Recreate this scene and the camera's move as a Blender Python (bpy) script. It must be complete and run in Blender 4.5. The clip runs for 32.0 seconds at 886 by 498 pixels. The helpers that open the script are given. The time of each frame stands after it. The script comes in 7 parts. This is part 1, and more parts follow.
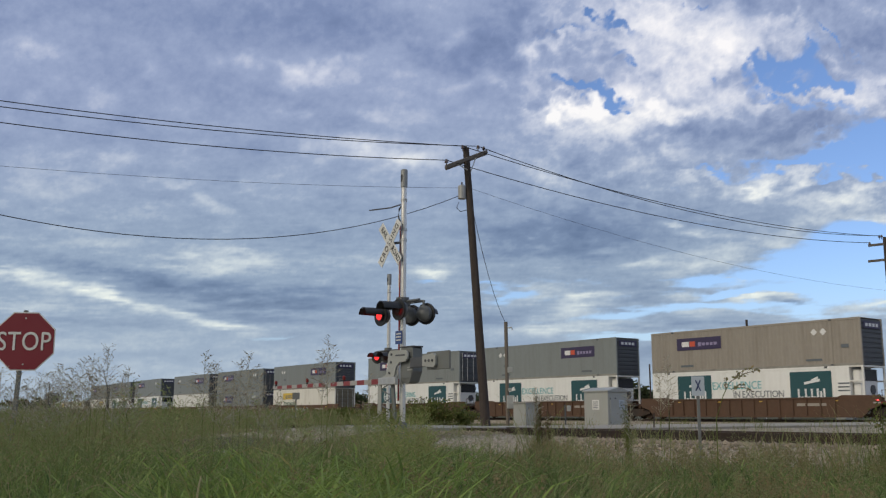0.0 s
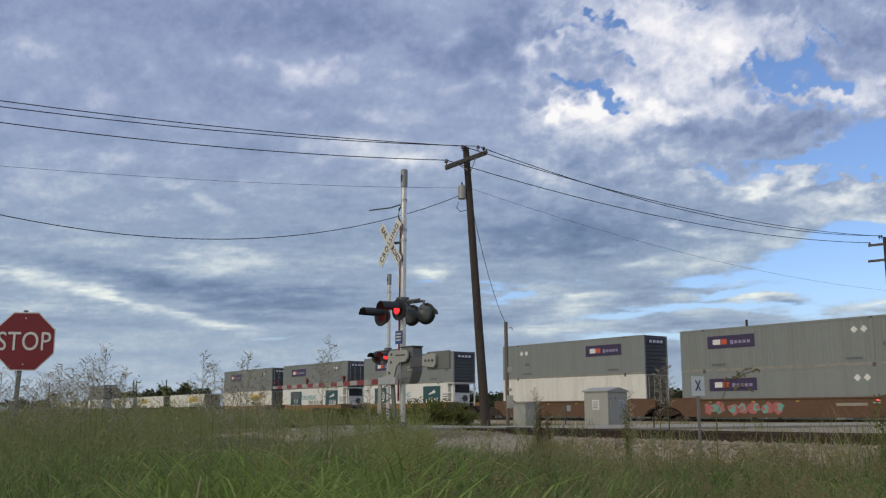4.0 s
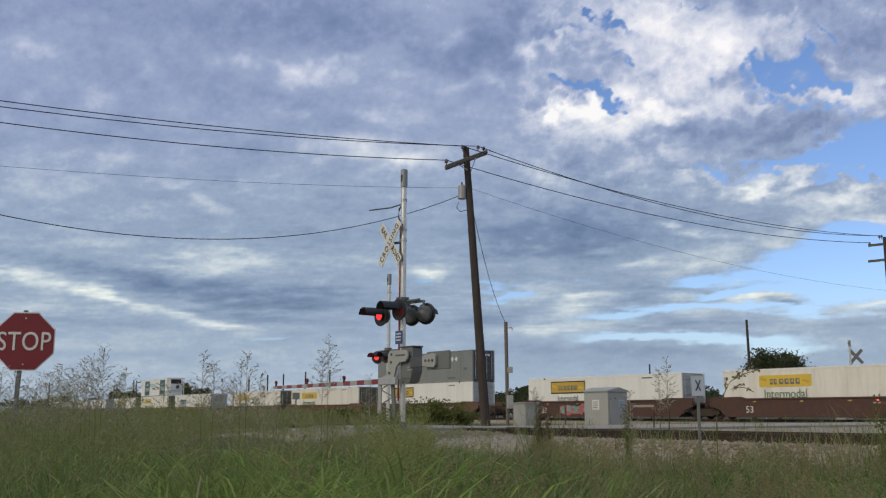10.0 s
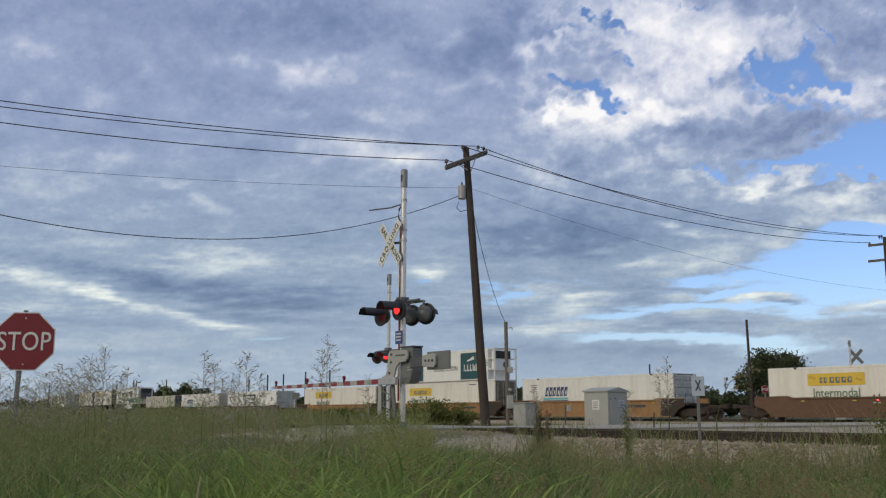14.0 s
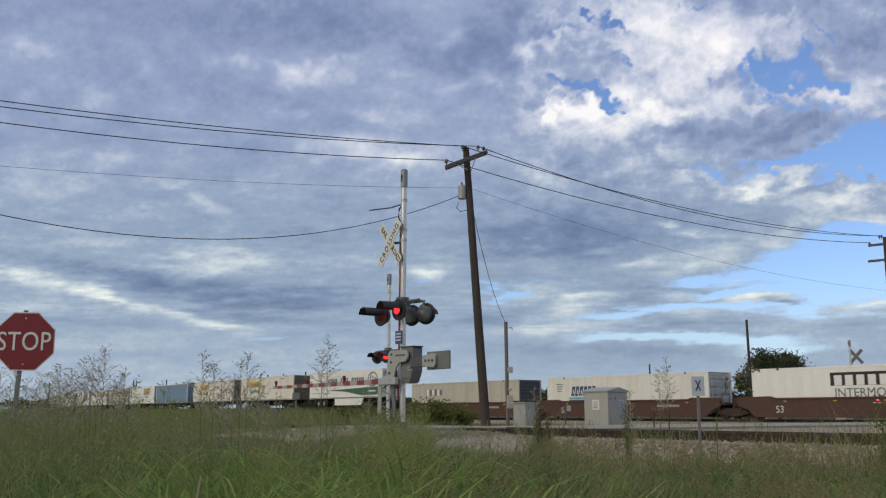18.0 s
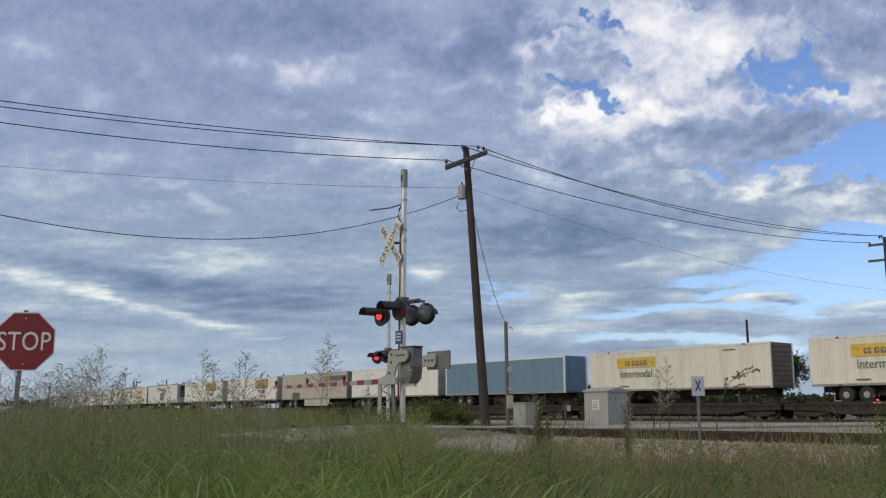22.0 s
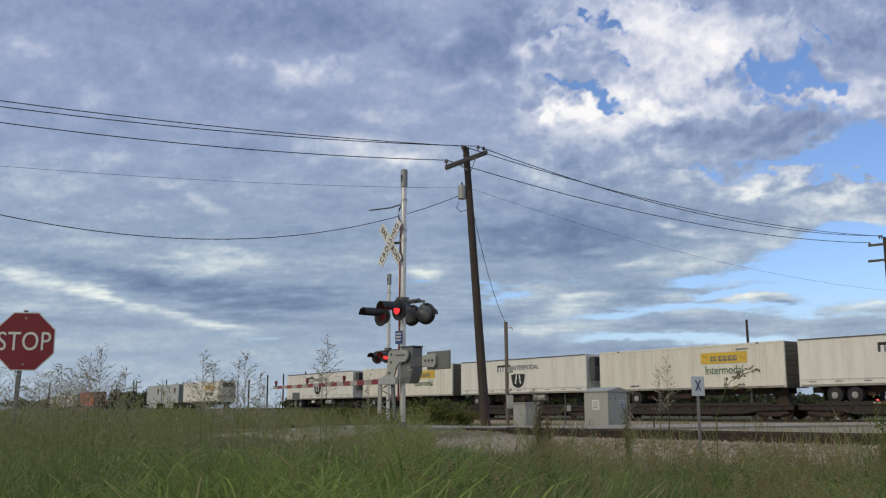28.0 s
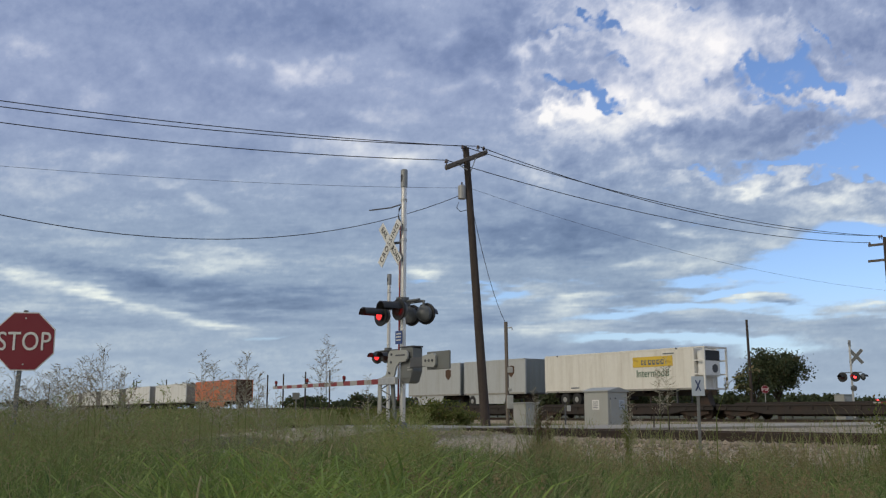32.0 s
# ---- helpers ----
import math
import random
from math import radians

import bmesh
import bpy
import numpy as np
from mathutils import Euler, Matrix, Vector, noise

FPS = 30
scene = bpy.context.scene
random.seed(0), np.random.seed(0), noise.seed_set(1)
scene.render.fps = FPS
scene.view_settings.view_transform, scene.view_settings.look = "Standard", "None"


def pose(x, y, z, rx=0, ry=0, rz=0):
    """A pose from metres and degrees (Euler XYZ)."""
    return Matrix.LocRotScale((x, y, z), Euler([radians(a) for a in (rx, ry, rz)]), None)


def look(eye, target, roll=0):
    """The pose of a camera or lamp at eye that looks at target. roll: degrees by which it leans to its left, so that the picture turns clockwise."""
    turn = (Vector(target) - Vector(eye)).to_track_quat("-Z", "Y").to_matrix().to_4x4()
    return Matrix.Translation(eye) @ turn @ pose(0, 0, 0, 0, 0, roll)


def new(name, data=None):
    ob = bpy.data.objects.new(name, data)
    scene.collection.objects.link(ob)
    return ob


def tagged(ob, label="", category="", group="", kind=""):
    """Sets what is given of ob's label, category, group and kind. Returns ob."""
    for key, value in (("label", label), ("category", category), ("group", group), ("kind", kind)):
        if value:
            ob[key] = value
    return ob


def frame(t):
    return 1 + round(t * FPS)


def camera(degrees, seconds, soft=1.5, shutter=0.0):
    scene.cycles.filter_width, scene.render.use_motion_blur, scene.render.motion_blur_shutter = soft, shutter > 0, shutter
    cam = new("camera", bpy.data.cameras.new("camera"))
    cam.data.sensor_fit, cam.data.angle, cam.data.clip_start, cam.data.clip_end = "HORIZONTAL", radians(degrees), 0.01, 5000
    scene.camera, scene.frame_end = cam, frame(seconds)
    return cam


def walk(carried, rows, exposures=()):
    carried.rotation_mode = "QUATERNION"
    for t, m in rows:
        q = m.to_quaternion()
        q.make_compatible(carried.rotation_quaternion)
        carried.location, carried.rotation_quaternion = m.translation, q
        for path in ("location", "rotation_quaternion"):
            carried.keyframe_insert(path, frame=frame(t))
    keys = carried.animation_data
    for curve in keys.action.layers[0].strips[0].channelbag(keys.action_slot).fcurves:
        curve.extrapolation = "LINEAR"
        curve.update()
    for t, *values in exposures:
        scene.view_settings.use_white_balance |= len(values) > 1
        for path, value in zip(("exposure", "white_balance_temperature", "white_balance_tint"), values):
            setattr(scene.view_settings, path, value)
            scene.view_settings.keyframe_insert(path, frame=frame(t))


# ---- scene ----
# A long intermodal train passes a level crossing under broken cloud; the camera stands still in tall grass.
EYE = 1.25
cam = camera(50.18, 32.0, soft=1.25, shutter=0.10)
walk(cam, [(0.0, pose(0, 0, EYE, 99.88, 0, 0)), (32.0, pose(0, 0, EYE, 99.88, 0, 0))])

# ---- plan of the tracks: s runs backwards along the train, q sideways towards the camera ----
HEAD, BEND = 2.22882, -0.00071888
RAIL = 0.89
NEAR_Q = 39.5
AWAY = (math.sin(HEAD), -math.cos(HEAD))
BACK = (math.cos(HEAD), math.sin(HEAD))
ORIGIN = (23.0 + 1.295 * AWAY[0], 59.85 + 1.295 * AWAY[1])
RADIUS = 1.0 / abs(BEND)
HUB = (ORIGIN[0] + RADIUS * AWAY[0], ORIGIN[1] + RADIUS * AWAY[1])
BEND_END = 430.0


def on_track(s, q=0.0):
    """Place and heading (of the backward way) at s along the main line, q metres to the camera's side."""
    if s <= 0:
        x, y, th = ORIGIN[0] + s * BACK[0], ORIGIN[1] + s * BACK[1], HEAD
    else:
        c = min(s, BEND_END)
        th = HEAD + BEND * c
        x = HUB[0] - RADIUS * math.sin(th)
        y = HUB[1] + RADIUS * math.cos(th)
        x, y = x + (s - c) * math.cos(th), y + (s - c) * math.sin(th)
    return x - q * math.sin(th), y + q * math.cos(th), th


def track_coords(x, y):
    """s and q of places given as arrays."""
    x, y = np.asarray(x, float), np.asarray(y, float)
    rx, ry = x - ORIGIN[0], y - ORIGIN[1]
    s0 = rx * BACK[0] + ry * BACK[1]
    q0 = -(rx * AWAY[0] + ry * AWAY[1])
    hx, hy = x - HUB[0], y - HUB[1]
    r = np.hypot(hx, hy)
    turn = HEAD - np.arctan2(-hx, hy)
    s1 = np.clip(turn, 0, BEND_END / RADIUS) * RADIUS
    q1 = r - RADIUS
    return np.where(s0 <= 0, s0, s1), np.where(s0 <= 0, q0, q1)


def smooth(a, b, v):
    u = np.clip((np.asarray(v, float) - a) / (b - a), 0, 1)
    return u * u * (3 - 2 * u)


ROAD_S, ROAD_HALF = -10.7, 3.1


def ground_z(x, y):
    s, q = track_coords(x, y)
    z = 0.42 + 0 * q
    z = z + 0.28 * (smooth(3.4, 1.7, np.abs(q)) + smooth(3.4, 1.7, np.abs(q - NEAR_Q)))
    z = z - 0.42 * smooth(41.5, 49.0, q)
    on_road = smooth(ROAD_HALF + 2.9, ROAD_HALF + 0.9, np.abs(s - ROAD_S)) * smooth(47, 43, q)
    z = z * (1 - on_road) + np.maximum(z, 0.78) * on_road
    return z


def gz(x, y):
    return float(ground_z(x, y))


# ---- world, sky, sun ----
def nodes_of(tree):
    tree.nodes.clear()

    def add(kind, **values):
        node = tree.nodes.new(kind)
        for key, value in values.items():
            if key.startswith("in_"):
                node.inputs[int(key[3:])].default_value = value
            elif key == "blend":
                node.blend_type = value
            elif key == "attribute":
                node.attribute_name = value
        return node

    def join(a, b, out=0, into=0):
        tree.links.new(a.outputs[out], b.inputs[into])

    def maths(op, a, b=None, clamp=False):
        node = tree.nodes.new("ShaderNodeMath")
        node.operation, node.use_clamp = op, clamp
        for i, v in enumerate((a, b)):
            if v is None:
                continue
            if isinstance(v, (int, float)):
                node.inputs[i].default_value = v
            else:
                tree.links.new(v, node.inputs[i])
        return node.outputs[0]

    return add, join, maths


SUN_AZ, SUN_EL = -128.0, 30.0     # degrees from the camera's forward way, clockwise; behind and to the left


def cloud_group(name):
    """Colour of the broken evening cloud deck all around, in a direction."""
    tree = bpy.data.node_groups.new(name, "ShaderNodeTree")
    tree.interface.new_socket("Way", in_out="INPUT", socket_type="NodeSocketVector")
    tree.interface.new_socket("Colour", in_out="OUTPUT", socket_type="NodeSocketColor")
    add, join, maths = nodes_of(tree)
    gin, gout = add("NodeGroupInput"), add("NodeGroupOutput")
    sep = add("ShaderNodeSeparateXYZ")
    join(gin, sep)
    dx, dy, dz = sep.outputs
    deep = maths("ADD", maths("MAXIMUM", dz, 0.0), 0.40)
    plane = add("ShaderNodeCombineXYZ")
    tree.links.new(maths("DIVIDE", dx, deep), plane.inputs[0])
    tree.links.new(maths("DIVIDE", dy, deep), plane.inputs[1])

    def fbm(scale, detail, rough, shift, warp=0.0):
        m = add("ShaderNodeMapping", in_1=shift)
        join(plane, m)
        n = add("ShaderNodeTexNoise", in_2=scale, in_3=detail, in_4=rough, in_8=warp)
        join(m, n)
        return n.outputs[0]

    big = fbm(2.6, 3.0, 0.5, (3.1, 7.7, 0.4))
    mid = fbm(7.0, 6.0, 0.5, (11.3, 2.9, 1.7), 0.15)
    fine = fbm(24.0, 8.0, 0.60, (5.1, 9.2, 4.4))
    # how thick the cloud is, and how bright: sunlit tops against shaded bellies
    thick = maths("ADD", maths("ADD", maths("MULTIPLY", mid, 0.85), maths("MULTIPLY", fine, 0.85)), maths("ADD", maths("MULTIPLY", big, 0.3), 0.09))
    glow = maths("ADD", maths("ADD", maths("MULTIPLY", mid, 0.56), maths("MULTIPLY", fine, 0.26)), maths("ADD", maths("MULTIPLY", big, 0.55), -0.300))
    ramp = cloud_ramp(add)
    tree.links.new(maths("ADD", glow, 0.0, True), ramp.inputs[0])
    tint = clear_sky(add, join, gin)
    cover = add("ShaderNodeMapRange", in_1=0.52, in_2=0.72)
    cover.interpolation_type = "SMOOTHSTEP"
    tree.links.new(thick, cover.inputs[0])
    mix = add("ShaderNodeMixRGB")
    join(cover, mix)
    join(tint, mix, 0, 1)
    join(ramp, mix, 0, 2)
    # pale air low down
    low = add("ShaderNodeMapRange", in_1=0.0, in_2=0.20, in_3=0.72, in_4=0.0)
    tree.links.new(dz, low.inputs[0])
    haze = add("ShaderNodeMixRGB", in_2=(0.43, 0.515, 0.61, 1))
    join(low, haze)
    join(mix, haze, 0, 1)
    # the clouds on the sun's side are whiter and warmer
    toward = add("ShaderNodeVectorMath", in_1=(math.sin(radians(SUN_AZ)), math.cos(radians(SUN_AZ)), 0.35))
    toward.operation = "DOT_PRODUCT"
    join(gin, toward)
    share = add("ShaderNodeMapRange", in_1=0.0, in_2=0.9)
    tree.links.new(toward.outputs["Value"], share.inputs[0])
    warm = add("ShaderNodeMixRGB", blend="MULTIPLY", in_2=(1.40, 1.16, 0.82, 1))
    join(share, warm)
    join(haze, warm, 0, 1)
    join(warm, gout)
    return tree


def cloud_ramp(add):
    """From shaded bellies to sunlit tops."""
    ramp = add("ShaderNodeValToRGB")
    stops = ((0.0, (0.147, 0.204, 0.342)), (0.24, (0.212, 0.278, 0.434)), (0.46, (0.334, 0.406, 0.556)), (0.66, (0.575, 0.622, 0.712)), (0.84, (0.80, 0.815, 0.83)), (1.0, (0.98, 0.965, 0.92)))
    while len(ramp.color_ramp.elements) < len(stops):
        ramp.color_ramp.elements.new(0.5)
    for e, (at, c) in zip(ramp.color_ramp.elements, stops):
        e.position, e.color = at, (*c, 1)
    return ramp


def clear_sky(add, join, way):
    sky = add("ShaderNodeTexSky")
    sky.sky_type, sky.sun_disc, sky.sun_elevation, sky.sun_rotation = "NISHITA", False, radians(SUN_EL), radians(SUN_AZ)
    sky.altitude, sky.dust_density = 200.0, 0.6
    join(way, sky)
    tint = add("ShaderNodeMixRGB", blend="MULTIPLY", in_0=1.0, in_2=(0.094, 0.107, 0.139, 1))
    join(sky, tint, 0, 1)
    return tint


clouds_around = cloud_group("cloud_deck")
world = bpy.data.worlds.new("evening_sky")
scene.world = world
world.use_nodes = True
add, join, maths = nodes_of(world.node_tree)
coord = add("ShaderNodeTexCoord")
deck = add("ShaderNodeGroup")
deck.node_tree = clouds_around
backg = add("ShaderNodeBackground", in_1=1.0)
wout = add("ShaderNodeOutputWorld")
join(coord, deck)
join(deck, backg)
join(backg, wout)

sun_data = bpy.data.lights.new("sun", "SUN")
sun_data.energy, sun_data.angle, sun_data.color = 1.2, radians(14), (1.0, 0.89, 0.72)
sun = new("sun", sun_data)
az, el = radians(SUN_AZ), radians(SUN_EL)
sun.matrix_world = look((0, 0, 0), (-math.sin(az) * math.cos(el), -math.cos(az) * math.cos(el), -math.sin(el)))
scene.view_settings.exposure = 0.0


# ---- materials ----
def material(name, base, rough=0.7, metal=0.0, vary=0.15, scale=3.0, fine=40.0, bump=0.0, bump_scale=60.0, dirt=None, dirt_amount=0.35, dirt_scale=0.8, streak=False, per_piece=0.0, island=False, spec=0.5):
    mat = bpy.data.materials.new(name)
    mat.use_nodes = True
    tree = mat.node_tree
    add, join, maths = nodes_of(tree)
    out, bsdf = add("ShaderNodeOutputMaterial"), add("ShaderNodeBsdfPrincipled")
    join(bsdf, out)
    bsdf.inputs["Roughness"].default_value, bsdf.inputs["Metallic"].default_value = rough, metal
    bsdf.inputs["Specular IOR Level"].default_value = spec
    coord = add("ShaderNodeTexCoord")
    n1 = add("ShaderNodeTexNoise", in_2=scale, in_3=5.0, in_4=0.6)
    join(coord, n1, 3)
    n2 = add("ShaderNodeTexNoise", in_2=fine, in_3=3.0, in_4=0.6)
    join(coord, n2, 3)
    level = maths("ADD", maths("MULTIPLY", n1.outputs[0], 0.65), maths("MULTIPLY", n2.outputs[0], 0.35))
    if per_piece or island:
        info = add("ShaderNodeNewGeometry") if island else add("ShaderNodeObjectInfo")
        rnd = info.outputs["Random Per Island"] if island else info.outputs["Random"]
        level = maths("ADD", level, maths("MULTIPLY", maths("SUBTRACT", rnd, 0.5), per_piece or 0.5))
    span = add("ShaderNodeMapRange", in_1=0.3, in_2=0.7, in_3=1 - vary, in_4=1 + vary)
    tree.links.new(level, span.inputs[0])
    shade = add("ShaderNodeMixRGB", blend="MULTIPLY", in_0=1.0, in_1=(*base, 1))
    join(span, shade, 0, 2)
    colour = shade
    if dirt:
        m = add("ShaderNodeMapping", in_3=(4.0, 4.0, 0.35) if streak else (1, 1, 1))
        join(coord, m, 3)
        d = add("ShaderNodeTexNoise", in_2=dirt_scale, in_3=7.0, in_4=0.65)
        join(m, d)
        mask = add("ShaderNodeMapRange", in_1=0.45, in_2=0.75, in_3=0.0, in_4=dirt_amount)
        join(d, mask)
        colour = add("ShaderNodeMixRGB", in_2=(*dirt, 1))
        join(mask, colour)
        join(shade, colour, 0, 1)
    join(colour, bsdf)
    r = add("ShaderNodeMapRange", in_1=0.3, in_2=0.7, in_3=max(rough - 0.1, 0.02), in_4=min(rough + 0.1, 1))
    join(n2, r)
    join(r, bsdf, 0, 2)
    if bump:
        nb = add("ShaderNodeTexNoise", in_2=bump_scale, in_3=4.0, in_4=0.6)
        join(coord, nb, 3)
        b = add("ShaderNodeBump", in_0=bump, in_1=0.02)
        tree.links.new(nb.outputs[0], b.inputs["Height"])
        tree.links.new(b.outputs[0], bsdf.inputs["Normal"])
    return mat


def glow_material(name, colour, strength):
    mat = bpy.data.materials.new(name)
    mat.use_nodes = True
    add, join, maths = nodes_of(mat.node_tree)
    out, em = add("ShaderNodeOutputMaterial"), add("ShaderNodeEmission", in_0=(*colour, 1), in_1=strength)
    join(em, out)
    return mat


RUST, SOOT = (0.10, 0.045, 0.022), (0.05, 0.045, 0.04)
M = {}
M["white"] = material("white_paint_aged", (0.78, 0.775, 0.74), 0.5, vary=0.05, dirt=(0.48, 0.44, 0.37), dirt_amount=0.45, dirt_scale=0.5, streak=True)
M["bright_white"] = material("white_paint_clean", (0.83, 0.83, 0.81), 0.45, vary=0.04, dirt=(0.5, 0.47, 0.42), dirt_amount=0.25, dirt_scale=0.5, streak=True)
M["cream"] = material("cream_paint_aged", (0.78, 0.76, 0.70), 0.55, vary=0.05, dirt=(0.46, 0.41, 0.33), dirt_amount=0.45, dirt_scale=0.5, streak=True)
M["grey"] = material("grey_paint", (0.235, 0.258, 0.26), 0.5, vary=0.06, dirt=(0.165, 0.165, 0.155), dirt_amount=0.4, dirt_scale=0.5, streak=True)
M["tan_grey"] = material("tan_grey_paint", (0.33, 0.30, 0.26), 0.55, vary=0.07, dirt=(0.18, 0.15, 0.12), dirt_amount=0.4, dirt_scale=0.5, streak=True)
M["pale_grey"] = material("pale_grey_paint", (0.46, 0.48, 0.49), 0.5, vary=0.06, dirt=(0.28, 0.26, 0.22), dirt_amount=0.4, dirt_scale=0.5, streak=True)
M["end_olive"] = material("dark_olive_paint", (0.17, 0.15, 0.105), 0.6, vary=0.12, dirt=(0.09, 0.08, 0.06), dirt_amount=0.5, dirt_scale=0.8, streak=True)
M["dusty"] = material("dusty_grey_paint", (0.52, 0.50, 0.44), 0.55, vary=0.07, dirt=(0.22, 0.20, 0.16), dirt_amount=0.45, dirt_scale=0.5, streak=True)
# mid grey with dirt; the shadow line under the boxes is in this colour
M["rail_shade"] = material("rail_paint_shade_and_dirt", (0.30, 0.29, 0.26), 0.6, vary=0.15, dirt=(0.12, 0.10, 0.08), dirt_amount=0.6, dirt_scale=0.9)
M["dark_grey"] = material("dark_grey_steel", (0.085, 0.09, 0.10), 0.55, vary=0.15, dirt=SOOT)
M["blue"] = material("blue_paint", (0.16, 0.27, 0.38), 0.45, vary=0.06, dirt=(0.12, 0.15, 0.18), dirt_amount=0.35, dirt_scale=0.5, streak=True)
M["orange"] = material("orange_paint", (0.55, 0.17, 0.07), 0.55, vary=0.08, dirt=(0.3, 0.13, 0.07), dirt_amount=0.4, dirt_scale=0.6)
M["well_brown"] = material("well_brown_paint", (0.095, 0.052, 0.031), 0.7, vary=0.2, dirt=RUST, dirt_amount=0.6, dirt_scale=0.7, bump=0.1)
M["well_red"] = material("well_oxide_paint", (0.078, 0.039, 0.031), 0.7, vary=0.18, dirt=RUST, dirt_amount=0.5, dirt_scale=0.7, bump=0.1)
M["well_yellow"] = material("well_yellow_paint", (0.31, 0.175, 0.075), 0.65, vary=0.15, dirt=(0.15, 0.075, 0.035), dirt_amount=0.6, dirt_scale=0.7, bump=0.1)
M["well_rust"] = material("well_rusty_paint", (0.125, 0.070, 0.042), 0.7, vary=0.2, dirt=RUST, dirt_amount=0.6, dirt_scale=0.7, bump=0.1)
M["flat_dark"] = material("flatcar_dark_paint", (0.028, 0.023, 0.021), 0.75, vary=0.2, dirt=(0.06, 0.033, 0.022), dirt_amount=0.5, bump=0.1)
M["bogie"] = material("bogie_steel", (0.045, 0.036, 0.031), 0.75, 0.2, vary=0.25, dirt=RUST, dirt_amount=0.6)
M["rubber"] = material("tyre_rubber", (0.025, 0.025, 0.026), 0.85, vary=0.2)
M["rim"] = material("wheel_rim_white", (0.40, 0.40, 0.39), 0.45, 0.2, vary=0.1, dirt=SOOT)
M["purple"] = material("purple_vinyl", (0.048, 0.036, 0.095), 0.4, vary=0.05)
M["logo_white"] = material("white_vinyl", (0.78, 0.78, 0.78), 0.45, vary=0.04)
M["logo_orange"] = material("orange_vinyl", (0.62, 0.10, 0.05), 0.45, vary=0.05)
M["logo_lilac"] = material("lilac_vinyl", (0.30, 0.26, 0.42), 0.45, vary=0.05)
M["teal"] = material("dark_teal_vinyl", (0.022, 0.085, 0.10), 0.4, vary=0.06)
M["cyan"] = material("cyan_lettering", (0.16, 0.46, 0.50), 0.5, vary=0.05)
M["slate"] = material("slate_lettering", (0.13, 0.15, 0.17), 0.5, vary=0.05)
M["yellow"] = material("yellow_vinyl", (0.72, 0.50, 0.06), 0.45, vary=0.06, dirt=(0.4, 0.28, 0.08), dirt_amount=0.3)
M["gold"] = material("gold_vinyl", (0.58, 0.38, 0.06), 0.45, vary=0.06, dirt=(0.3, 0.2, 0.05), dirt_amount=0.3)
M["green"] = material("green_lettering", (0.05, 0.14, 0.075), 0.5, vary=0.06)
M["navy"] = material("navy_lettering", (0.04, 0.06, 0.16), 0.5, vary=0.06)
M["black"] = material("black_paint", (0.02, 0.02, 0.022), 0.5, vary=0.1)
M["graffiti"] = material("graffiti_white", (0.55, 0.57, 0.60), 0.6, vary=0.15)
M["graffiti_dark"] = material("graffiti_dark", (0.055, 0.06, 0.065), 0.6, vary=0.15)
M["graffiti_teal"] = material("graffiti_teal", (0.16, 0.36, 0.32), 0.6, vary=0.15)
M["graffiti_pink"] = material("graffiti_pink", (0.42, 0.14, 0.14), 0.6, vary=0.15)
M["galv"] = material("galvanised_steel", (0.55, 0.55, 0.53), 0.42, 0.5, vary=0.10, scale=8, dirt=(0.33, 0.31, 0.28), dirt_amount=0.35, dirt_scale=3)
M["box_grey"] = material("signal_box_grey", (0.17, 0.18, 0.175), 0.5, 0.1, vary=0.08, dirt=(0.17, 0.16, 0.13), dirt_amount=0.4, dirt_scale=2.5)
M["cabinet"] = material("cabinet_aluminium", (0.40, 0.41, 0.39), 0.5, 0.2, vary=0.07, dirt=(0.26, 0.24, 0.19), dirt_amount=0.4, dirt_scale=1.5)
M["wood"] = material("creosoted_pole", (0.048, 0.036, 0.031), 0.85, vary=0.25, scale=5, fine=60, bump=0.3, bump_scale=30, dirt=(0.12, 0.10, 0.085), dirt_amount=0.4, dirt_scale=2, streak=True)
M["grey_wood"] = material("weathered_timber", (0.17, 0.145, 0.12), 0.85, vary=0.2, scale=5, bump=0.3, dirt=(0.08, 0.07, 0.06), dirt_scale=2, streak=True)
M["wire"] = material("line_wire", (0.03, 0.03, 0.033), 0.6, 0.3, vary=0.1)
M["porcelain"] = material("insulator_glaze", (0.10, 0.07, 0.06), 0.25, vary=0.1)
M["tank"] = material("transformer_grey", (0.42, 0.43, 0.43), 0.45, 0.2, vary=0.08, dirt=(0.25, 0.2, 0.15))
M["stop_red"] = material("sign_red_sheeting", (0.205, 0.015, 0.028), 0.45, vary=0.06, dirt=(0.18, 0.03, 0.035), dirt_amount=0.4, dirt_scale=3)
M["sign_white"] = material("sign_white_sheeting", (0.72, 0.72, 0.70), 0.5, vary=0.05, dirt=(0.45, 0.43, 0.38), dirt_amount=0.35, dirt_scale=4)
M["sign_blue"] = material("sign_blue_sheeting", (0.05, 0.09, 0.26), 0.5, vary=0.06)
M["sign_pale"] = material("sign_pale_blue", (0.46, 0.52, 0.58), 0.5, vary=0.06, dirt=(0.3, 0.3, 0.28), dirt_amount=0.3)
M["arm_red"] = material("arm_red_sheeting", (0.25, 0.03, 0.028), 0.5, vary=0.08, dirt=(0.2, 0.06, 0.05))
# white sheeting greyed: the shade on the arm's back is in the base colour
M["arm_white_shaded"] = material("arm_white_sheeting_shaded", (0.38, 0.37, 0.35), 0.5, vary=0.08, dirt=(0.3, 0.28, 0.25))
M["lamp_black"] = material("lamp_black_enamel", (0.022, 0.023, 0.025), 0.5, vary=0.1)
M["lamp_grey"] = material("lamp_back_grey", (0.13, 0.14, 0.145), 0.5, vary=0.1, dirt=(0.07, 0.07, 0.07))
M["lens_off"] = material("red_lens_unlit", (0.05, 0.007, 0.008), 0.35, vary=0.1)
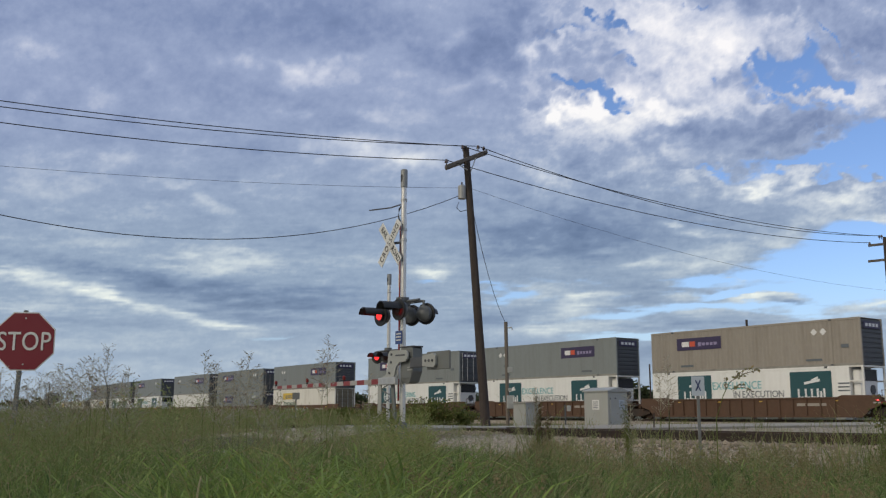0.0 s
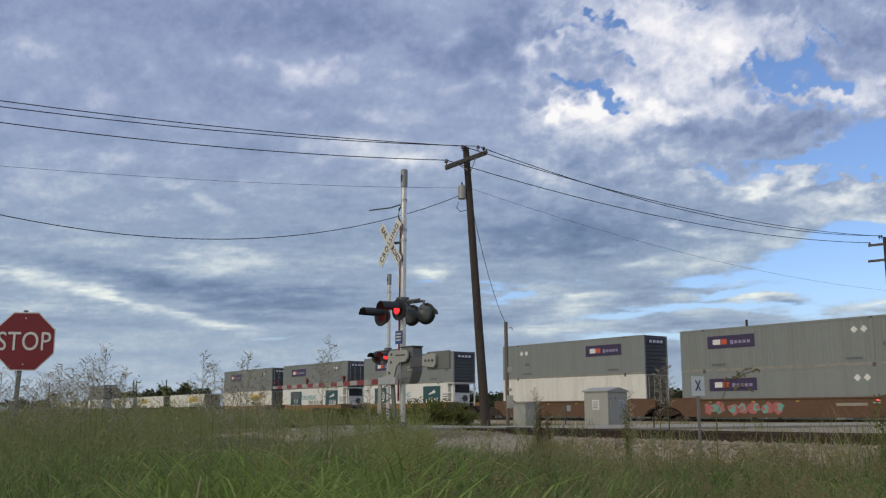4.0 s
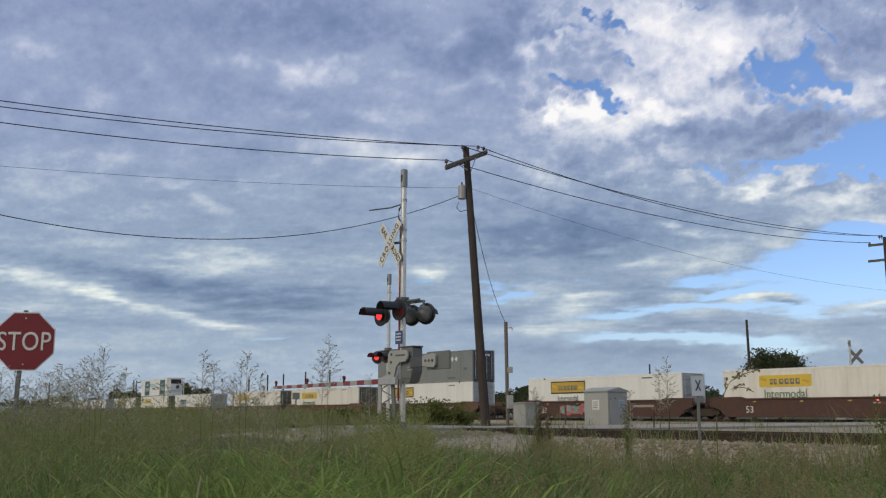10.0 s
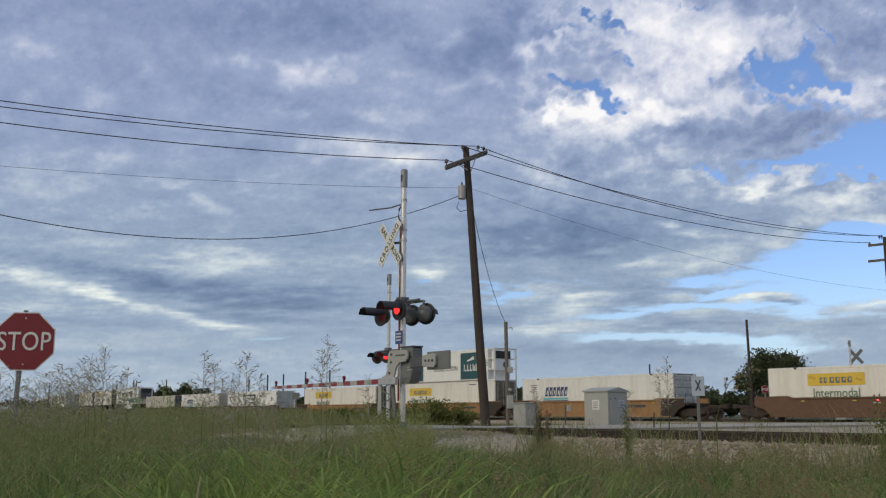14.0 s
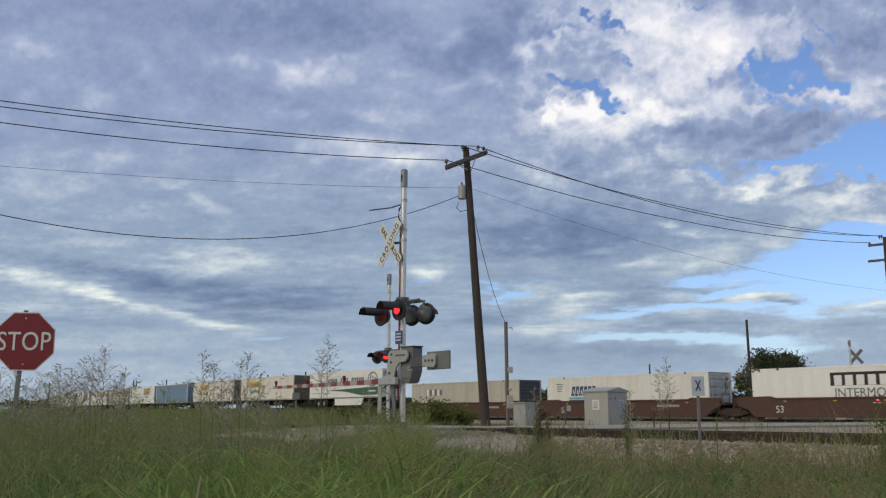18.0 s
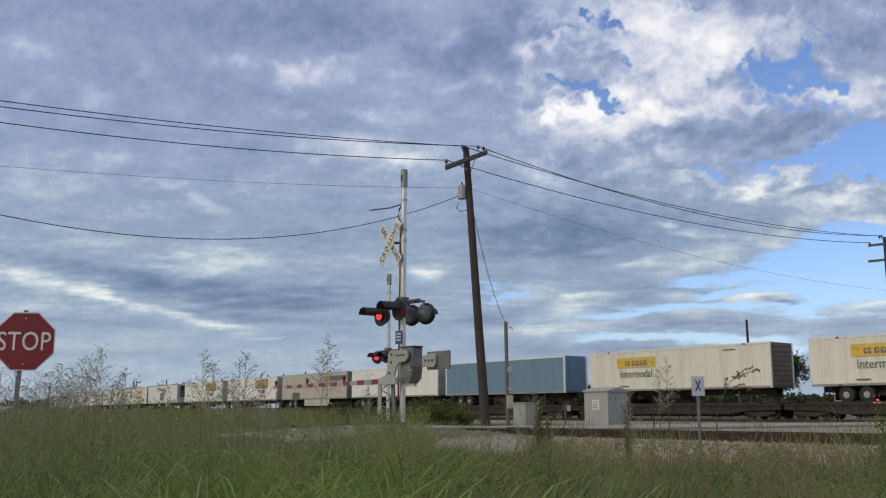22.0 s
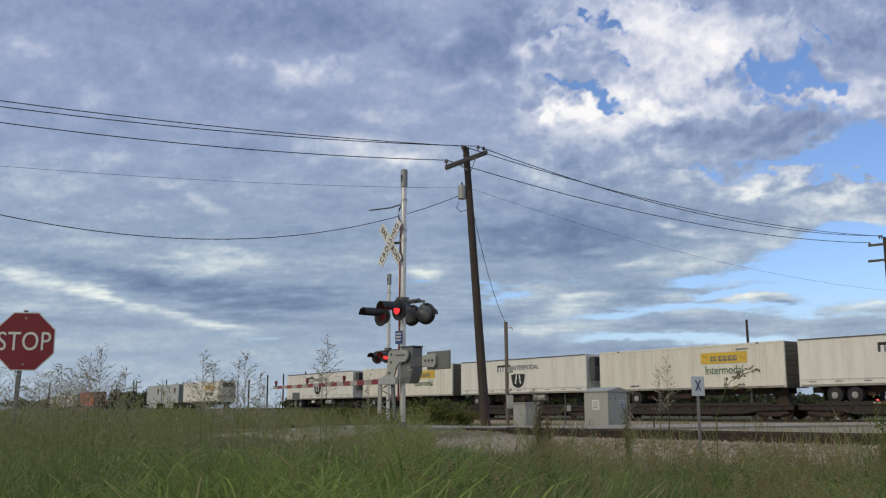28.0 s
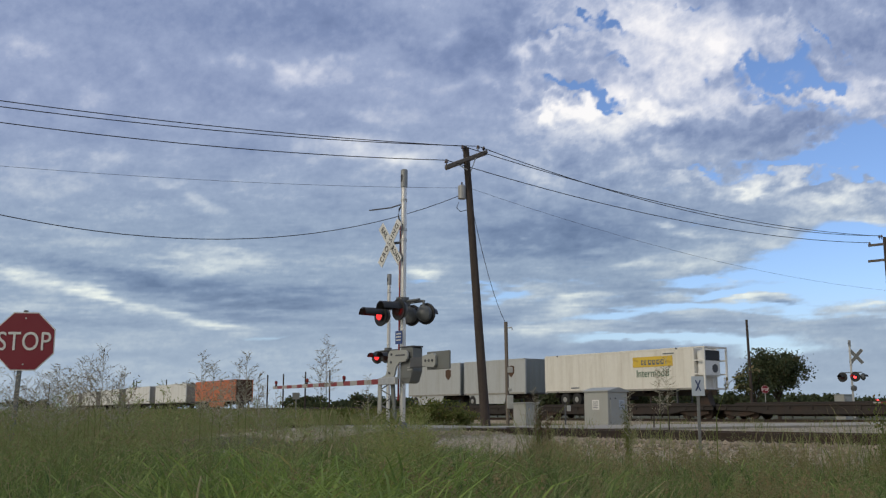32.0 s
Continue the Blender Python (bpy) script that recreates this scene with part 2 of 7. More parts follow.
M["lens_on"] = glow_material("red_lens_lit", (1.0, 0.045, 0.045), 1.35)
M["lens_far"] = glow_material("red_lens_lit_bright", (1.0, 0.05, 0.05), 4.0)
M["concrete"] = material("footing_concrete", (0.33, 0.32, 0.29), 0.85, vary=0.12, bump=0.2, dirt=(0.2, 0.18, 0.14))
M["rail"] = material("rail_steel", (0.05, 0.038, 0.032), 0.6, 0.4, vary=0.2, dirt=RUST)
M["sleeper"] = material("timber_sleeper", (0.15, 0.13, 0.11), 0.9, vary=0.3, bump=0.3)
M["road"] = material("worn_asphalt", (0.38, 0.345, 0.285), 0.85, vary=0.2, scale=1.2, fine=80, bump=0.25, bump_scale=120, dirt=(0.20, 0.19, 0.17), dirt_amount=0.5, dirt_scale=0.6)
M["mast"] = material("bright_mast_steel", (0.74, 0.72, 0.68), 0.34, 0.8, vary=0.05, scale=1.5, fine=5, dirt=(0.5, 0.48, 0.44), dirt_amount=0.3, dirt_scale=1.2)
M["cap"] = material("dull_cap_steel", (0.30, 0.31, 0.31), 0.5, 0.3, vary=0.1)
M["arm_lamp"] = material("arm_lamp_red", (0.20, 0.018, 0.018), 0.3, vary=0.1)
M["stone"] = material("ballast_stone", (0.30, 0.248, 0.185), 0.9, vary=0.25, island=True, per_piece=0.9)
M["bark"] = material("tree_bark", (0.07, 0.055, 0.043), 0.9, vary=0.25, bump=0.4, bump_scale=20)


def ground_material():
    mat = bpy.data.materials.new("field_and_gravel")
    mat.use_nodes = True
    tree = mat.node_tree
    add, join, maths = nodes_of(tree)
    out, bsdf = add("ShaderNodeOutputMaterial"), add("ShaderNodeBsdfPrincipled", in_2=0.95)
    join(bsdf, out)
    coord = add("ShaderNodeTexCoord")
    attr = add("ShaderNodeAttribute", attribute="gravel")
    n = add("ShaderNodeTexNoise", in_2=0.35, in_3=8.0, in_4=0.65)
    join(coord, n, 3)
    f = add("ShaderNodeTexNoise", in_2=14.0, in_3=6.0, in_4=0.7)
    join(coord, f, 3)
    grass = add("ShaderNodeMixRGB", in_1=(0.055, 0.07, 0.028, 1), in_2=(0.12, 0.10, 0.055, 1))
    join(n, grass)
    stones = add("ShaderNodeMixRGB", in_1=(0.155, 0.122, 0.080, 1), in_2=(0.48, 0.415, 0.32, 1))
    crisp = add("ShaderNodeMapRange", in_1=0.36, in_2=0.58)
    join(f, crisp)
    join(crisp, stones)
    edge = maths("ADD", attr.outputs["Fac"], maths("MULTIPLY", maths("SUBTRACT", n.outputs[0], 0.5), 0.9))
    sharp = add("ShaderNodeMapRange", in_1=0.4, in_2=0.6)
    tree.links.new(edge, sharp.inputs[0])
    mix = add("ShaderNodeMixRGB")
    join(sharp, mix)
    join(grass, mix, 0, 1)
    join(stones, mix, 0, 2)
    join(mix, bsdf)
    b = add("ShaderNodeBump", in_0=0.6, in_1=0.05)
    tree.links.new(f.outputs[0], b.inputs["Height"])
    tree.links.new(b.outputs[0], bsdf.inputs["Normal"])
    return mat


def leaf_material(name, dark, light, dry, dry_share):
    """Blades or leaves: each one takes its own tone; some are dry."""
    mat = bpy.data.materials.new(name)
    mat.use_nodes = True
    tree = mat.node_tree
    add, join, maths = nodes_of(tree)
    out, bsdf = add("ShaderNodeOutputMaterial"), add("ShaderNodeBsdfPrincipled", in_2=0.7)
    bsdf.inputs["Specular IOR Level"].default_value = 0.15
    geo = add("ShaderNodeNewGeometry")
    coord = add("ShaderNodeTexCoord")
    n = add("ShaderNodeTexNoise", in_2=1.1, in_3=4.0)
    join(coord, n, 3)
    tone = add("ShaderNodeMixRGB", in_1=(*dark, 1), in_2=(*light, 1))
    tree.links.new(maths("ADD", maths("MULTIPLY", geo.outputs["Random Per Island"], 0.6), maths("MULTIPLY", maths("SUBTRACT", n.outputs[0], 0.40), 1.9), True), tone.inputs[0])
    wild = maths("FRACT", maths("MULTIPLY", geo.outputs["Random Per Island"], 37.31))
    isdry = maths("LESS_THAN", wild, maths("MULTIPLY", maths("SUBTRACT", n.outputs[0], 0.15), dry_share * 2.8))
    mix = add("ShaderNodeMixRGB", in_2=(*dry, 1))
    tree.links.new(isdry, mix.inputs[0])
    join(tone, mix, 0, 1)
    join(mix, bsdf)
    trans = add("ShaderNodeBsdfTranslucent")
    join(mix, trans)
    both = add("ShaderNodeMixShader", in_0=0.42)
    join(bsdf, both, 0, 1)
    join(trans, both, 0, 2)
    join(both, out)
    return mat


M["ground"] = ground_material()
M["grass"] = leaf_material("tall_grass", (0.069, 0.112, 0.038), (0.252, 0.325, 0.118), (0.40, 0.34, 0.19), 0.18)
M["fresh"] = leaf_material("fresh_grass", (0.086, 0.143, 0.044), (0.369, 0.468, 0.154), (0.43, 0.37, 0.20), 0.10)
M["field"] = leaf_material("field_grass", (0.125, 0.160, 0.052), (0.285, 0.315, 0.115), (0.37, 0.31, 0.18), 0.22)
M["plume"] = leaf_material("pale_flowering_grass", (0.260, 0.300, 0.100), (0.450, 0.490, 0.200), (0.494, 0.400, 0.216), 0.14)
M["dead"] = leaf_material("dead_brown_leaves", (0.10, 0.07, 0.045), (0.20, 0.14, 0.09), (0.24, 0.18, 0.12), 0.2)
M["seed"] = leaf_material("grass_seed_heads", (0.40, 0.37, 0.28), (0.62, 0.58, 0.48), (0.28, 0.20, 0.15), 0.24)
M["haze"] = leaf_material("grass_flower_heads", (0.23, 0.27, 0.10), (0.41, 0.45, 0.21), (0.37, 0.28, 0.17), 0.16)
M["weed"] = leaf_material("weed_leaves", (0.103, 0.130, 0.036), (0.227, 0.250, 0.080), (0.268, 0.200, 0.088), 0.12)
M["lush"] = leaf_material("lush_grass", (0.158, 0.231, 0.062), (0.363, 0.473, 0.132), (0.371, 0.320, 0.120), 0.05)
M["rusty"] = leaf_material("brown_seed_heads", (0.200, 0.190, 0.085), (0.37, 0.335, 0.17), (0.35, 0.26, 0.14), 0.18)
M["leaf"] = leaf_material("tree_leaves", (0.05, 0.07, 0.035), (0.115, 0.135, 0.07), (0.11, 0.10, 0.05), 0.12)


# ---- mesh tools ----
class Shape:
    """Collects faces of one mesh."""

    def __init__(self):
        self.v, self.f = [], []

    def add(self, verts, faces):
        n = len(self.v)
        self.v += [tuple(p) for p in verts]
        self.f += [tuple(i + n for i in face) for face in faces]
        return self

    def box(self, x, y, z, w, d, h, bevel=0.0):
        """A box about a centre, with chamfered edges when bevel is given."""
        a, b, c, e = w / 2, d / 2, h / 2, bevel
        if e <= 0:
            vs = [(x + i * a, y + j * b, z + k * c) for i in (-1, 1) for j in (-1, 1) for k in (-1, 1)]
            return self.add(vs, [(0, 1, 3, 2), (4, 6, 7, 5), (0, 4, 5, 1), (2, 3, 7, 6), (0, 2, 6, 4), (1, 5, 7, 3)])
        vs, at = [], {}
        for i in (-1, 1):
            for j in (-1, 1):
                for k in (-1, 1):
                    for axis in range(3):
                        at[i, j, k, axis] = len(vs)
                        p = [i * (a - e), j * (b - e), k * (c - e)]
                        p[axis] = (i * a, j * b, k * c)[axis]
                        vs.append((x + p[0], y + p[1], z + p[2]))
        fs = []
        for s in (-1, 1):
            fs.append([at[s, j, k, 0] for j, k in ((-1, -1), (1, -1), (1, 1), (-1, 1))][::s])
            fs.append([at[i, s, k, 1] for i, k in ((-1, -1), (-1, 1), (1, 1), (1, -1))][::s])
            fs.append([at[i, j, s, 2] for i, j in ((-1, -1), (1, -1), (1, 1), (-1, 1))][::s])
        for p in (-1, 1):
            for r in (-1, 1):
                fs.append([at[p, r, -1, 0], at[p, r, 1, 0], at[p, r, 1, 1], at[p, r, -1, 1]][::p * r])
                fs.append([at[p, -1, r, 2], at[p, 1, r, 2], at[p, 1, r, 0], at[p, -1, r, 0]][::p * r])
                fs.append([at[-1, p, r, 1], at[1, p, r, 1], at[1, p, r, 2], at[-1, p, r, 2]][::p * r])
                for k in (-1, 1):
                    fs.append([at[p, r, k, 0], at[p, r, k, 1], at[p, r, k, 2]][::p * r * k])
        return self.add(vs, fs)

    def prism(self, outline, y0, y1):
        """An outline in x and z, extruded along y."""
        n = len(outline)
        vs = [(x, y0, z) for x, z in outline] + [(x, y1, z) for x, z in outline]
        fs = [tuple(range(n)), tuple(range(2 * n - 1, n - 1, -1))]
        fs += [(i, i + n, (i + 1) % n + n, (i + 1) % n) for i in range(n)]
        return self.add(vs, fs)

    def rod(self, points, radius, sides=8, caps=True):
        """A round bar through points; radius may be one for each point."""
        pts = [Vector(p) for p in points]
        rs = radius if isinstance(radius, (list, tuple)) else [radius] * len(pts)
        vs, fs = [], []
        for i, p in enumerate(pts):
            way = (pts[min(i + 1, len(pts) - 1)] - pts[max(i - 1, 0)]).normalized()
            side = way.cross(Vector((0, 0, 1)) if abs(way.z) < 0.95 else Vector((1, 0, 0))).normalized()
            top = side.cross(way)
            for k in range(sides):
                a = 2 * math.pi * k / sides
                vs.append(p + rs[i] * (math.cos(a) * side + math.sin(a) * top))
        for i in range(len(pts) - 1):
            for k in range(sides):
                a, b = i * sides + k, i * sides + (k + 1) % sides
                fs.append((a, b, b + sides, a + sides))
        if caps:
            fs += [tuple(range(sides))[::-1], tuple(range(len(vs) - sides, len(vs)))]
        return self.add(vs, fs)

    def mesh(self, name, round_shade=False):
        me = bpy.data.meshes.new(name)
        me.from_pydata(self.v, [], self.f)
        if round_shade:
            me.shade_smooth()
            me.set_sharp_from_angle(angle=radians(40))
        me.update()
        return me


def part(name, shape, mat, parent=None, label="", at=None, round_shade=False):
    """One mesh object under a thing (or a thing of its own); shape is a Shape or a mesh to share."""
    me = shape.mesh(name, round_shade) if isinstance(shape, Shape) else shape
    if not me.materials:
        me.materials.append(mat)
    ob = new(name, me)
    if me.materials[0] != mat:
        ob.material_slots[0].link = "OBJECT"
        ob.material_slots[0].material = mat
    if parent:
        ob.parent = parent
    if at is not None:
        ob.matrix_basis = at
    if label:
        ob["label"] = label
    return ob


def thing(name, label, category, group="", m=None, kind=""):
    ob = new(name)
    ob.empty_display_size = 0.3
    if m is not None:
        ob.matrix_basis = m
    return tagged(ob, label, category, group, kind)


LETTERS = {}


def letters(words, size, spread=1.0, bold=0.0):
    """A flat, slightly raised mesh of words in the built-in font, centred, in x and y."""
    key = (words, size, spread, bold)
    if key not in LETTERS:
        cu = bpy.data.curves.new("lettering", "FONT")
        cu.body, cu.size, cu.align_x, cu.align_y, cu.extrude, cu.space_character = words, size, "CENTER", "CENTER", 0.004, spread
        cu.resolution_u, cu.offset = 4, bold
        ob = bpy.data.objects.new("lettering", cu)
        scene.collection.objects.link(ob)
        bpy.context.view_layer.update()
        me = bpy.data.meshes.new_from_object(ob.evaluated_get(bpy.context.evaluated_depsgraph_get()))
        me.materials.clear()
        bpy.data.objects.remove(ob)
        LETTERS[key] = me
    return LETTERS[key]


CACHE = {}


def once(key, make, round_shade=False):
    if key not in CACHE:
        CACHE[key] = make().mesh(key if isinstance(key, str) else key[0], round_shade)
    return CACHE[key]


# ---- ground, tracks, road ----
def ground():
    # finer near the camera, coarse towards the horizon
    def steps(lo, hi, near, far):
        out, v = [0.0], 0.0
        while v < hi:
            v += near + (far - near) * min(1, (v / 400.0))
            out.append(v)
        neg, v = [], 0.0
        while v > lo:
            v -= near + (far - near) * min(1, (-v / 400.0))
            neg.append(v)
        return np.array(neg[::-1] + out)

    # laid out along the straight of the line so that ballast shoulders are crisp
    al = steps(-2600, 2600, 1.5, 120)
    qs = np.concatenate([np.arange(-2600, -200, 160), np.arange(-200, -8, 12), np.arange(-8, 60, 0.55), np.arange(60, 200, 10), np.arange(200, 2700, 160)])
    A, Q = np.meshgrid(al, qs, indexing="ij")
    X = np.empty_like(A)
    Y = np.empty_like(A)
    for i, s in enumerate(al):
        x, y, th = on_track(float(s))
        X[i], Y[i] = x - qs * math.sin(th), y + qs * math.cos(th)
    Z = ground_z(X, Y)
    rng = np.random.default_rng(4)
    Z = Z + np.where(np.abs(Q) < 60, rng.normal(0, 0.012, Z.shape), 0)
    n, m = A.shape
    idx = np.arange(n * m).reshape(n, m)
    faces = np.stack([idx[:-1, :-1], idx[:-1, 1:], idx[1:, 1:], idx[1:, :-1]], -1).reshape(-1, 4)
    me = bpy.data.meshes.new("ground")
    me.from_pydata(np.stack([X, Y, Z], -1).reshape(-1, 3).tolist(), [], faces.tolist())
    S, _ = A, Q
    g = smooth(4.2, 2.6, np.abs(Q)) + smooth(3.6, 2.2, np.abs(Q - NEAR_Q))
    g = np.maximum(g, smooth(6, 1, S) * smooth(3.0, 1.0, 0 * Q) * smooth(46, 43, Q) * smooth(-12, -6, Q) * smooth(-150, -90, S))
    g = np.clip(g, 0, 1)
    layer = me.attributes.new("gravel", "FLOAT", "POINT")
    layer.data.foreach_set("value", g.reshape(-1).astype(np.float32))
    me.shade_smooth()
    part("ground", me, M["ground"])
    tagged(bpy.data.objects["ground"], "flat field of grass and pale gravel beside the railway", "ground", kind="structure")


def ribbon(name, s0, s1, q0, q1, z0, z1, mat, step=6.0):
    """A bar along the line, from s0 to s1, with a box section."""
    sh = Shape()
    n = max(2, int((s1 - s0) / step) + 1)
    vs = []
    for i in range(n):
        s = s0 + (s1 - s0) * i / (n - 1)
        for q, z in ((q0, z0), (q1, z0), (q1, z1), (q0, z1)):
            x, y, _ = on_track(s, q)
            vs.append((x, y, z))
    fs = [(0, 1, 2, 3), tuple(range(4 * n - 1, 4 * n - 5, -1))]
    for i in range(n - 1):
        for k in range(4):
            a, b = 4 * i + k, 4 * i + (k + 1) % 4
            fs.append((a, a + 4, b + 4, b))
    sh.add(vs, fs)
    return sh


def tracks():
    for name, q, s0, s1 in (("main_track", 0.0, -760.0, 1150.0), ("siding_track", NEAR_Q, -420.0, 520.0)):
        t = thing(name, "railway track with rusty steel rails on ballast" if q == 0 else "siding track with dark rusty rails on a gravel bed", "track", kind="structure")
        for side in (-0.7535, 0.7535):
            sh = ribbon("rail", s0, s1, q + side - 0.036, q + side + 0.036, RAIL - 0.04, RAIL, M["rail"])
            for a, b, lo, hi in ((-0.009, 0.009, RAIL - 0.14, RAIL - 0.04), (-0.07, 0.07, RAIL - 0.17, RAIL - 0.14)):
                r = ribbon("rail", s0, s1, q + side + a, q + side + b, lo, hi, M["rail"])
                sh.add(r.v, r.f)
            part("rail", sh, M["rail"], t)
        # sleepers one by one where they come nearest, the rest joined
        tie = once("sleeper", lambda: Shape().box(0, 0, 0, 0.22, 2.6, 0.17, 0.015))
        rest = Shape()
        s = s0
        while s < min(s1, 400):
            x, y, th = on_track(s, q)
            off_road = abs(s - ROAD_S) > ROAD_HALF + 0.3
            if off_road and -38 < s < 22:
                part("sleeper", tie, M["sleeper"], t, at=pose(x, y, RAIL - 0.255, 0, 0, math.degrees(th)))
            elif off_road and s > -300:
                c, d = math.cos(th), math.sin(th)
                vs = [(x + c * i - d * j, y + d * i + c * j, RAIL - 0.34 + k) for i in (-0.11, 0.11) for j in (-1.3, 1.3) for k in (0, 0.17)]
                rest.add(vs, [(0, 1, 3, 2), (4, 6, 7, 5), (0, 4, 5, 1), (2, 3, 7, 6), (1, 5, 7, 3)])
            s += 0.55
        tagged(part("far_sleepers", rest, M["sleeper"], t), kind="stuff")


def road():
    t = thing("road", "worn pale asphalt road across the tracks", "road", kind="structure")
    sh = Shape()
    vs, fs = [], []
    qs = [-160, -60, -30, -12, -6, 6, 12, 30, 38, 42, 46, 50, 55, 60, 75, 140]
    for q in qs:
        for s in (ROAD_S - ROAD_HALF, ROAD_S + ROAD_HALF):
            x, y = ORIGIN[0] + s * BACK[0] - q * AWAY[0], ORIGIN[1] + s * BACK[1] - q * AWAY[1]
            z = max(gz(x, y) + 0.05, 0.0)
            vs += [(x, y, z), (x, y, z - 0.3)]
    for i in range(len(qs) - 1):
        a, b = 4 * i, 4 * i + 4
        fs += [(a, b, b + 2, a + 2), (a + 1, a, a + 2, a + 3), (a, a + 1, b + 1, b), (a + 2, b + 2, b + 3, a + 3)]
    sh.add(vs, fs)
    part("asphalt", sh, M["road"], t)
    # timber and concrete panels between the rails
    for q0 in (0.0, NEAR_Q):
        for q, w in ((0, 1.36), (-1.35, 1.05), (1.35, 1.05)):
            for k in range(3):
                s = ROAD_S + (k - 1) * 2.05
                x, y = ORIGIN[0] + s * BACK[0] - (q0 + q) * AWAY[0], ORIGIN[1] + s * BACK[1] - (q0 + q) * AWAY[1]
                slab = once(("crossing_panel", w), lambda: Shape().box(0, 0, 0, 2.0, w, 0.12, 0.015))
                part("crossing_panel", slab, M["concrete"], t, at=pose(x, y, RAIL - 0.055, 0, 0, math.degrees(HEAD)))


ground()
tracks()
road()


# ---- the train ----
LONG, TALL, HALF = 16.15, 2.896, 1.295
TRAIN = []      # (thing, place along the train, height)


def run(t):
    """Metres gone by at t seconds."""
    u = t / 32.0
    return u * (669.379 + u * (69.908 + u * (-92.640 + u * 38.0007)))


def rolls(ob, sigma, z):
    TRAIN.append((ob, sigma, z))
    return ob


def side_sheet(length, height, ribbed, pitch=0.28, depth=0.030):
    """One side wall in x and z, facing -y: flat with seams, or pressed in ribs."""
    sh = Shape()
    cols = []
    if ribbed:
        x = -length / 2
        while x < length / 2 - 0.01:
            e = min(x + pitch, length / 2)
            for f, y in ((0.0, 0), (0.36, 0), (0.5, depth), (0.86, depth)):
                cols.append((x + f * (e - x), y))
            x = e
        cols.append((length / 2, 0))
    else:
        n = 13
        for i in range(n):
            a, b = -length / 2 + length * i / n, -length / 2 + length * (i + 1) / n
            cols += [(a + 0.012, 0), (b - 0.012, 0), (b - 0.006, 0.008), (b + 0.006, 0.008)]
        cols = cols[:-2]
        cols[0], cols[-1] = (-length / 2, 0), (length / 2, 0)
    vs, fs = [], []
    for x, y in cols:
        vs += [(x, y, 0), (x, y, height)]
    for i in range(len(cols) - 1):
        fs.append((2 * i, 2 * i + 2, 2 * i + 3, 2 * i + 1))
    k = len(vs)
    back = 0.06
    vs += [(-length / 2, back, 0), (length / 2, back, 0), (length / 2, back, height), (-length / 2, back, height)]
    fs.append((k + 1, k, k + 3, k + 2))
    return sh.add(vs, fs)


def panel(name, x, z, w, h, mat, parent, y=-HALF, proud=0.012, label="", skew=0.0, tilt=0.0):
    """A thin printed panel on the near side; x, z is its middle."""
    sh = Shape().prism([(-w / 2 - skew * h / 2, -h / 2), (w / 2 - skew * h / 2, -h / 2), (w / 2 + skew * h / 2, h / 2), (-w / 2 + skew * h / 2, h / 2)], -proud, 0.0)
    return part(name, sh, mat, parent, label, pose(x, y, z, 0, tilt, 0))


def lettering(words, x, z, size, mat, parent, y=-HALF, proud=0.016, squash=1.0, spread=1.0):
    """Words along the near side, each one a part."""
    meshes = [letters(w, size, spread) for w in words.split()]
    spans = [(min(v.co.x for v in me.vertices), max(v.co.x for v in me.vertices)) for me in meshes]
    gap = 0.34 * size
    at = -(sum(hi - lo for lo, hi in spans) + gap * (len(spans) - 1)) / 2
    for me, (lo, hi) in zip(meshes, spans):
        part("lettering", me, mat, parent, at=pose(x + (at - lo) * squash, y - proud, z, 90, 0, 0) @ Matrix.Diagonal((squash, 1, 1, 1)))
        at += hi - lo + gap


def end_face(style, height):
    """The end wall that shows, facing +x, at x = 0: one pressed sheet with level ribs, or a plain one with upright beads."""
    sh, half, rows = Shape(), HALF - 0.15, []
    if style == "plain":
        n = 6
        for k in range(n):
            a, b = -half + 2 * half * k / n, -half + 2 * half * (k + 1) / n
            rows += [(a, 0.0), (b - 0.06, 0.0), (b - 0.04, 0.022), (b - 0.01, 0.022)]
        rows[-2:] = [(half, 0.0)]
        vs = [p for y, x in rows for p in ((x, y, 0.08), (x, y, height - 0.07))]
        fs = [(2 * k, 2 * k + 2, 2 * k + 3, 2 * k + 1) for k in range(len(rows) - 1)]
        return sh.add(vs, fs)
    n = 9 if style == "ribs" else 5
    lo, hi = 0.1, height - 0.1
    for k in range(n):
        a, b = lo + (hi - lo) * k / n, lo + (hi - lo) * (k + 1) / n
        w = b - a
        rows += [(a, 0.0), (a + 0.25 * w, 0.0), (a + 0.35 * w, 0.045), (a + 0.9 * w, 0.045)]
    rows.append((hi, 0.0))
    vs = [p for z, x in rows for p in ((x, -half, z), (x, half, z))]
    fs = [(2 * k, 2 * k + 1, 2 * k + 3, 2 * k + 2) for k in range(len(rows) - 1)]
    return sh.add(vs, fs)


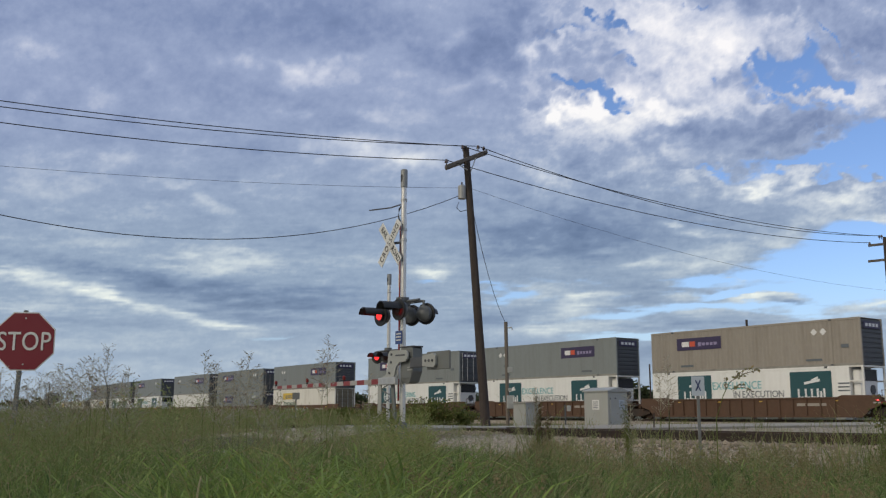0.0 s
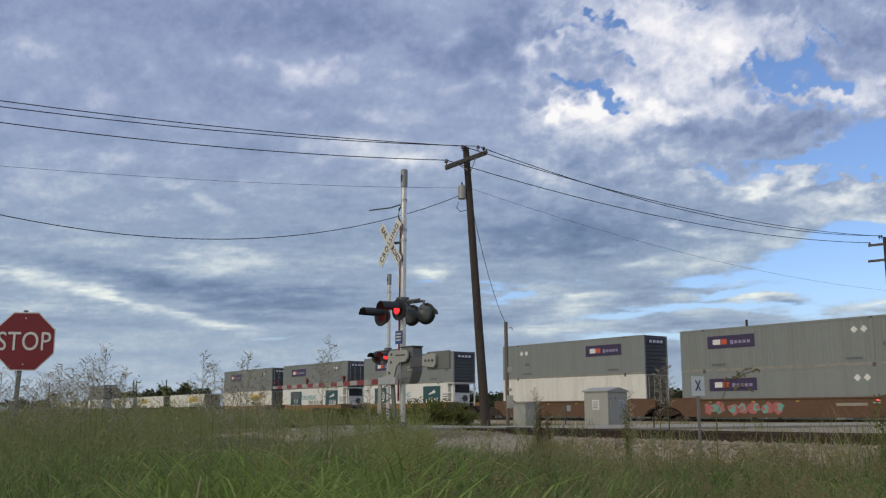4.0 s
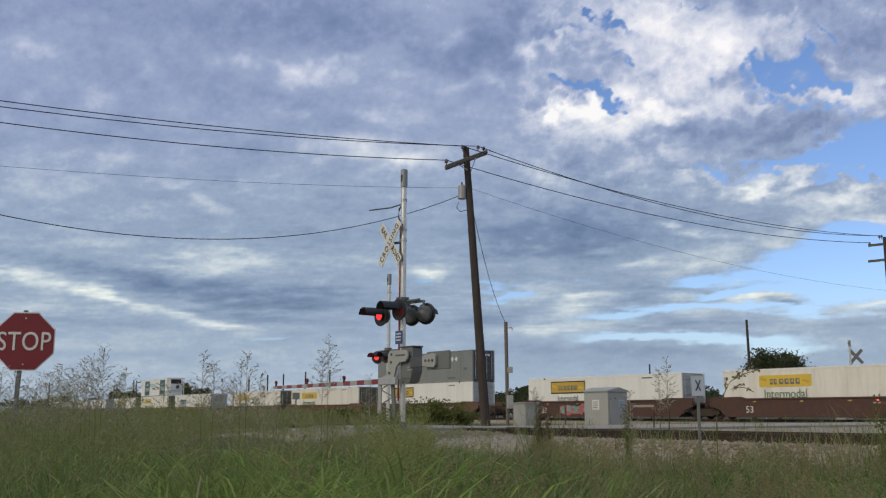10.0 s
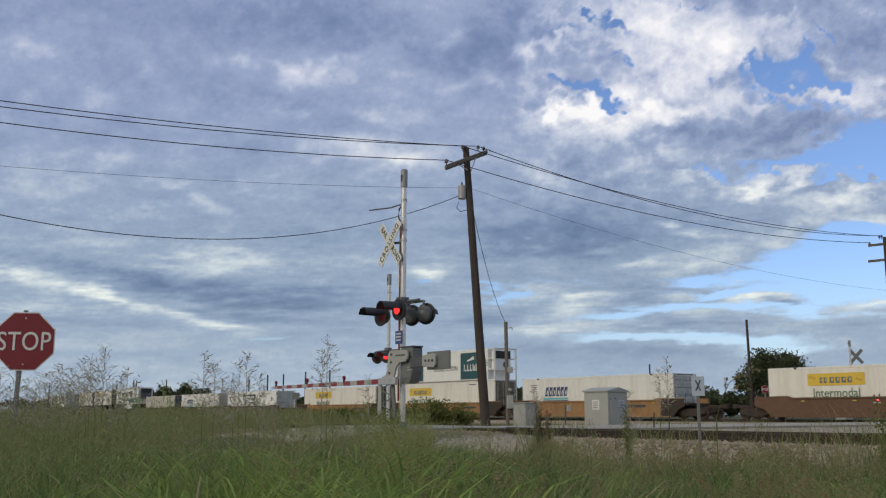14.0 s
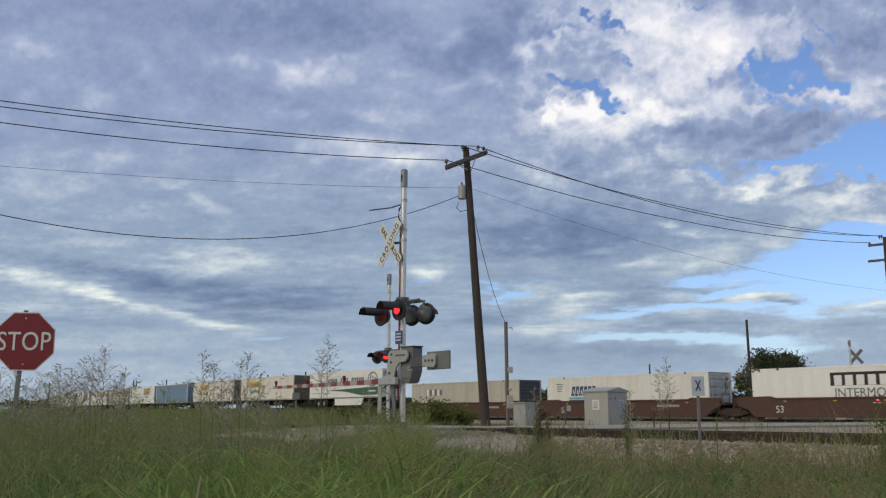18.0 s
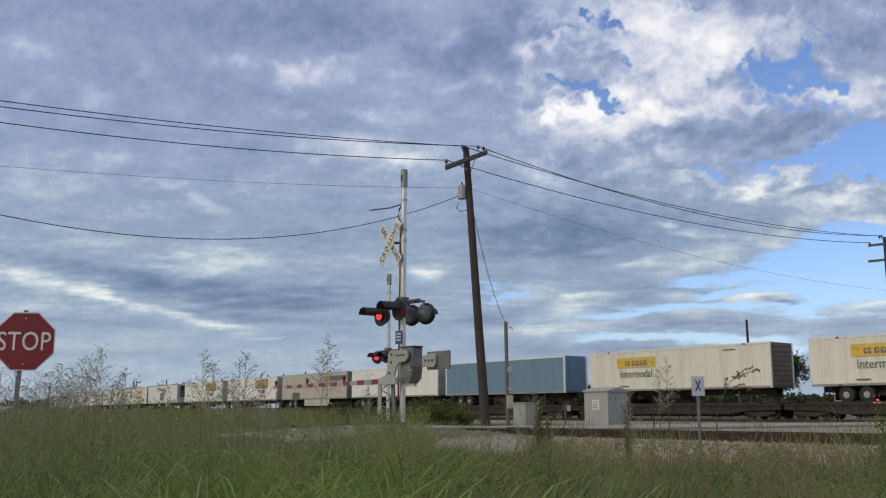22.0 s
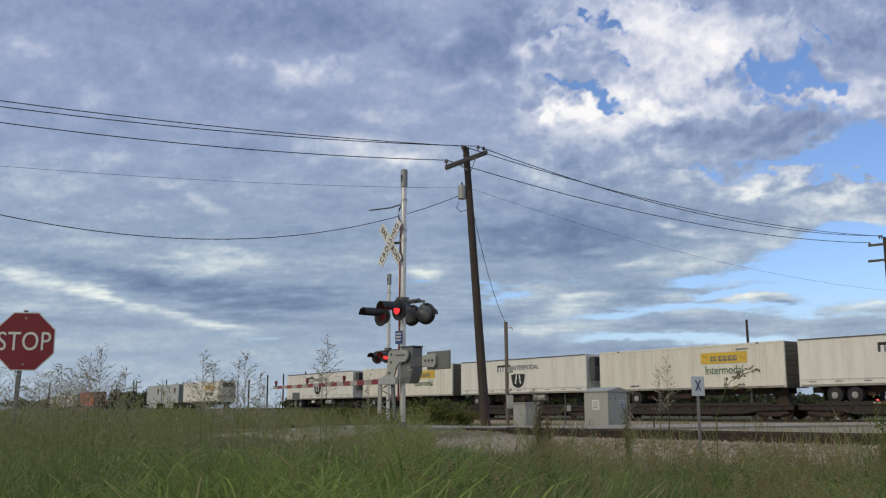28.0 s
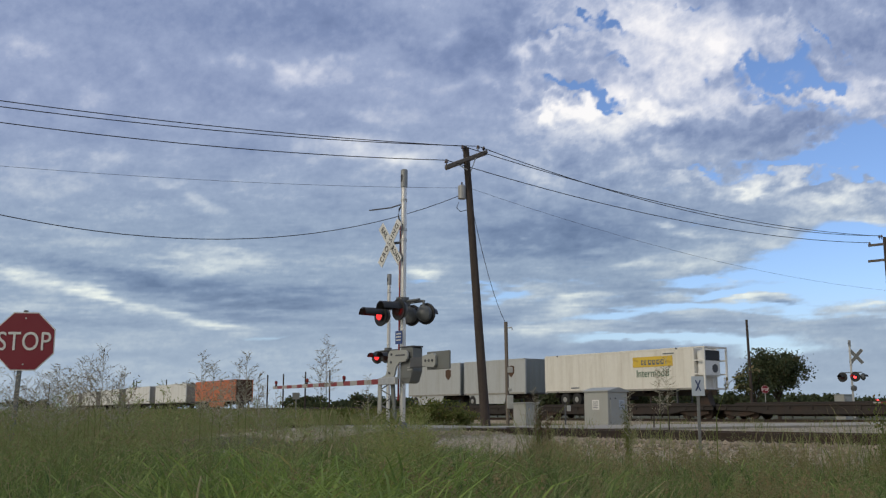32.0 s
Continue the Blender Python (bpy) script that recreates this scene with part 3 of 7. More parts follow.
def box_body(ob, length, height, skin, ribbed, front="ribs", front_skin=None, post_skin=None, marks40=True):
    """Walls, roof, posts and doors of a container or a van body, standing at z = 0 about x = 0."""
    front_skin = front_skin or M["dark_grey"]
    post_skin = post_skin or skin
    wall = once(("side_wall", length, height, ribbed), lambda: side_sheet(length - 0.2, height - 0.22, ribbed))
    part("side_wall", wall, skin, ob, at=pose(0, -HALF + 0.012, 0.13))
    part("side_wall", wall, skin, ob, at=pose(0, HALF - 0.012, 0.13, 0, 0, 180))
    roof = once(("roof", length, height), lambda: Shape().box(0, 0, height - 0.03, length - 0.12, 2 * HALF - 0.12, 0.05, 0.012))
    part("roof", roof, skin, ob)
    floor = once(("underfloor", length), lambda: Shape().box(0, 0, 0.08, length - 0.12, 2 * HALF - 0.14, 0.1))
    part("underfloor", floor, M["dark_grey"], ob)
    rail = once(("long_rail", length), lambda: Shape().box(0, 0, 0, length - 0.16, 0.07, 0.14, 0.012))
    for y in (-HALF + 0.035, HALF - 0.035):
        # darker than the skin: shadow line along the lower edge, painted on
        part("bottom_rail", rail, M["rail_shade"], ob, at=pose(0, y, 0.07))
        part("top_rail", rail, post_skin, ob, at=pose(0, y, height - 0.065))
    post = once(("corner_post", height), lambda: Shape().box(0, 0, height / 2, 0.16, 0.14, height, 0.014))
    for x in (-length / 2 + 0.08, length / 2 - 0.08):
        for y in (-HALF + 0.07, HALF - 0.07):
            part("corner_post", post, post_skin, ob, at=pose(x, y, 0))
    if marks40:
        bar = once(("lifting_post", height), lambda: Shape().box(0, 0, height / 2, 0.17, 0.05, height - 0.02, 0.012))
        for x in (-6.1, 6.1):
            part("lifting_post", bar, post_skin, ob, at=pose(x, -HALF + 0.022, 0))
            for z in (height - 0.06, 0.06):
                part("lifting_pocket", once("lifting_pocket", lambda: Shape().box(0, 0, 0, 0.2, 0.04, 0.12, 0.01)), M["dark_grey"], ob, at=pose(x, -HALF + 0.0, z))
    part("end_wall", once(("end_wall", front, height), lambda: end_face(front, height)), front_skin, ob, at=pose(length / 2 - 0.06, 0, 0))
    part("end_wall", once(("end_wall", "door", height), lambda: end_face("door", height)), skin, ob, at=pose(-length / 2 + 0.06, 0, 0, 0, 0, 180))
    if front == "door":
        bolt = once(("lock_bar", height), lambda: Shape().rod([(0.05, 0, 0.15), (0.05, 0, height - 0.15)], 0.022, 6))
        for y in (-0.95, -0.35, 0.35, 0.95):
            part("lock_bar", bolt, M["galv"], ob, at=pose(length / 2 - 0.03, y, 0))


def cooling_unit(ob, length, height, framed):
    """A refrigeration unit on the front end; framed: set back inside an open end frame."""
    x = length / 2
    back = 0.92 if framed else 0.0
    if framed:
        for c in ob.children:
            c.matrix_basis = pose(-0.46, 0, 0) @ c.matrix_basis
        post = once(("frame_post", height), lambda: Shape().box(0, 0, height / 2, 0.13, 0.12, height, 0.012))
        bar = once("frame_bar", lambda: Shape().box(0, 0, 0, 0.92, 0.09, 0.10, 0.012))
        sill = once("frame_sill", lambda: Shape().box(0, 0, 0, 0.12, 2 * HALF - 0.2, 0.12, 0.012))
        for y in (-HALF + 0.06, HALF - 0.06):
            part("frame_post", post, M["white"], ob, at=pose(x - 0.07, y, 0))
            for z in (0.06, height * 0.36, height * 0.68, height - 0.05):
                part("frame_bar", bar, M["white"], ob, at=pose(x - 0.47, y, z))
        for z in (0.06, height - 0.06):
            part("frame_sill", sill, M["white"], ob, at=pose(x - 0.07, 0, z))
    part("cooling_unit", Shape().box(x - back + 0.28, 0, height * 0.62, 0.55, 1.9, height * 0.62, 0.08), M["bright_white"] if framed else M["dark_grey"], ob, "white refrigeration unit" if framed else "dark refrigeration unit")
    part("grille", Shape().box(x - back + 0.57, 0, height * 0.80, 0.03, 1.7, height * 0.24, 0.01), M["black"], ob, "black grille")
    part("fan_cover", Shape().rod([(x - back + 0.55, 0.3, height * 0.5), (x - back + 0.6, 0.3, height * 0.5)], 0.3, 16), M["dark_grey"], ob)


def purple_art(ob, x):
    panel("logo_panel", x, 1.95, 3.75, 0.84, M["purple"], ob, label="purple logo panel")
    panel("logo_mark", x - 1.12, 1.95, 0.62, 0.36, M["logo_white"], ob, proud=0.017)
    panel("logo_mark", x - 0.52, 1.95, 0.46, 0.36, M["logo_orange"], ob, proud=0.017)
    for k in range(5):
        panel("logo_mark", x + 0.1 + k * 0.33, 1.9, 0.24, 0.2 if k else 0.28, M["logo_lilac"], ob, proud=0.017)
    for dx in (0.0, 0.62):
        sgn = 1 if x < 0 else -1
        panel("diamond_mark", sgn * (5.0 + dx) if sgn > 0 else -5.0 - dx, 2.15, 0.32, 0.32, M["logo_white"], ob, tilt=45)
    for k, sgn in enumerate((-1, 1)):
        panel("data_mark", sgn * 4.9, 0.42, 1.1, 0.14, M["slate"], ob)
    panel("data_mark", (7.0 if x < 0 else -4.9), 1.2, 0.5, 0.22, M["slate"], ob)
    part("end_logo", Shape().box(LONG / 2 + 0.02, 0, 2.45, 0.02, 1.9, 0.42), M["purple"], ob, "purple logo panel")
    for k in range(4):
        part("end_mark", Shape().box(LONG / 2 + 0.034, -0.62 + 0.4 * k, 2.45, 0.012, 0.28, 0.2), M["logo_white"], ob)


def teal_art(ob, first):
    for x in (-4.35, 4.55):
        panel("logo_panel", x, 1.42, 2.85, 2.4, M["teal"], ob, label="dark teal logo panel")
        if first == "DELIVERING" and x < 0:
            ring = Shape()
            ring.rod([(0, -0.012, 0), (0, 0, 0)], 0.52, 20)
            part("logo_ring", ring, M["logo_white"], ob, at=pose(x, -HALF - 0.012, 1.75))
            part("logo_core", Shape().rod([(0, -0.012, 0), (0, 0, 0)], 0.40, 20), M["teal"], ob, at=pose(x, -HALF - 0.018, 1.75))
            panel("logo_mark", x, 1.8, 0.62, 0.12, M["logo_white"], ob, proud=0.034, tilt=-20)
            panel("logo_mark", x + 0.05, 1.6, 0.5, 0.1, M["logo_white"], ob, proud=0.034, tilt=-20)
            panel("logo_mark", x, 1.02, 1.7, 0.1, M["logo_white"], ob, proud=0.017)
            panel("logo_mark", x, 0.84, 1.3, 0.08, M["logo_white"], ob, proud=0.017)
        else:
            for dx, w, h in ((-0.85, 0.12, 0.6), (-0.62, 0.2, 0.12), (-0.36, 0.12, 0.6), (-0.24, 0.3, 0.12), (0.06, 0.12, 0.6), (0.18, 0.3, 0.12), (0.46, 0.13, 0.6), (0.68, 0.13, 0.44), (0.9, 0.13, 0.6)):
                panel("logo_mark", x + dx, 0.95 + h / 2, w, h, M["logo_white"], ob, proud=0.017)
            panel("logo_mark", x + 0.1, 1.98, 1.1, 0.16, M["logo_white"], ob, proud=0.017, tilt=-10)
            panel("logo_mark", x + 0.3, 2.14, 0.5, 0.14, M["logo_white"], ob, proud=0.017, tilt=-24)
    if first == "DELIVERING":
        lettering("DELIVERING", -0.9, 1.85, 0.72, M["cyan"], ob, squash=0.92)
        lettering("THE FUTURE", 0.75, 1.25, 0.66, M["slate"], ob, squash=0.98)
    else:
        lettering("EXCELLENCE", -0.9, 1.85, 0.72, M["cyan"], ob, squash=0.92)
        lettering("IN EXECUTION", 0.75, 1.25, 0.62, M["slate"], ob, squash=0.92)
    for k in range(3):
        panel("data_mark", 6.75, 1.4 + 0.22 * k, 0.75, 0.08, M["slate"], ob)


def yellow_art(ob, x, bordered=False, dark=False, z0=0.0):
    z = 2.10 + z0
    if bordered:
        panel("logo_border", x, z, 3.9, 0.98, M["black"], ob, proud=0.010)
    panel("logo_panel", x, z, 3.75, 0.80 if bordered else 0.74, M["gold"] if bordered else M["yellow"], ob, proud=0.016, label="yellow logo panel")
    for dx, w in ((-0.95, 0.2), (-0.68, 0.2), (-0.25, 0.3), (0.14, 0.3), (0.53, 0.3), (0.92, 0.3)):
        panel("logo_mark", x + dx, z - 0.05, w, 0.36, M["slate"], ob, proud=0.021)
        panel("logo_cut", x + dx + 0.03, z - 0.02, w * 0.35, 0.16, M["gold"] if bordered else M["yellow"], ob, proud=0.024)
    for dx in (-1.55, 1.5):
        panel("logo_mark", x + dx, z + (0.12 if dx < 0 else -0.05), 0.5, 0.16, M["gold"] if not bordered else M["yellow"], ob, proud=0.021, tilt=18)
    lettering("Intermodal", x, z - (0.85 if not bordered else 0.88), 0.82 if not bordered else 0.62, M["green"] if not dark else M["slate"], ob, squash=0.86)
    panel("data_mark", -4.6, 0.35, 0.9, 0.1, M["slate"], ob)
    panel("data_mark", 4.9, 2.62, 1.0, 0.08, M["slate"], ob)


def slant_art(ob):
    for k in range(6):
        panel("logo_mark", -5.05 + 0.44 * k, 1.78, 0.33, 0.72, M["navy"], ob, skew=0.22)
        panel("logo_cut", -5.02 + 0.44 * k, 1.72, 0.10, 0.34, M["white"], ob, skew=0.22, proud=0.016)
    panel("logo_bar", -4.05, 1.22, 2.9, 0.16, M["cyan"], ob)
    panel("logo_bar", -4.05, 1.0, 2.9, 0.18, M["navy"], ob)
    for k in range(4):
        panel("data_mark", -6.6, 2.35 - 0.18 * k, 0.8 - 0.1 * k, 0.06, M["slate"], ob)


def shield_art(ob, x=0.0, big=False):
    if big:
        panel("logo_block", x - 0.3, 2.1, 4.0, 0.8, M["black"], ob)
        for k in range(5):
            panel("logo_mark", x - 1.8 + 0.72 * k, 2.02, 0.5, 0.62, M["logo_white"], ob, proud=0.018)
        lettering("INTERMODAL", x + 0.3, 1.25, 0.75, M["slate"], ob)
        for k in range(4):
            panel("data_mark", 6.6, 2.0 - 0.3 * (k // 2), 0.35, 0.2, M["slate"], ob)
        return
    panel("logo_block", x - 1.95, 2.22, 1.75, 0.58, M["black"], ob)
    for k in range(5):
        panel("logo_mark", x - 2.55 + 0.32 * k, 2.12, 0.22, 0.42, M["logo_white"], ob, proud=0.018)
    lettering("INTERMODAL", x + 0.85, 2.2, 0.58, M["slate"], ob, squash=0.95)
    sh = Shape().prism([(-0.92, 0.46), (-0.70, -0.34), (-0.42, -0.56), (0, -0.66), (0.42, -0.56), (0.70, -0.34), (0.92, 0.46), (0.45, 0.54), (-0.45, 0.54)], -0.012, 0)
    part("shield", sh, M["black"], ob, "dark shield emblem", pose(x - 0.1, -HALF, 1.16))
    panel("logo_mark", x - 0.35, 1.25, 0.14, 0.8, M["logo_white"], ob, proud=0.018, tilt=12)
    panel("logo_mark", x + 0.15, 1.25, 0.14, 0.8, M["logo_white"], ob, proud=0.018, tilt=-12)


def container(sigma, z, look_of):
    """A freight container on the train. look_of names its livery."""
    words = {
        "purple_left": ("grey freight container with a purple logo panel", M["grey"], False, "ribs"),
        "purple_right": ("grey freight container with a purple logo panel", M["grey"], False, "ribs"),
        "purple_ribbed": ("ribbed grey freight container with a purple logo panel", M["grey"], True, "door"),
        "purple_tan": ("ribbed tan-grey freight container with a faded purple panel", M["tan_grey"], True, "ribs"),
        "teal_excel": ("white refrigerated container with dark teal logo panels", M["bright_white"], False, "plain"),
        "teal_deliver": ("white refrigerated container with dark teal logo panels", M["bright_white"], False, "plain"),
        "yellow_left": ("aged white freight container with a yellow logo panel", M["cream"], False, "door"),
        "yellow_right": ("aged white freight container with a yellow logo panel", M["cream"], False, "door"),
        "yellow_ribbed": ("ribbed cream freight container with a yellow logo panel", M["cream"], True, "ribs"),
        "yellow_ribbed_right": ("ribbed cream freight container with a yellow logo panel", M["cream"], True, "ribs"),
        "gold_left": ("clean white freight container with a black-edged yellow panel", M["bright_white"], False, "door"),
        "gold_ribbed": ("white freight container with a black-edged yellow panel", M["bright_white"], False, "ribs"),
        "plain_white": ("aged white freight container without markings", M["white"], False, "door"),
        "navy": ("white refrigerated container with slanted navy lettering bars", M["white"], False, "door"),
        "block": ("white freight container with a black and white logo block", M["bright_white"], False, "plain"),
        "faded": ("ribbed pale grey freight container with faded logo bars", M["dusty"], True, "ribs"),
        "frame_right": ("cream refrigerated container with an open end frame", M["cream"], False, "plain"),
    }
    label, skin, ribbed, front = words[look_of]
    ob = thing("freight_container", label, "container", "containers on the train")
    # skins of the front end walls, many darker than the sides
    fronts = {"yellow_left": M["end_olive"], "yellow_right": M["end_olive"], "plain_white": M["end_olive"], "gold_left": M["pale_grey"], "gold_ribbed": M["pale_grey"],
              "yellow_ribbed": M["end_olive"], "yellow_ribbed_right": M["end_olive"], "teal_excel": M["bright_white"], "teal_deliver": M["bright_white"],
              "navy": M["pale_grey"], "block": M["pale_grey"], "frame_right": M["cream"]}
    framed = look_of.startswith("teal") or look_of == "frame_right"
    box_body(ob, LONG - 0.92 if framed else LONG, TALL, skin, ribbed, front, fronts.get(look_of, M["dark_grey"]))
    if framed:
        cooling_unit(ob, LONG, TALL, True)
    if look_of.startswith("purple"):
        purple_art(ob, 3.9 if look_of == "purple_right" else -3.85)
    elif look_of == "teal_excel":
        teal_art(ob, "EXCELLENCE")
    elif look_of == "teal_deliver":
        teal_art(ob, "DELIVERING")
    elif look_of in ("yellow_left", "yellow_ribbed"):
        yellow_art(ob, -3.4)
    elif look_of in ("yellow_right", "yellow_ribbed_right", "frame_right"):
        yellow_art(ob, 3.4)
    elif look_of == "gold_left":
        yellow_art(ob, -3.4, True, True)
    elif look_of == "gold_ribbed":
        yellow_art(ob, 3.4, True, True)
    elif look_of == "navy":
        slant_art(ob)
    elif look_of == "block":
        shield_art(ob, -0.2, True)
    elif look_of == "faded":
        for k in range(6):
            panel("logo_mark", -5.3 + 0.42 * k, 2.0, 0.26, 0.62 - 0.06 * (k % 3), M["slate"] if k % 2 else M["logo_white"], ob, proud=0.017)
    return rolls(ob, sigma, z)


def bogie(parent, x, mat):
    b = part("bogie", once("bogie_frame", bogie_frame), mat, parent, at=pose(x, 0, 0))
    wheel = once("rail_wheel", lambda: Shape().rod([(0, -0.068, 0), (0, 0.068, 0)], 0.42, 20).rod([(0, 0.05, 0), (0, 0.075, 0)], 0.45, 20), True)
    for dx in (-0.9, 0.9):
        for y in (-0.7535, 0.7535):
            part("wheel", wheel, M["bogie"], b, at=pose(dx, y, 0.42, 0, 0, 0 if y < 0 else 180))
        part("axle", once("axle", lambda: Shape().rod([(0, -1.0, 0), (0, 1.0, 0)], 0.08, 8)), M["bogie"], b, at=pose(dx, 0, 0.42))
    return b


def bogie_frame():
    sh = Shape()
    for y in (-1.02, 1.02):
        sh.prism([(-1.2, 0.36), (-1.15, 0.56), (-0.55, 0.72), (0.55, 0.72), (1.15, 0.56), (1.2, 0.36), (0.95, 0.34), (0.5, 0.2), (-0.5, 0.2), (-0.95, 0.34)], y - 0.07, y + 0.07)
        for x in (-0.16, 0.0, 0.16):
            sh.rod([(x, y, 0.24), (x, y, 0.66)], 0.07, 8)
    sh.box(0, 0, 0.55, 0.35, 2.1, 0.28, 0.03)
    return sh


def well_side(ribbed):
    sh = Shape()
    h = LONG / 2
    sh.prism([(-h - 1.0, 0.86), (-h - 1.0, 1.44), (-h + 1.4, 1.48), (-h + 1.8, 1.36), (h - 1.8, 1.36), (h - 1.4, 1.48), (h + 1.0, 1.44), (h + 1.0, 0.86), (h + 0.3, 0.62), (h - 0.2, 0.14), (-h + 0.2, 0.14), (-h - 0.3, 0.62)], -0.05, 0.05)
    sh.box(0, -0.06, 1.32, LONG - 3.2, 0.12, 0.1, 0.01)
    sh.box(0, -0.05, 0.18, LONG - 3.4, 0.14, 0.1, 0.01)
    return sh


def well_car(sigma, mat, ribbed, left_gap, right_gap, paint=None):
    """One well unit: deep side sills, floor, end platforms and its bogies. Gaps are those to its neighbours."""
    tone = {M["well_brown"]: "brown", M["well_red"]: "dark oxide red", M["well_yellow"]: "yellow-orange", M["well_rust"]: "rust brown"}[mat]
    ob = thing("well_car", "weathered %s well car of a container train" % tone, "railway wagon", "well cars")
    for y, turn in ((-1.40, 0), (1.40, 180)):
        part("side_sill", once("well_side", lambda: well_side(ribbed)), mat, ob, at=pose(0, y, 0, 0, 0, turn))
    part("well_floor", once("well_floor", lambda: Shape().box(0, 0, 0.25, LONG - 1.2, 2.7, 0.16)), mat, ob)
    if ribbed:
        rib = once("well_rib", lambda: Shape().box(0, 0, 0.75, 0.10, 0.10, 1.04, 0.01))
        for k in range(14):
            part("rib", rib, mat, ob, at=pose(-6.2 + 12.4 * k / 13, -1.49, 0))
    end = once("end_platform", lambda: Shape().box(0, 0, 1.02, 1.5, 2.6, 0.16, 0.02).box(0.1, 0, 0.88, 1.7, 0.7, 0.3, 0.03).rod([(0.55, -1.25, 1.1), (0.55, -1.25, 1.75), (0.55, -0.4, 1.75), (0.55, -0.4, 1.1)], 0.025, 6).rod([(0.6, 1.25, 0.5), (0.6, 1.25, 1.5)], 0.025, 6))
    for sgn in (-1, 1):
        part("end_platform", end, M["bogie"] if tone == "yellow-orange" else mat, ob, at=pose(sgn * (LONG / 2 + 0.45), 0, 0, 0, 0, 0 if sgn > 0 else 180))
    h = LONG / 2
    if tone == "yellow-orange":
        # thin dark sheets laid over both ends of the yellow-orange sills
        cheek = once("end_cheek", lambda: Shape().prism([(-1.0, 0.86), (-1.0, 1.40), (1.05, 1.43), (1.05, 0.20), (-0.1, 0.20), (-0.45, 0.62)], -0.004, 0.004))
        for x, turn in ((-h, 0), (h, 180)):
            for y in (-1.457, 1.457):
                part("end_cheek", cheek, M["bogie"], ob, "thin dark sheet over the end of the sill", at=pose(x, y, 0, 0, 0, turn))
    if left_gap > 5:
        bogie(ob, -h - 1.3, M["bogie"])
    else:
        bogie(ob, -h - left_gap / 2, M["bogie"])
    if right_gap > 5:
        bogie(ob, h + 1.3, M["bogie"])
    for sgn, g in ((-1, left_gap), (1, right_gap)):
        if g > 5:
            part("coupler", once("coupler", lambda: Shape().box(0, 0, 0.84, 1.5, 0.18, 0.22, 0.03).box(0.75, 0, 0.84, 0.35, 0.34, 0.32, 0.05)), M["bogie"], ob, at=pose(sgn * (h + 2.75), 0, 0, 0, 0, 0 if sgn > 0 else 180))
        elif sgn < 0:
            part("coupler", once(("drawbar", round(g, 1)), lambda: Shape().box(0, 0, 0.9, g - 1.2, 0.4, 0.3, 0.04)), M["bogie"], ob, at=pose(-h - g / 2, 0, 0))
    # reporting marks as plain bars, small lamps and handholds
    yq = -1.452
    panel("data_mark", 4.6, 0.92, 2.0, 0.17, M["graffiti_dark"] if tone == "yellow-orange" else M["tan_grey"], ob, y=yq)
    for x in (-5.6, -2.2, 1.0, 6.3):
        panel("reflector", x, 1.15, 0.22, 0.07, M["gold"], ob, y=yq)
    if tone == "dark oxide red":
        lettering("53", -6.0, 0.62, 0.62, M["sign_white"], ob, y=yq)
    if paint:
        kind, x0, wide = paint
        tints = {"white": (M["graffiti"], M["graffiti_dark"]), "dark": (M["graffiti_dark"], M["well_brown"]), "teal": (M["graffiti_pink"], M["graffiti_teal"])}[kind]
        rnd = random.Random(int(sigma))
        n = 7
        for k in range(n):
            cx = x0 + (k - (n - 1) / 2) * wide / n
            for j in range(3):
                o = [(0.46 * math.cos(a) * rnd.uniform(0.55, 1.2), 0.42 * math.sin(a) * rnd.uniform(0.65, 1.1)) for a in np.linspace(0, 2 * math.pi, 12)[:-1]]
                part("graffiti", Shape().prism(o[::-1], -0.006 - 0.005 * j, 0), tints[j % 2], ob, at=pose(cx + rnd.uniform(-0.25, 0.25), yq - 0.045 if ribbed else yq, 0.7 + rnd.uniform(-0.1, 0.1)) @ Matrix.Diagonal((1.0 - 0.3 * j, 1, 1.0 - 0.3 * j, 1)))
    return rolls(ob, sigma, RAIL)


DECK = 0.98


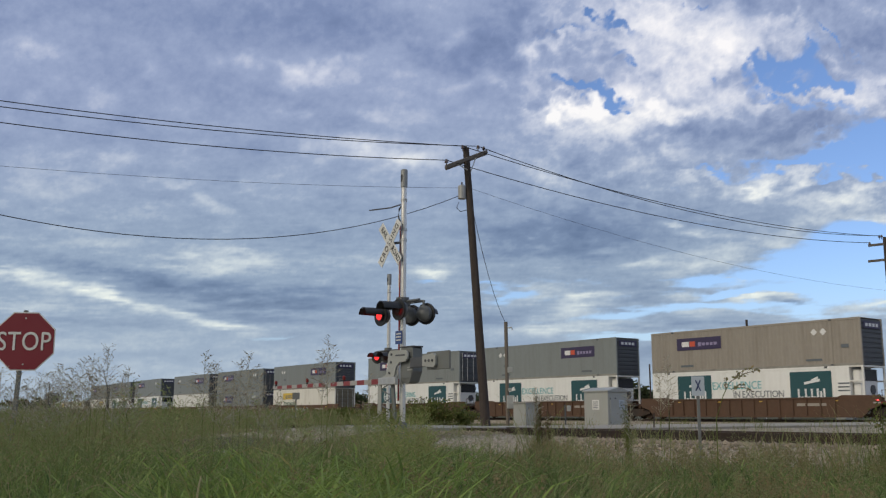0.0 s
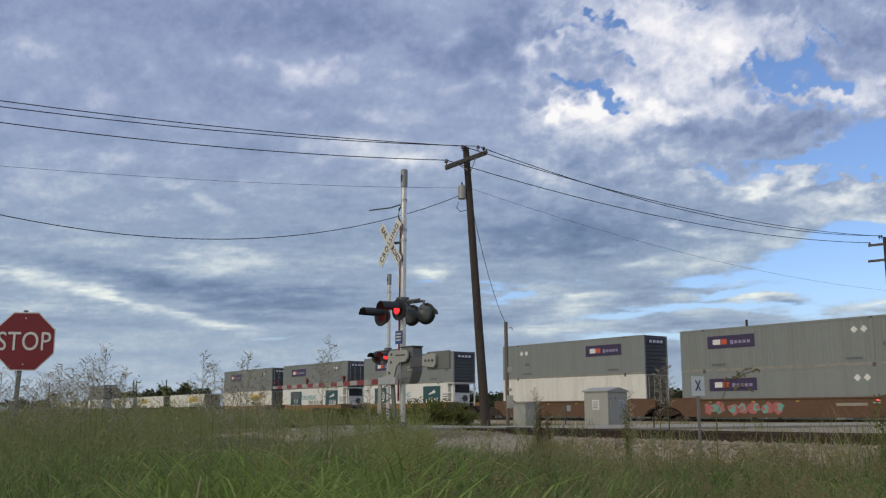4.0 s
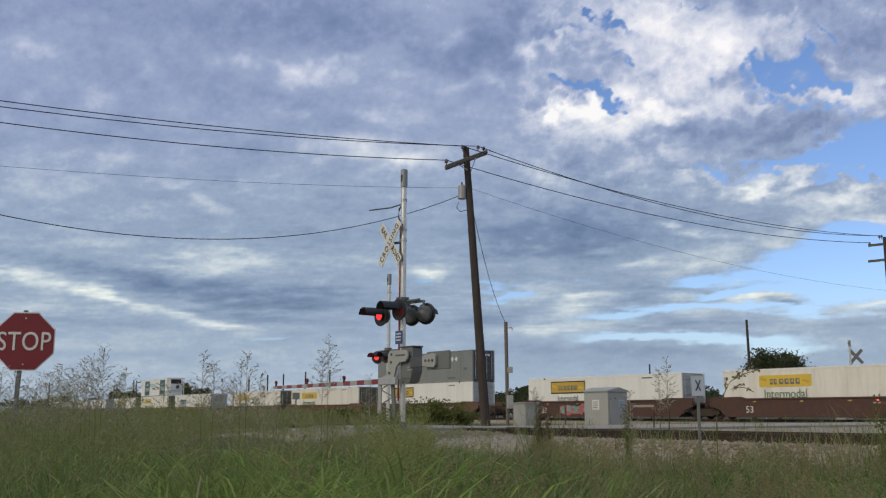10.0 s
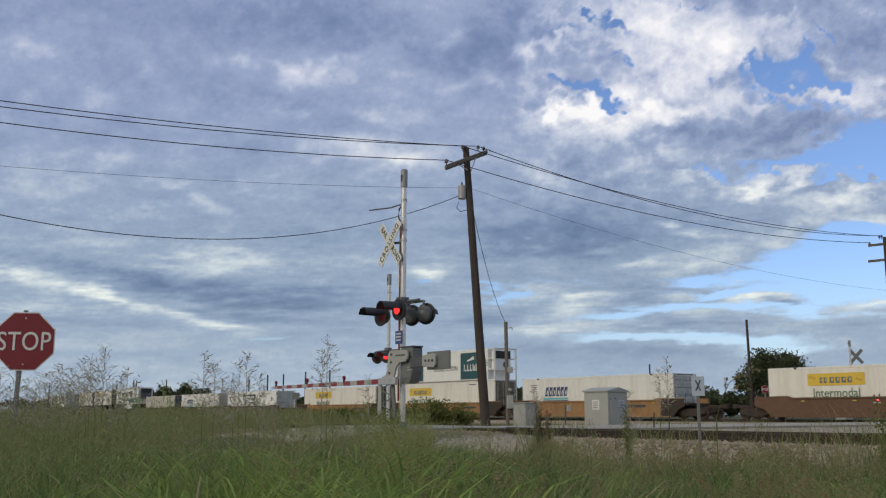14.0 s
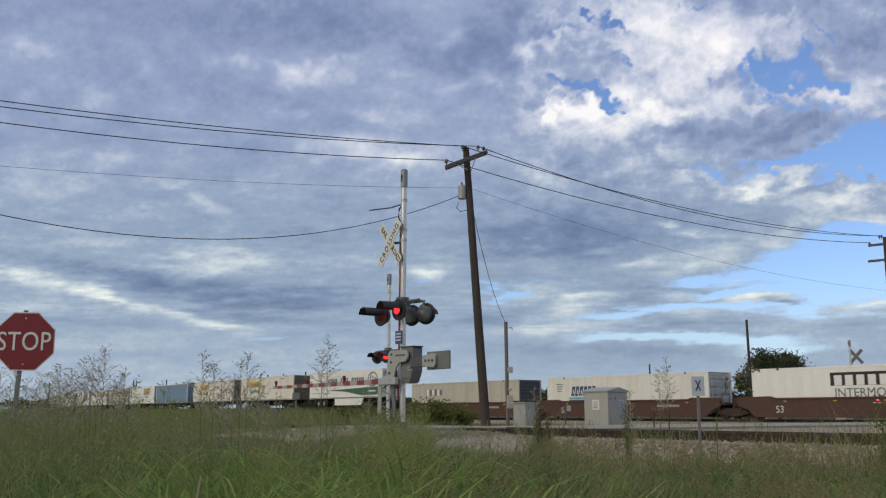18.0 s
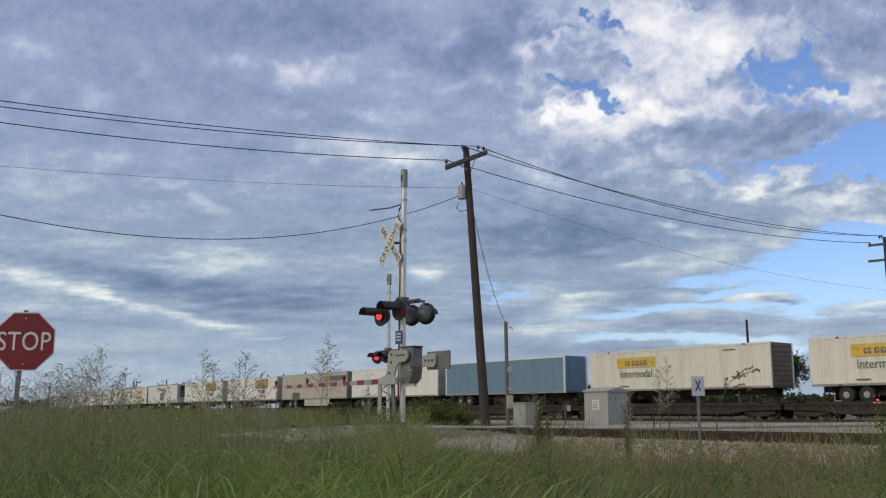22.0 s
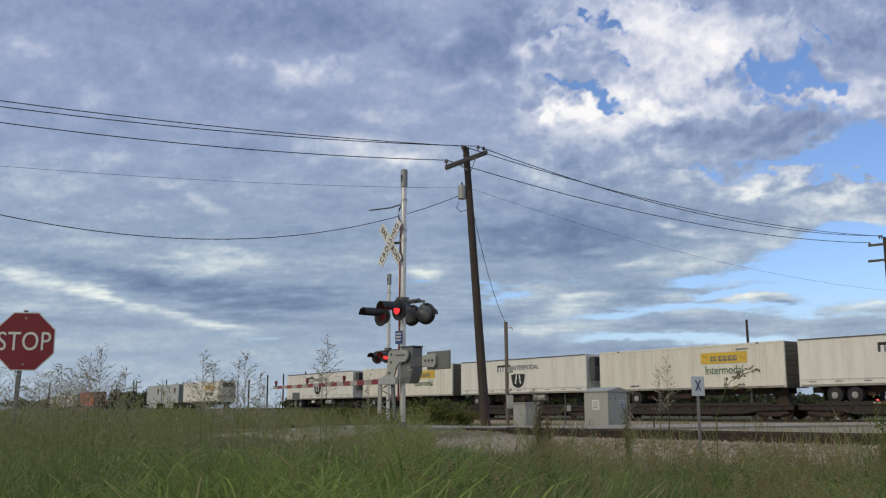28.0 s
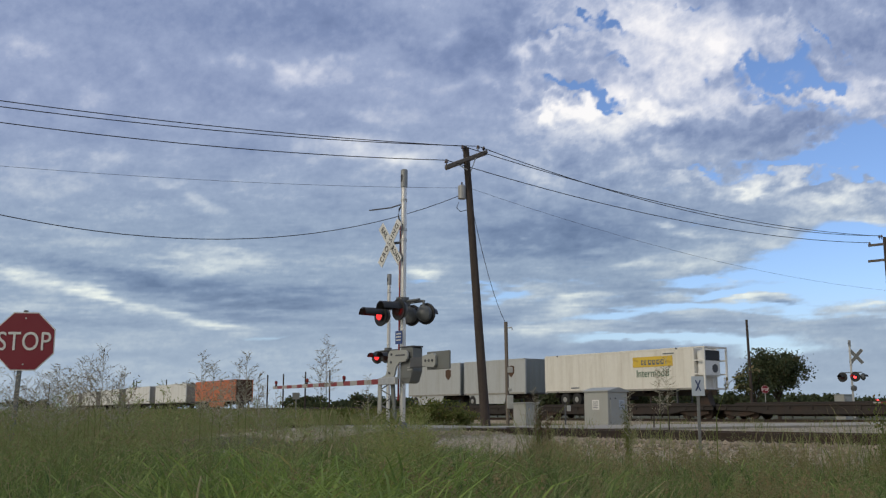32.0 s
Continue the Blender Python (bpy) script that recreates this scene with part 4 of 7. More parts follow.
def flat_car(sigma, length):
    ob = thing("flat_car", "long dark brown flat car for road trailers", "railway wagon", "flat cars")
    part("deck", once(("deck", round(length, 1)), lambda: Shape().box(0, 0, DECK - 0.06, length, 2.7, 0.12, 0.015)), M["flat_dark"], ob)
    h = length / 2
    sill = once(("flat_sill", round(length, 1)), lambda: Shape().prism([(-h, 0.62), (-h, 0.92), (h, 0.92), (h, 0.62), (h - 2.6, 0.55), (h - 3.8, 0.34), (-h + 3.8, 0.34), (-h + 2.6, 0.55)], -0.05, 0.05))
    for y in (-1.22, 1.22):
        part("side_sill", sill, M["flat_dark"], ob, at=pose(0, y, 0))
    post = once("stake_pocket", lambda: Shape().box(0, 0, 0.80, 0.12, 0.08, 0.3, 0.01))
    for k in range(12):
        part("stake_pocket", post, M["flat_dark"], ob, at=pose(-h + 0.8 + (length - 1.6) * k / 11, -1.31, 0))
    # centre sill, made a wide deep block in place of the shadow below the deck
    part("centre_sill", once(("centre_sill", round(length, 1)), lambda: Shape().prism([(-h, 0.55), (-h, 0.9), (h, 0.9), (h, 0.55), (h - 3.2, 0.5), (h - 4.2, 0.2), (-h + 4.2, 0.2), (-h + 3.2, 0.5)], -0.34, 0.34)), M["bogie"], ob)
    for x in (-2.6, 2.2):
        part("brake_gear", once("brake_gear", lambda: Shape().rod([(-0.6, 0, 0.42), (0.6, 0, 0.42)], 0.2, 12)), M["bogie"], ob, at=pose(x, -0.75, 0))
    rail = once(("rub_rail", round(length, 1)), lambda: Shape().box(0, 0, DECK + 0.06, length - 3.0, 0.08, 0.12, 0.01))
    for y in (-1.27, 1.27):
        part("rub_rail", rail, M["flat_dark"], ob, at=pose(0, y, 0))
    for x in (-h + 1.7, h - 1.7):
        bogie(ob, x, M["bogie"])
    part("coupler", once("coupler_short", lambda: Shape().box(0, 0, 0.84, 0.7, 0.18, 0.22, 0.03)), M["bogie"], ob, at=pose(-h - 0.3, 0, 0))
    return rolls(ob, sigma, RAIL)


def road_wheels(ob, xs, z):
    tyre = once("trailer_tyre", lambda: Shape().rod([(0, -0.28, 0), (0, -0.25, 0), (0, 0.25, 0), (0, 0.28, 0)], [0.42, 0.5, 0.5, 0.42], 20), True)
    rim = once("trailer_rim", lambda: Shape().rod([(0, -0.02, 0), (0, 0.02, 0)], [0.19, 0.22], 16).rod([(0, -0.06, 0), (0, 0, 0)], 0.09, 10), True)
    for x in xs:
        for y in (-1.0, 1.0):
            w = part("wheel", tyre, M["rubber"], ob, at=pose(x, y, z, 0, 0, 0 if y < 0 else 180))
            part("rim", rim, M["rim"], w, at=pose(0, -0.28, 0))


def trailer(sigma, livery, length=LONG):
    """A road trailer, or a container on its road frame, lashed on a flat car."""
    words = {
        "swoosh": ("white refrigerated road trailer with a green swoosh", M["bright_white"], False, "plain", M["bright_white"]),
        "yellow_ribbed": ("ribbed cream container on a road frame with yellow panel", M["cream"], True, "ribs", M["end_olive"]),
        "yellow_ribbed_right": ("ribbed cream container on a road frame with yellow panel", M["cream"], True, "ribs", M["end_olive"]),
        "gold_right": ("ribbed white container on a road frame with black-edged yellow panel", M["bright_white"], True, "ribs", M["pale_grey"]),
        "blue": ("plain blue road trailer with a white corner strip", M["blue"], False, "plain", M["blue"]),
        "banded": ("dusty grey road trailer with a dark slate band", M["dusty"], False, "plain", M["grey"]),
        "shield": ("white refrigerated road trailer with a dark shield emblem", M["white"], False, "plain", M["bright_white"]),
        "frame_right": ("cream refrigerated container on a road frame with open end frame", M["cream"], False, "plain", M["cream"]),
        "pup": ("short pale grey road trailer with a brown shield", M["pale_grey"], False, "plain", M["grey"]),
        "orange": ("faded orange road trailer with a brown end", M["orange"], False, "plain", M["well_brown"]),
        "white": ("dirty white road trailer", M["white"], False, "plain", M["tan_grey"]),
    }
    label, skin, ribbed, front, fskin = words[livery]
    ob = thing("road_trailer", label, "trailer", "trailers on the train")
    high = 3.0
    base = 2.03 - DECK
    body, down = ob, pose(0, 0, -base)
    boxed = livery.startswith("yellow") or livery in ("gold_right", "frame_right")
    framed = livery == "frame_right"
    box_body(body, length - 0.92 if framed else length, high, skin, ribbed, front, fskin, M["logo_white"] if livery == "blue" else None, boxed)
    if framed:
        cooling_unit(body, length, high, True)
    if livery == "swoosh":
        for k, (x, w) in enumerate(((-2.6, 2.3), (0.1, 1.75), (3.0, 2.7))):
            n = (6, 4, 7)[k]
            for j in range(n):
                panel("logo_mark", x - w / 2 + w * (j + 0.5) / n, 1.98, w / n * 0.66, 0.46, M["slate"], body, skew=0.18)
        part("logo_ring", Shape().rod([(0, -0.012, 0), (0, 0, 0)], 1.0, 24), M["slate"], body, at=pose(6.15, -HALF, 1.95) @ Matrix.Diagonal((1, 1, 0.78, 1)))
        part("logo_core", Shape().rod([(0, -0.012, 0), (0, 0, 0)], 0.86, 24), M["bright_white"], body, at=pose(6.15, -HALF - 0.006, 1.95) @ Matrix.Diagonal((1, 1, 0.76, 1)))
        for k in range(3):
            panel("logo_mark", 5.7 + 0.45 * k, 2.05 - 0.14 * k, 0.13, 0.8, M["slate"], body, proud=0.024, skew=0.25)
            panel("logo_mark", 5.85 + 0.45 * k, 2.25 - 0.14 * k, 0.3, 0.12, M["slate"], body, proud=0.024)
        sw = Shape().prism([(-3.9, 0.92), (7.9, 1.18), (7.9, 0.32), (3.6, 0.32), (0.2, 0.74)][::-1], -0.012, 0)
        part("swoosh", sw, M["green"], body, "green swoosh", pose(0, -HALF, 0))
        panel("logo_mark", 6.0, 0.72, 1.6, 0.14, M["logo_white"], body, proud=0.018)
        panel("data_mark", -5.2, 0.62, 4.4, 0.10, M["pale_grey"], body)
    elif livery == "yellow_ribbed":
        yellow_art(body, -3.4)
    elif livery in ("yellow_ribbed_right", "frame_right"):
        yellow_art(body, 3.4)
    elif livery == "gold_right":
        yellow_art(body, 3.4, True, True)
    elif livery == "banded":
        panel("band", 5.3, 2.3, 5.3, 0.55, M["slate"], body, label="dark slate band")
        for k in range(3):
            panel("logo_mark", 2.95 + 0.5 * k, 2.3, 0.4, 0.5, M["gold"], body, proud=0.018, skew=0.2)
        panel("data_mark", 6.4, 0.75, 1.3, 0.14, M["gold"], body)
    elif livery == "shield":
        shield_art(body)
        panel("trim_line", 0, 0.42, length - 0.4, 0.05, M["pale_grey"], body)
        panel("roof_edge", 0, 2.95, length - 0.1, 0.09, M["dark_grey"], body, label="dark roof edge")
        for k in range(9):
            panel("marker_strip", -7.2 + 1.8 * k, 0.30, 0.5, 0.05, M["slate"], body, proud=0.014)
    elif livery == "pup":
        sh = Shape().prism([(-0.42, 0.45), (-0.42, -0.1), (0, -0.5), (0.42, -0.1), (0.42, 0.45), (0, 0.56)], -0.012, 0)
        part("shield", sh, M["well_brown"], body, "brown shield emblem", pose(2.4, -HALF, 1.9))
    if livery in ("swoosh", "shield"):
        cooling_unit(body, length, high, False)
    # rear axles, landing legs, frame beams; beams and cross members made deep to fill in shade
    beam = once(("frame_beam", length), lambda: Shape().box(0, 0, base - 0.19, length - 0.8, 0.14, 0.36, 0.015))
    for y in (-0.45, 0.45):
        part("frame_beam", beam, M["bogie"], ob, at=down @ pose(0, y, 0))
    rear = -length / 2
    cross = once("cross_member", lambda: Shape().box(0, 0, base - 0.1, 0.1, 2.3, 0.16, 0.01))
    for k in range(7):
        part("cross_member", cross, M["bogie"], ob, at=pose(rear + 1.2 + (length - 2.4) * k / 6, 0, -base))
    if length > 10:
        # solid dark boxes added to stand for the shade below the floor
        slider = once("axle_slider", lambda: Shape().box(0, 0, 0.62, 3.2, 1.15, 0.34, 0.03))
        part("axle_slider", slider, M["bogie"], ob, at=pose(rear + 2.95, 0, -base))
        part("spare_rack", once("spare_rack", lambda: Shape().box(0, 0, 0.62, 1.7, 1.6, 0.4, 0.05)), M["bogie"], ob, at=pose(rear + 7.4, 0, -base))
        part("mud_flap", once("mud_flap", lambda: Shape().box(0, 0, 0.5, 0.02, 2.3, 0.6)), M["rubber"], ob, at=pose(rear + 1.5, 0, -base))
    road_wheels(ob, (rear + 2.3, rear + 3.6) if length > 10 else (rear + 1.2,), 0.5 - base)
    leg = once("landing_leg", lambda: Shape().box(0, 0, base / 2, 0.12, 0.12, base - 0.05, 0.01).box(0, 0, 0.05, 0.3, 0.3, 0.06, 0.01))
    for y in (-0.8, 0.8):
        part("landing_leg", leg, M["dark_grey"], ob, at=down @ pose(length / 2 - 2.9, y, 0))
    part("hitch_stand", once("hitch_stand", lambda: Shape().prism([(-0.5, 0.0), (0.5, 0.0), (0.16, base - 0.1), (-0.16, base - 0.1)], -0.3, 0.3)), M["bogie"], ob, at=down @ pose(length / 2 - 0.95, 0, 0))
    if livery in ("swoosh", "banded", "orange", "pup") and length > 8:
        skirt = Shape().prism([(-3.3, 0.30), (-3.3, base), (3.0, base), (2.5, 0.30)], -0.02, 0.02) if length > 10 else Shape().prism([(-2.2, 0.25), (-2.6, base), (2.6, base), (2.4, 0.25)], -0.02, 0.02)
        part("side_skirt", skirt, M["bright_white"] if livery == "swoosh" else skin, ob, at=down @ pose(1.2 if length > 10 else -1.0, -1.22, 0))
    if livery == "shield":
        part("fuel_tank", Shape().rod([(-0.7, 0, 0), (0.7, 0, 0)], 0.27, 14), M["galv"], ob, at=down @ pose(2.4, -0.95, base - 0.32))
        for dx in (0.0, 0.42):
            panel("diamond_mark", -1.5 + dx, -0.28, 0.3, 0.3, M["logo_white"], ob, y=-1.2, tilt=45)
    return rolls(ob, sigma, RAIL + DECK + base)


# front of each unit along the train, wagon, lower box, upper box
WELLS = (
    (-3.57, "brown", "teal_excel", "purple_tan", None), (16.02, "brown", "teal_excel", "purple_right", None), (35.66, "brown", "teal_deliver", "purple_ribbed", None),
    (58.95, "rust", "yellow_left", "purple_right", ("white", -1.2, 6.0)), (78.37, "rust", "purple_left", "purple_ribbed", ("teal", -3.0, 6.0)), (97.82, "rust", "plain_white", "purple_right", None),
    (121.16, "yellow", "teal_deliver", "purple_left", None), (140.82, "yellow", "teal_deliver", "purple_ribbed", ("dark", 2.0, 3.5)), (160.27, "yellow", "yellow_right", "purple_ribbed", None),
    (184.35, "red", "yellow_right", None, None), (203.83, "red", "yellow_left", None, None), (223.47, "red", "gold_left", None, ("teal", -2.0, 4.0)),
    (247.22, "rust", "gold_left", "purple_ribbed", ("dark", -3.0, 3.5)), (267.30, "rust", "yellow_left", None, None), (286.67, "rust", "yellow_left", None, None),
    (310.57, "yellow", "navy", None, None), (330.40, "yellow", "yellow_left", "teal_excel", None), (350.12, "yellow", "yellow_left", None, None),
    (374.01, "red", "block", None, None), (393.60, "red", "navy", None, None), (413.28, "red", "faded", None, None))
FLATS = (
    (434.93, "swoosh"), (455.43, "yellow_ribbed"), (474.29, "yellow_ribbed"), (493.30, "blue"), (510.72, "gold_right"), (528.0, "banded"), (545.83, "gold_right"),
    (563.99, "gold_right"), (584.0, "shield"), (601.1, "yellow_ribbed_right"), (618.70, "shield"), (636.2, "yellow_ribbed_right"), (654.46, "shield"),
    (673.2, None), (692.52, "frame_right"), (711.12, "pups"), (731.5, None), (751.5, None), (772.2, "orange"), (792.6, "white"), (812.4, "white"), (834.0, "white"), (855.0, "white"), (876.0, "white"))


def build_train():
    tones = {"brown": M["well_brown"], "rust": M["well_rust"], "yellow": M["well_yellow"], "red": M["well_red"]}
    for i, (front, tone, low, high, paint) in enumerate(WELLS):
        mid = front + LONG / 2
        right = 3.5 if i % 3 else 7.4
        left = 7.4 if i % 3 == 2 else WELLS[i + 1][0] - front - LONG
        well_car(mid, tones[tone], i < 3, left, right, paint)
        container(mid, RAIL + 0.355, low)
        if high:
            container(mid, RAIL + 0.355 + TALL + 0.005, high)
    for i, (front, livery) in enumerate(FLATS):
        mid = front + LONG / 2
        after = FLATS[i + 1][0] if i + 1 < len(FLATS) else front + 18.5
        first = front - (0.5 if i == 0 else min(0.5, 0.45 * (front - FLATS[i - 1][0] - LONG)))
        last = after - 0.75
        flat_car((first + last) / 2, last - first)
        if livery == "pups":
            trailer(front + 4.25, "pup", 8.5)
            trailer(front + 9.15 + 4.2, "pup", 8.5)
        elif livery:
            trailer(mid, livery)


build_train()


# ---- things beside the line ----


def spot(px_x, d):
    """Ground place on the line of sight at slope px_x, d metres in front."""
    return px_x * d, d


def signal_lamp(parent, m, lit_first, label, size=0.25, hood=True, lens=None, rotor=True):
    """A crossing lamp: round background, housing, hood, and a turning lens; it faces -y."""
    b = part("lamp_background", once(("lamp_background", size), lambda: Shape().rod([(0, 0.03, 0), (0, 0.0, 0), (0, -0.012, 0)], [size * 0.97, size, size], 24), True), M["lamp_black"], parent, at=m)
    part("housing", once("lamp_housing", lambda: Shape().rod([(0, 0.0, 0), (0, 0.14, 0), (0, 0.22, 0)], [0.19, 0.18, 0.08], 18), True), M["lamp_grey"], b)
    if hood:
        vs, fs = [], []
        n = 14
        for i in range(n + 1):
            a = math.pi * (0.0 + 1.0 * i / n)
            for y, k in ((-0.01, 1.0), (-0.50 if rotor else -0.26, 0.92)):
                for r in (0.165, 0.175):
                    vs.append((r * k * math.cos(a), y, r * k * math.sin(a)))
        for i in range(n):
            o = 4 * i
            fs += [(o, o + 4, o + 6, o + 2), (o + 1, o + 3, o + 7, o + 5), (o + 2, o + 6, o + 7, o + 3), (o, o + 1, o + 5, o + 4)]
        part("hood", Shape().add(vs, fs), M["lamp_black"], b, "black hood")
    if rotor:
        r = part("lens", once("lens_disc", lambda: Shape().rod([(0, 0.006, 0), (0, 0.012, 0), (0, 0.03, 0)], [0.145, 0.14, 0.05], 20)), M["lens_off"], b, "red lens", at=pose(0, -0.05, 0))
        part("lit_face", once("lit_face", lambda: Shape().rod([(0, -0.004, 0), (0, 0.005, 0)], 0.112, 20)), lens or M["lens_on"], r)
        LENSES.append((r, lit_first))
    else:
        part("lens", once("lens_disc", lambda: Shape().rod([(0, 0.006, 0), (0, 0.012, 0), (0, 0.03, 0)], [0.145, 0.14, 0.05], 20)), M["lens_off"], b, at=pose(0, -0.03, 0))
    return b


LENSES = []


def crossbuck(parent, m):
    """Two crossed white boards with the words; faces -y."""
    board = once("crossbuck_board", lambda: Shape().box(0, 0, 0, 1.22, 0.012, 0.2286, 0.004))
    one = part("crossbuck_board", board, M["sign_white"], parent, "white board lettered RAILROAD", at=m @ pose(0, 0, 0, 0, 50, 0))
    two = part("crossbuck_board", board, M["sign_white"], parent, "white board lettered CROSSING", at=m @ pose(0, -0.014, 0, 0, -50, 0))
    back = once("board_back", lambda: Shape().box(0, 0, 0, 1.20, 0.003, 0.216))
    for b in (one, two):
        part("board_back", back, M["lamp_grey"], b, "bare grey metal back", at=pose(0, 0.0075, 0))
    for b, (l, r) in ((one, ("RAIL", "ROAD")), (two, ("CROSSING", ""))):
        if r:
            for w, x in ((l, -0.36), (r, 0.36)):
                part("lettering", letters(w, 0.19, 1.05), M["black"], b, at=pose(x, -0.008, 0, 90, 0, 0) @ Matrix.Diagonal((0.80, 1, 1, 1)))
        else:
            part("lettering", letters(l, 0.19, 1.25), M["black"], b, at=pose(0, -0.008, 0, 90, 0, 0) @ Matrix.Diagonal((0.98, 1, 1, 1)))
    return one


def crossing_signal(x, y, turn, height, gate, thin=1.0, label=""):
    """Mast with crossbuck and two pairs of lamps; faces -y before it is turned. gate: with machine and lowered arm."""
    base = gz(x, y)
    t = thing("crossing_signal", label, "crossing signal", "crossing signals", pose(x, y, base, 0, 0, turn))
    part("footing", Shape().box(0, 0, 0.06, 0.62, 0.62, 0.36, 0.03), M["concrete"], t)
    part("base_casting", Shape().rod([(0, 0, 0.22), (0, 0, 0.3), (0, 0, 0.5), (0, 0, 0.54)], [0.15, 0.14, 0.10, 0.09], 16), M["box_grey"], t, round_shade=True)
    r = 0.066 * thin
    part("mast", Shape().rod([(0, 0, 0.5), (0, 0, height)], r, 18), M["mast"], t, "bright galvanised tube", round_shade=True)
    part("mast_cap", Shape().rod([(0, 0, height - 0.42), (0, 0, height - 0.41), (0, 0, height), (0, 0, height + 0.02)], [r * 1.05, r * 1.22, r * 1.22, r * 0.9], 18), M["cap"], t, round_shade=True)
    for a in (-70, 10):
        part("cap_slot", Shape().box(0, -r * 1.2, height - 0.2, 0.045, 0.02, 0.17, 0.006), M["black"], t, at=pose(0, 0, 0, 0, 0, a))
    for z in (height - 0.72, height - 1.42, height - 1.66):
        part("band_clamp", Shape().rod([(0, 0, z - 0.03), (0, 0, z + 0.03)], r * 1.18, 16), M["galv"], t)
    return t, base


def gate_arm(t, base, zarm, m):
    """Red and white striped arm pointing along -x of m, with three small lamps."""
    arm = part("gate_arm", Shape().box(0.35, 0, 0, 0.9, 0.10, 0.16, 0.01), M["galv"], t, "lowered red and white gate arm", m)
    n = 18
    for k in range(n):
        w = 7.9 / n
        h = 0.118 - 0.035 * k / n
        part("stripe", Shape().box(-w / 2, 0, 0, w, 0.045, h, 0.005), M["arm_red"] if k % 2 == 0 else M["arm_white_shaded"], arm, at=pose(-0.1 - w * k, 0, 0))
    for d in (2.3, 5.0, 7.75):
        lamp = part("arm_lamp", Shape().rod([(0, 0, 0.09), (0, 0, 0.11), (0, 0, 0.18), (0, 0, 0.20)], [0.03, 0.042, 0.042, 0.02], 12), M["arm_lamp"], arm, "small red arm lamp", pose(-d, 0, 0), True)
        part("lamp_stem", Shape().rod([(0, 0, 0.0), (0, 0, 0.10)], 0.03, 8), M["lamp_black"], lamp)
    return arm


def lamp_bar(t, z, pairs):
    part("lamp_bar", Shape().rod([(-0.62, 0, z + 0.26), (0.62, 0, z + 0.26)], 0.032, 10), M["lamp_grey"], t, round_shade=True)
    part("junction_box", Shape().rod([(0, -0.02, z + 0.18), (0, -0.02, z + 0.36)], 0.15, 14), M["lamp_grey"], t, round_shade=True)
    for m, lit in pairs:
        b = signal_lamp(t, m, lit, "")
        part("lamp_bracket", Shape().rod([(0, 0.12, 0.14), (0, 0.10, 0.27)], 0.03, 8), M["lamp_grey"], b)


# the near mast stands at the roadside in front of the siding
ROAD_TURN = math.degrees(math.atan2(AWAY[1], AWAY[0])) - 90.0
nx, ny = spot(-0.0422, 21.5)
SIG, sig_base = crossing_signal(nx, ny, ROAD_TURN, 6.33, True, label="tall galvanised crossing signal with lowered striped gate arm")
zl = 2.97
lamp_bar(SIG, zl, ((pose(-0.54, -0.25, zl - 0.02), True), (pose(0.17, -0.25, zl + 0.06), False)))
for x, y in ((0.26, 0.46), (-0.245, 0.42)):
    b = signal_lamp(SIG, pose(x, y, zl, 0, 0, 199), True, "", rotor=False)
    part("lamp_bracket", Shape().rod([(0, 0.12, 0.14), (0, 0.10, 0.29)], 0.03, 8), M["lamp_grey"], b)
part("lamp_bar", Shape().rod([(0.0, 0, zl + 0.29), (0.26, 0.4, zl + 0.29), (-0.26, 0.36, zl + 0.29)], 0.028, 10), M["lamp_grey"], SIG, round_shade=True)
crossbuck(SIG, pose(-0.32, -0.16, 4.62))
part("crossbuck_bracket", Shape().rod([(-0.32, -0.12, 4.62), (0, 0, 4.62)], 0.03, 8), M["dark_grey"], SIG)
part("crossbuck_bracket", Shape().rod([(-0.12, -0.12, 4.35), (0, 0, 4.35)], 0.025, 8), M["dark_grey"], SIG)
# thin red and white back stay with a hook and a bent rod near the top
stay = part("stay_rod", Shape().rod([(-0.24, 0.05, 1.0), (-0.20, 0.05, 5.1)], 0.022, 8), M["arm_red"], SIG, "thin red and white rod")
for z in (1.5, 2.3, 3.6, 4.0):
    part("stay_stripe", Shape().rod([(-0.235, 0.05, z), (-0.23, 0.05, z + 0.3)], 0.027, 8), M["sign_white"], stay)
part("hook", Shape().rod([(-0.02, 0.0, 5.53), (-0.22, 0.02, 5.44), (-0.26, 0.03, 5.26), (-0.2, 0.05, 5.12), (-0.22, 0.05, 4.95)], 0.02, 8), M["dark_grey"], SIG, round_shade=True)
part("bent_rod", Shape().rod([(-0.02, 0.0, 5.53), (-0.4, -0.1, 5.49), (-1.0, -0.3, 5.50)], 0.016, 8), M["dark_grey"], SIG, round_shade=True)
blue = part("notice_plate", Shape().box(-0.03, -0.10, 2.42, 0.26, 0.008, 0.30, 0.003), M["sign_blue"], SIG, "blue notice plate")
for k in range(3):
    part("notice_bar", Shape().box(-0.03, -0.107, 2.50 - 0.07 * k, 0.2, 0.004, 0.025), M["sign_white"], blue)
# gate machine
zm = 1.71
part("machine_box", Shape().prism([(-0.23, 0.36), (-0.20, 0.39), (0.20, 0.39), (0.23, 0.36), (0.23, -0.14), (0.12, -0.36), (0.06, -0.40), (-0.16, -0.40), (-0.23, -0.34)], -0.13, 0.13), M["box_grey"], SIG, "grey gate machine", pose(0.36, -0.02, zm + 0.07))
part("machine_lid", Shape().box(0.36, -0.02, zm + 0.475, 0.50, 0.30, 0.035, 0.012), M["dark_grey"], SIG)
part("machine_door", Shape().box(0.36, -0.158, zm + 0.08, 0.36, 0.016, 0.60, 0.006), M["box_grey"], SIG)
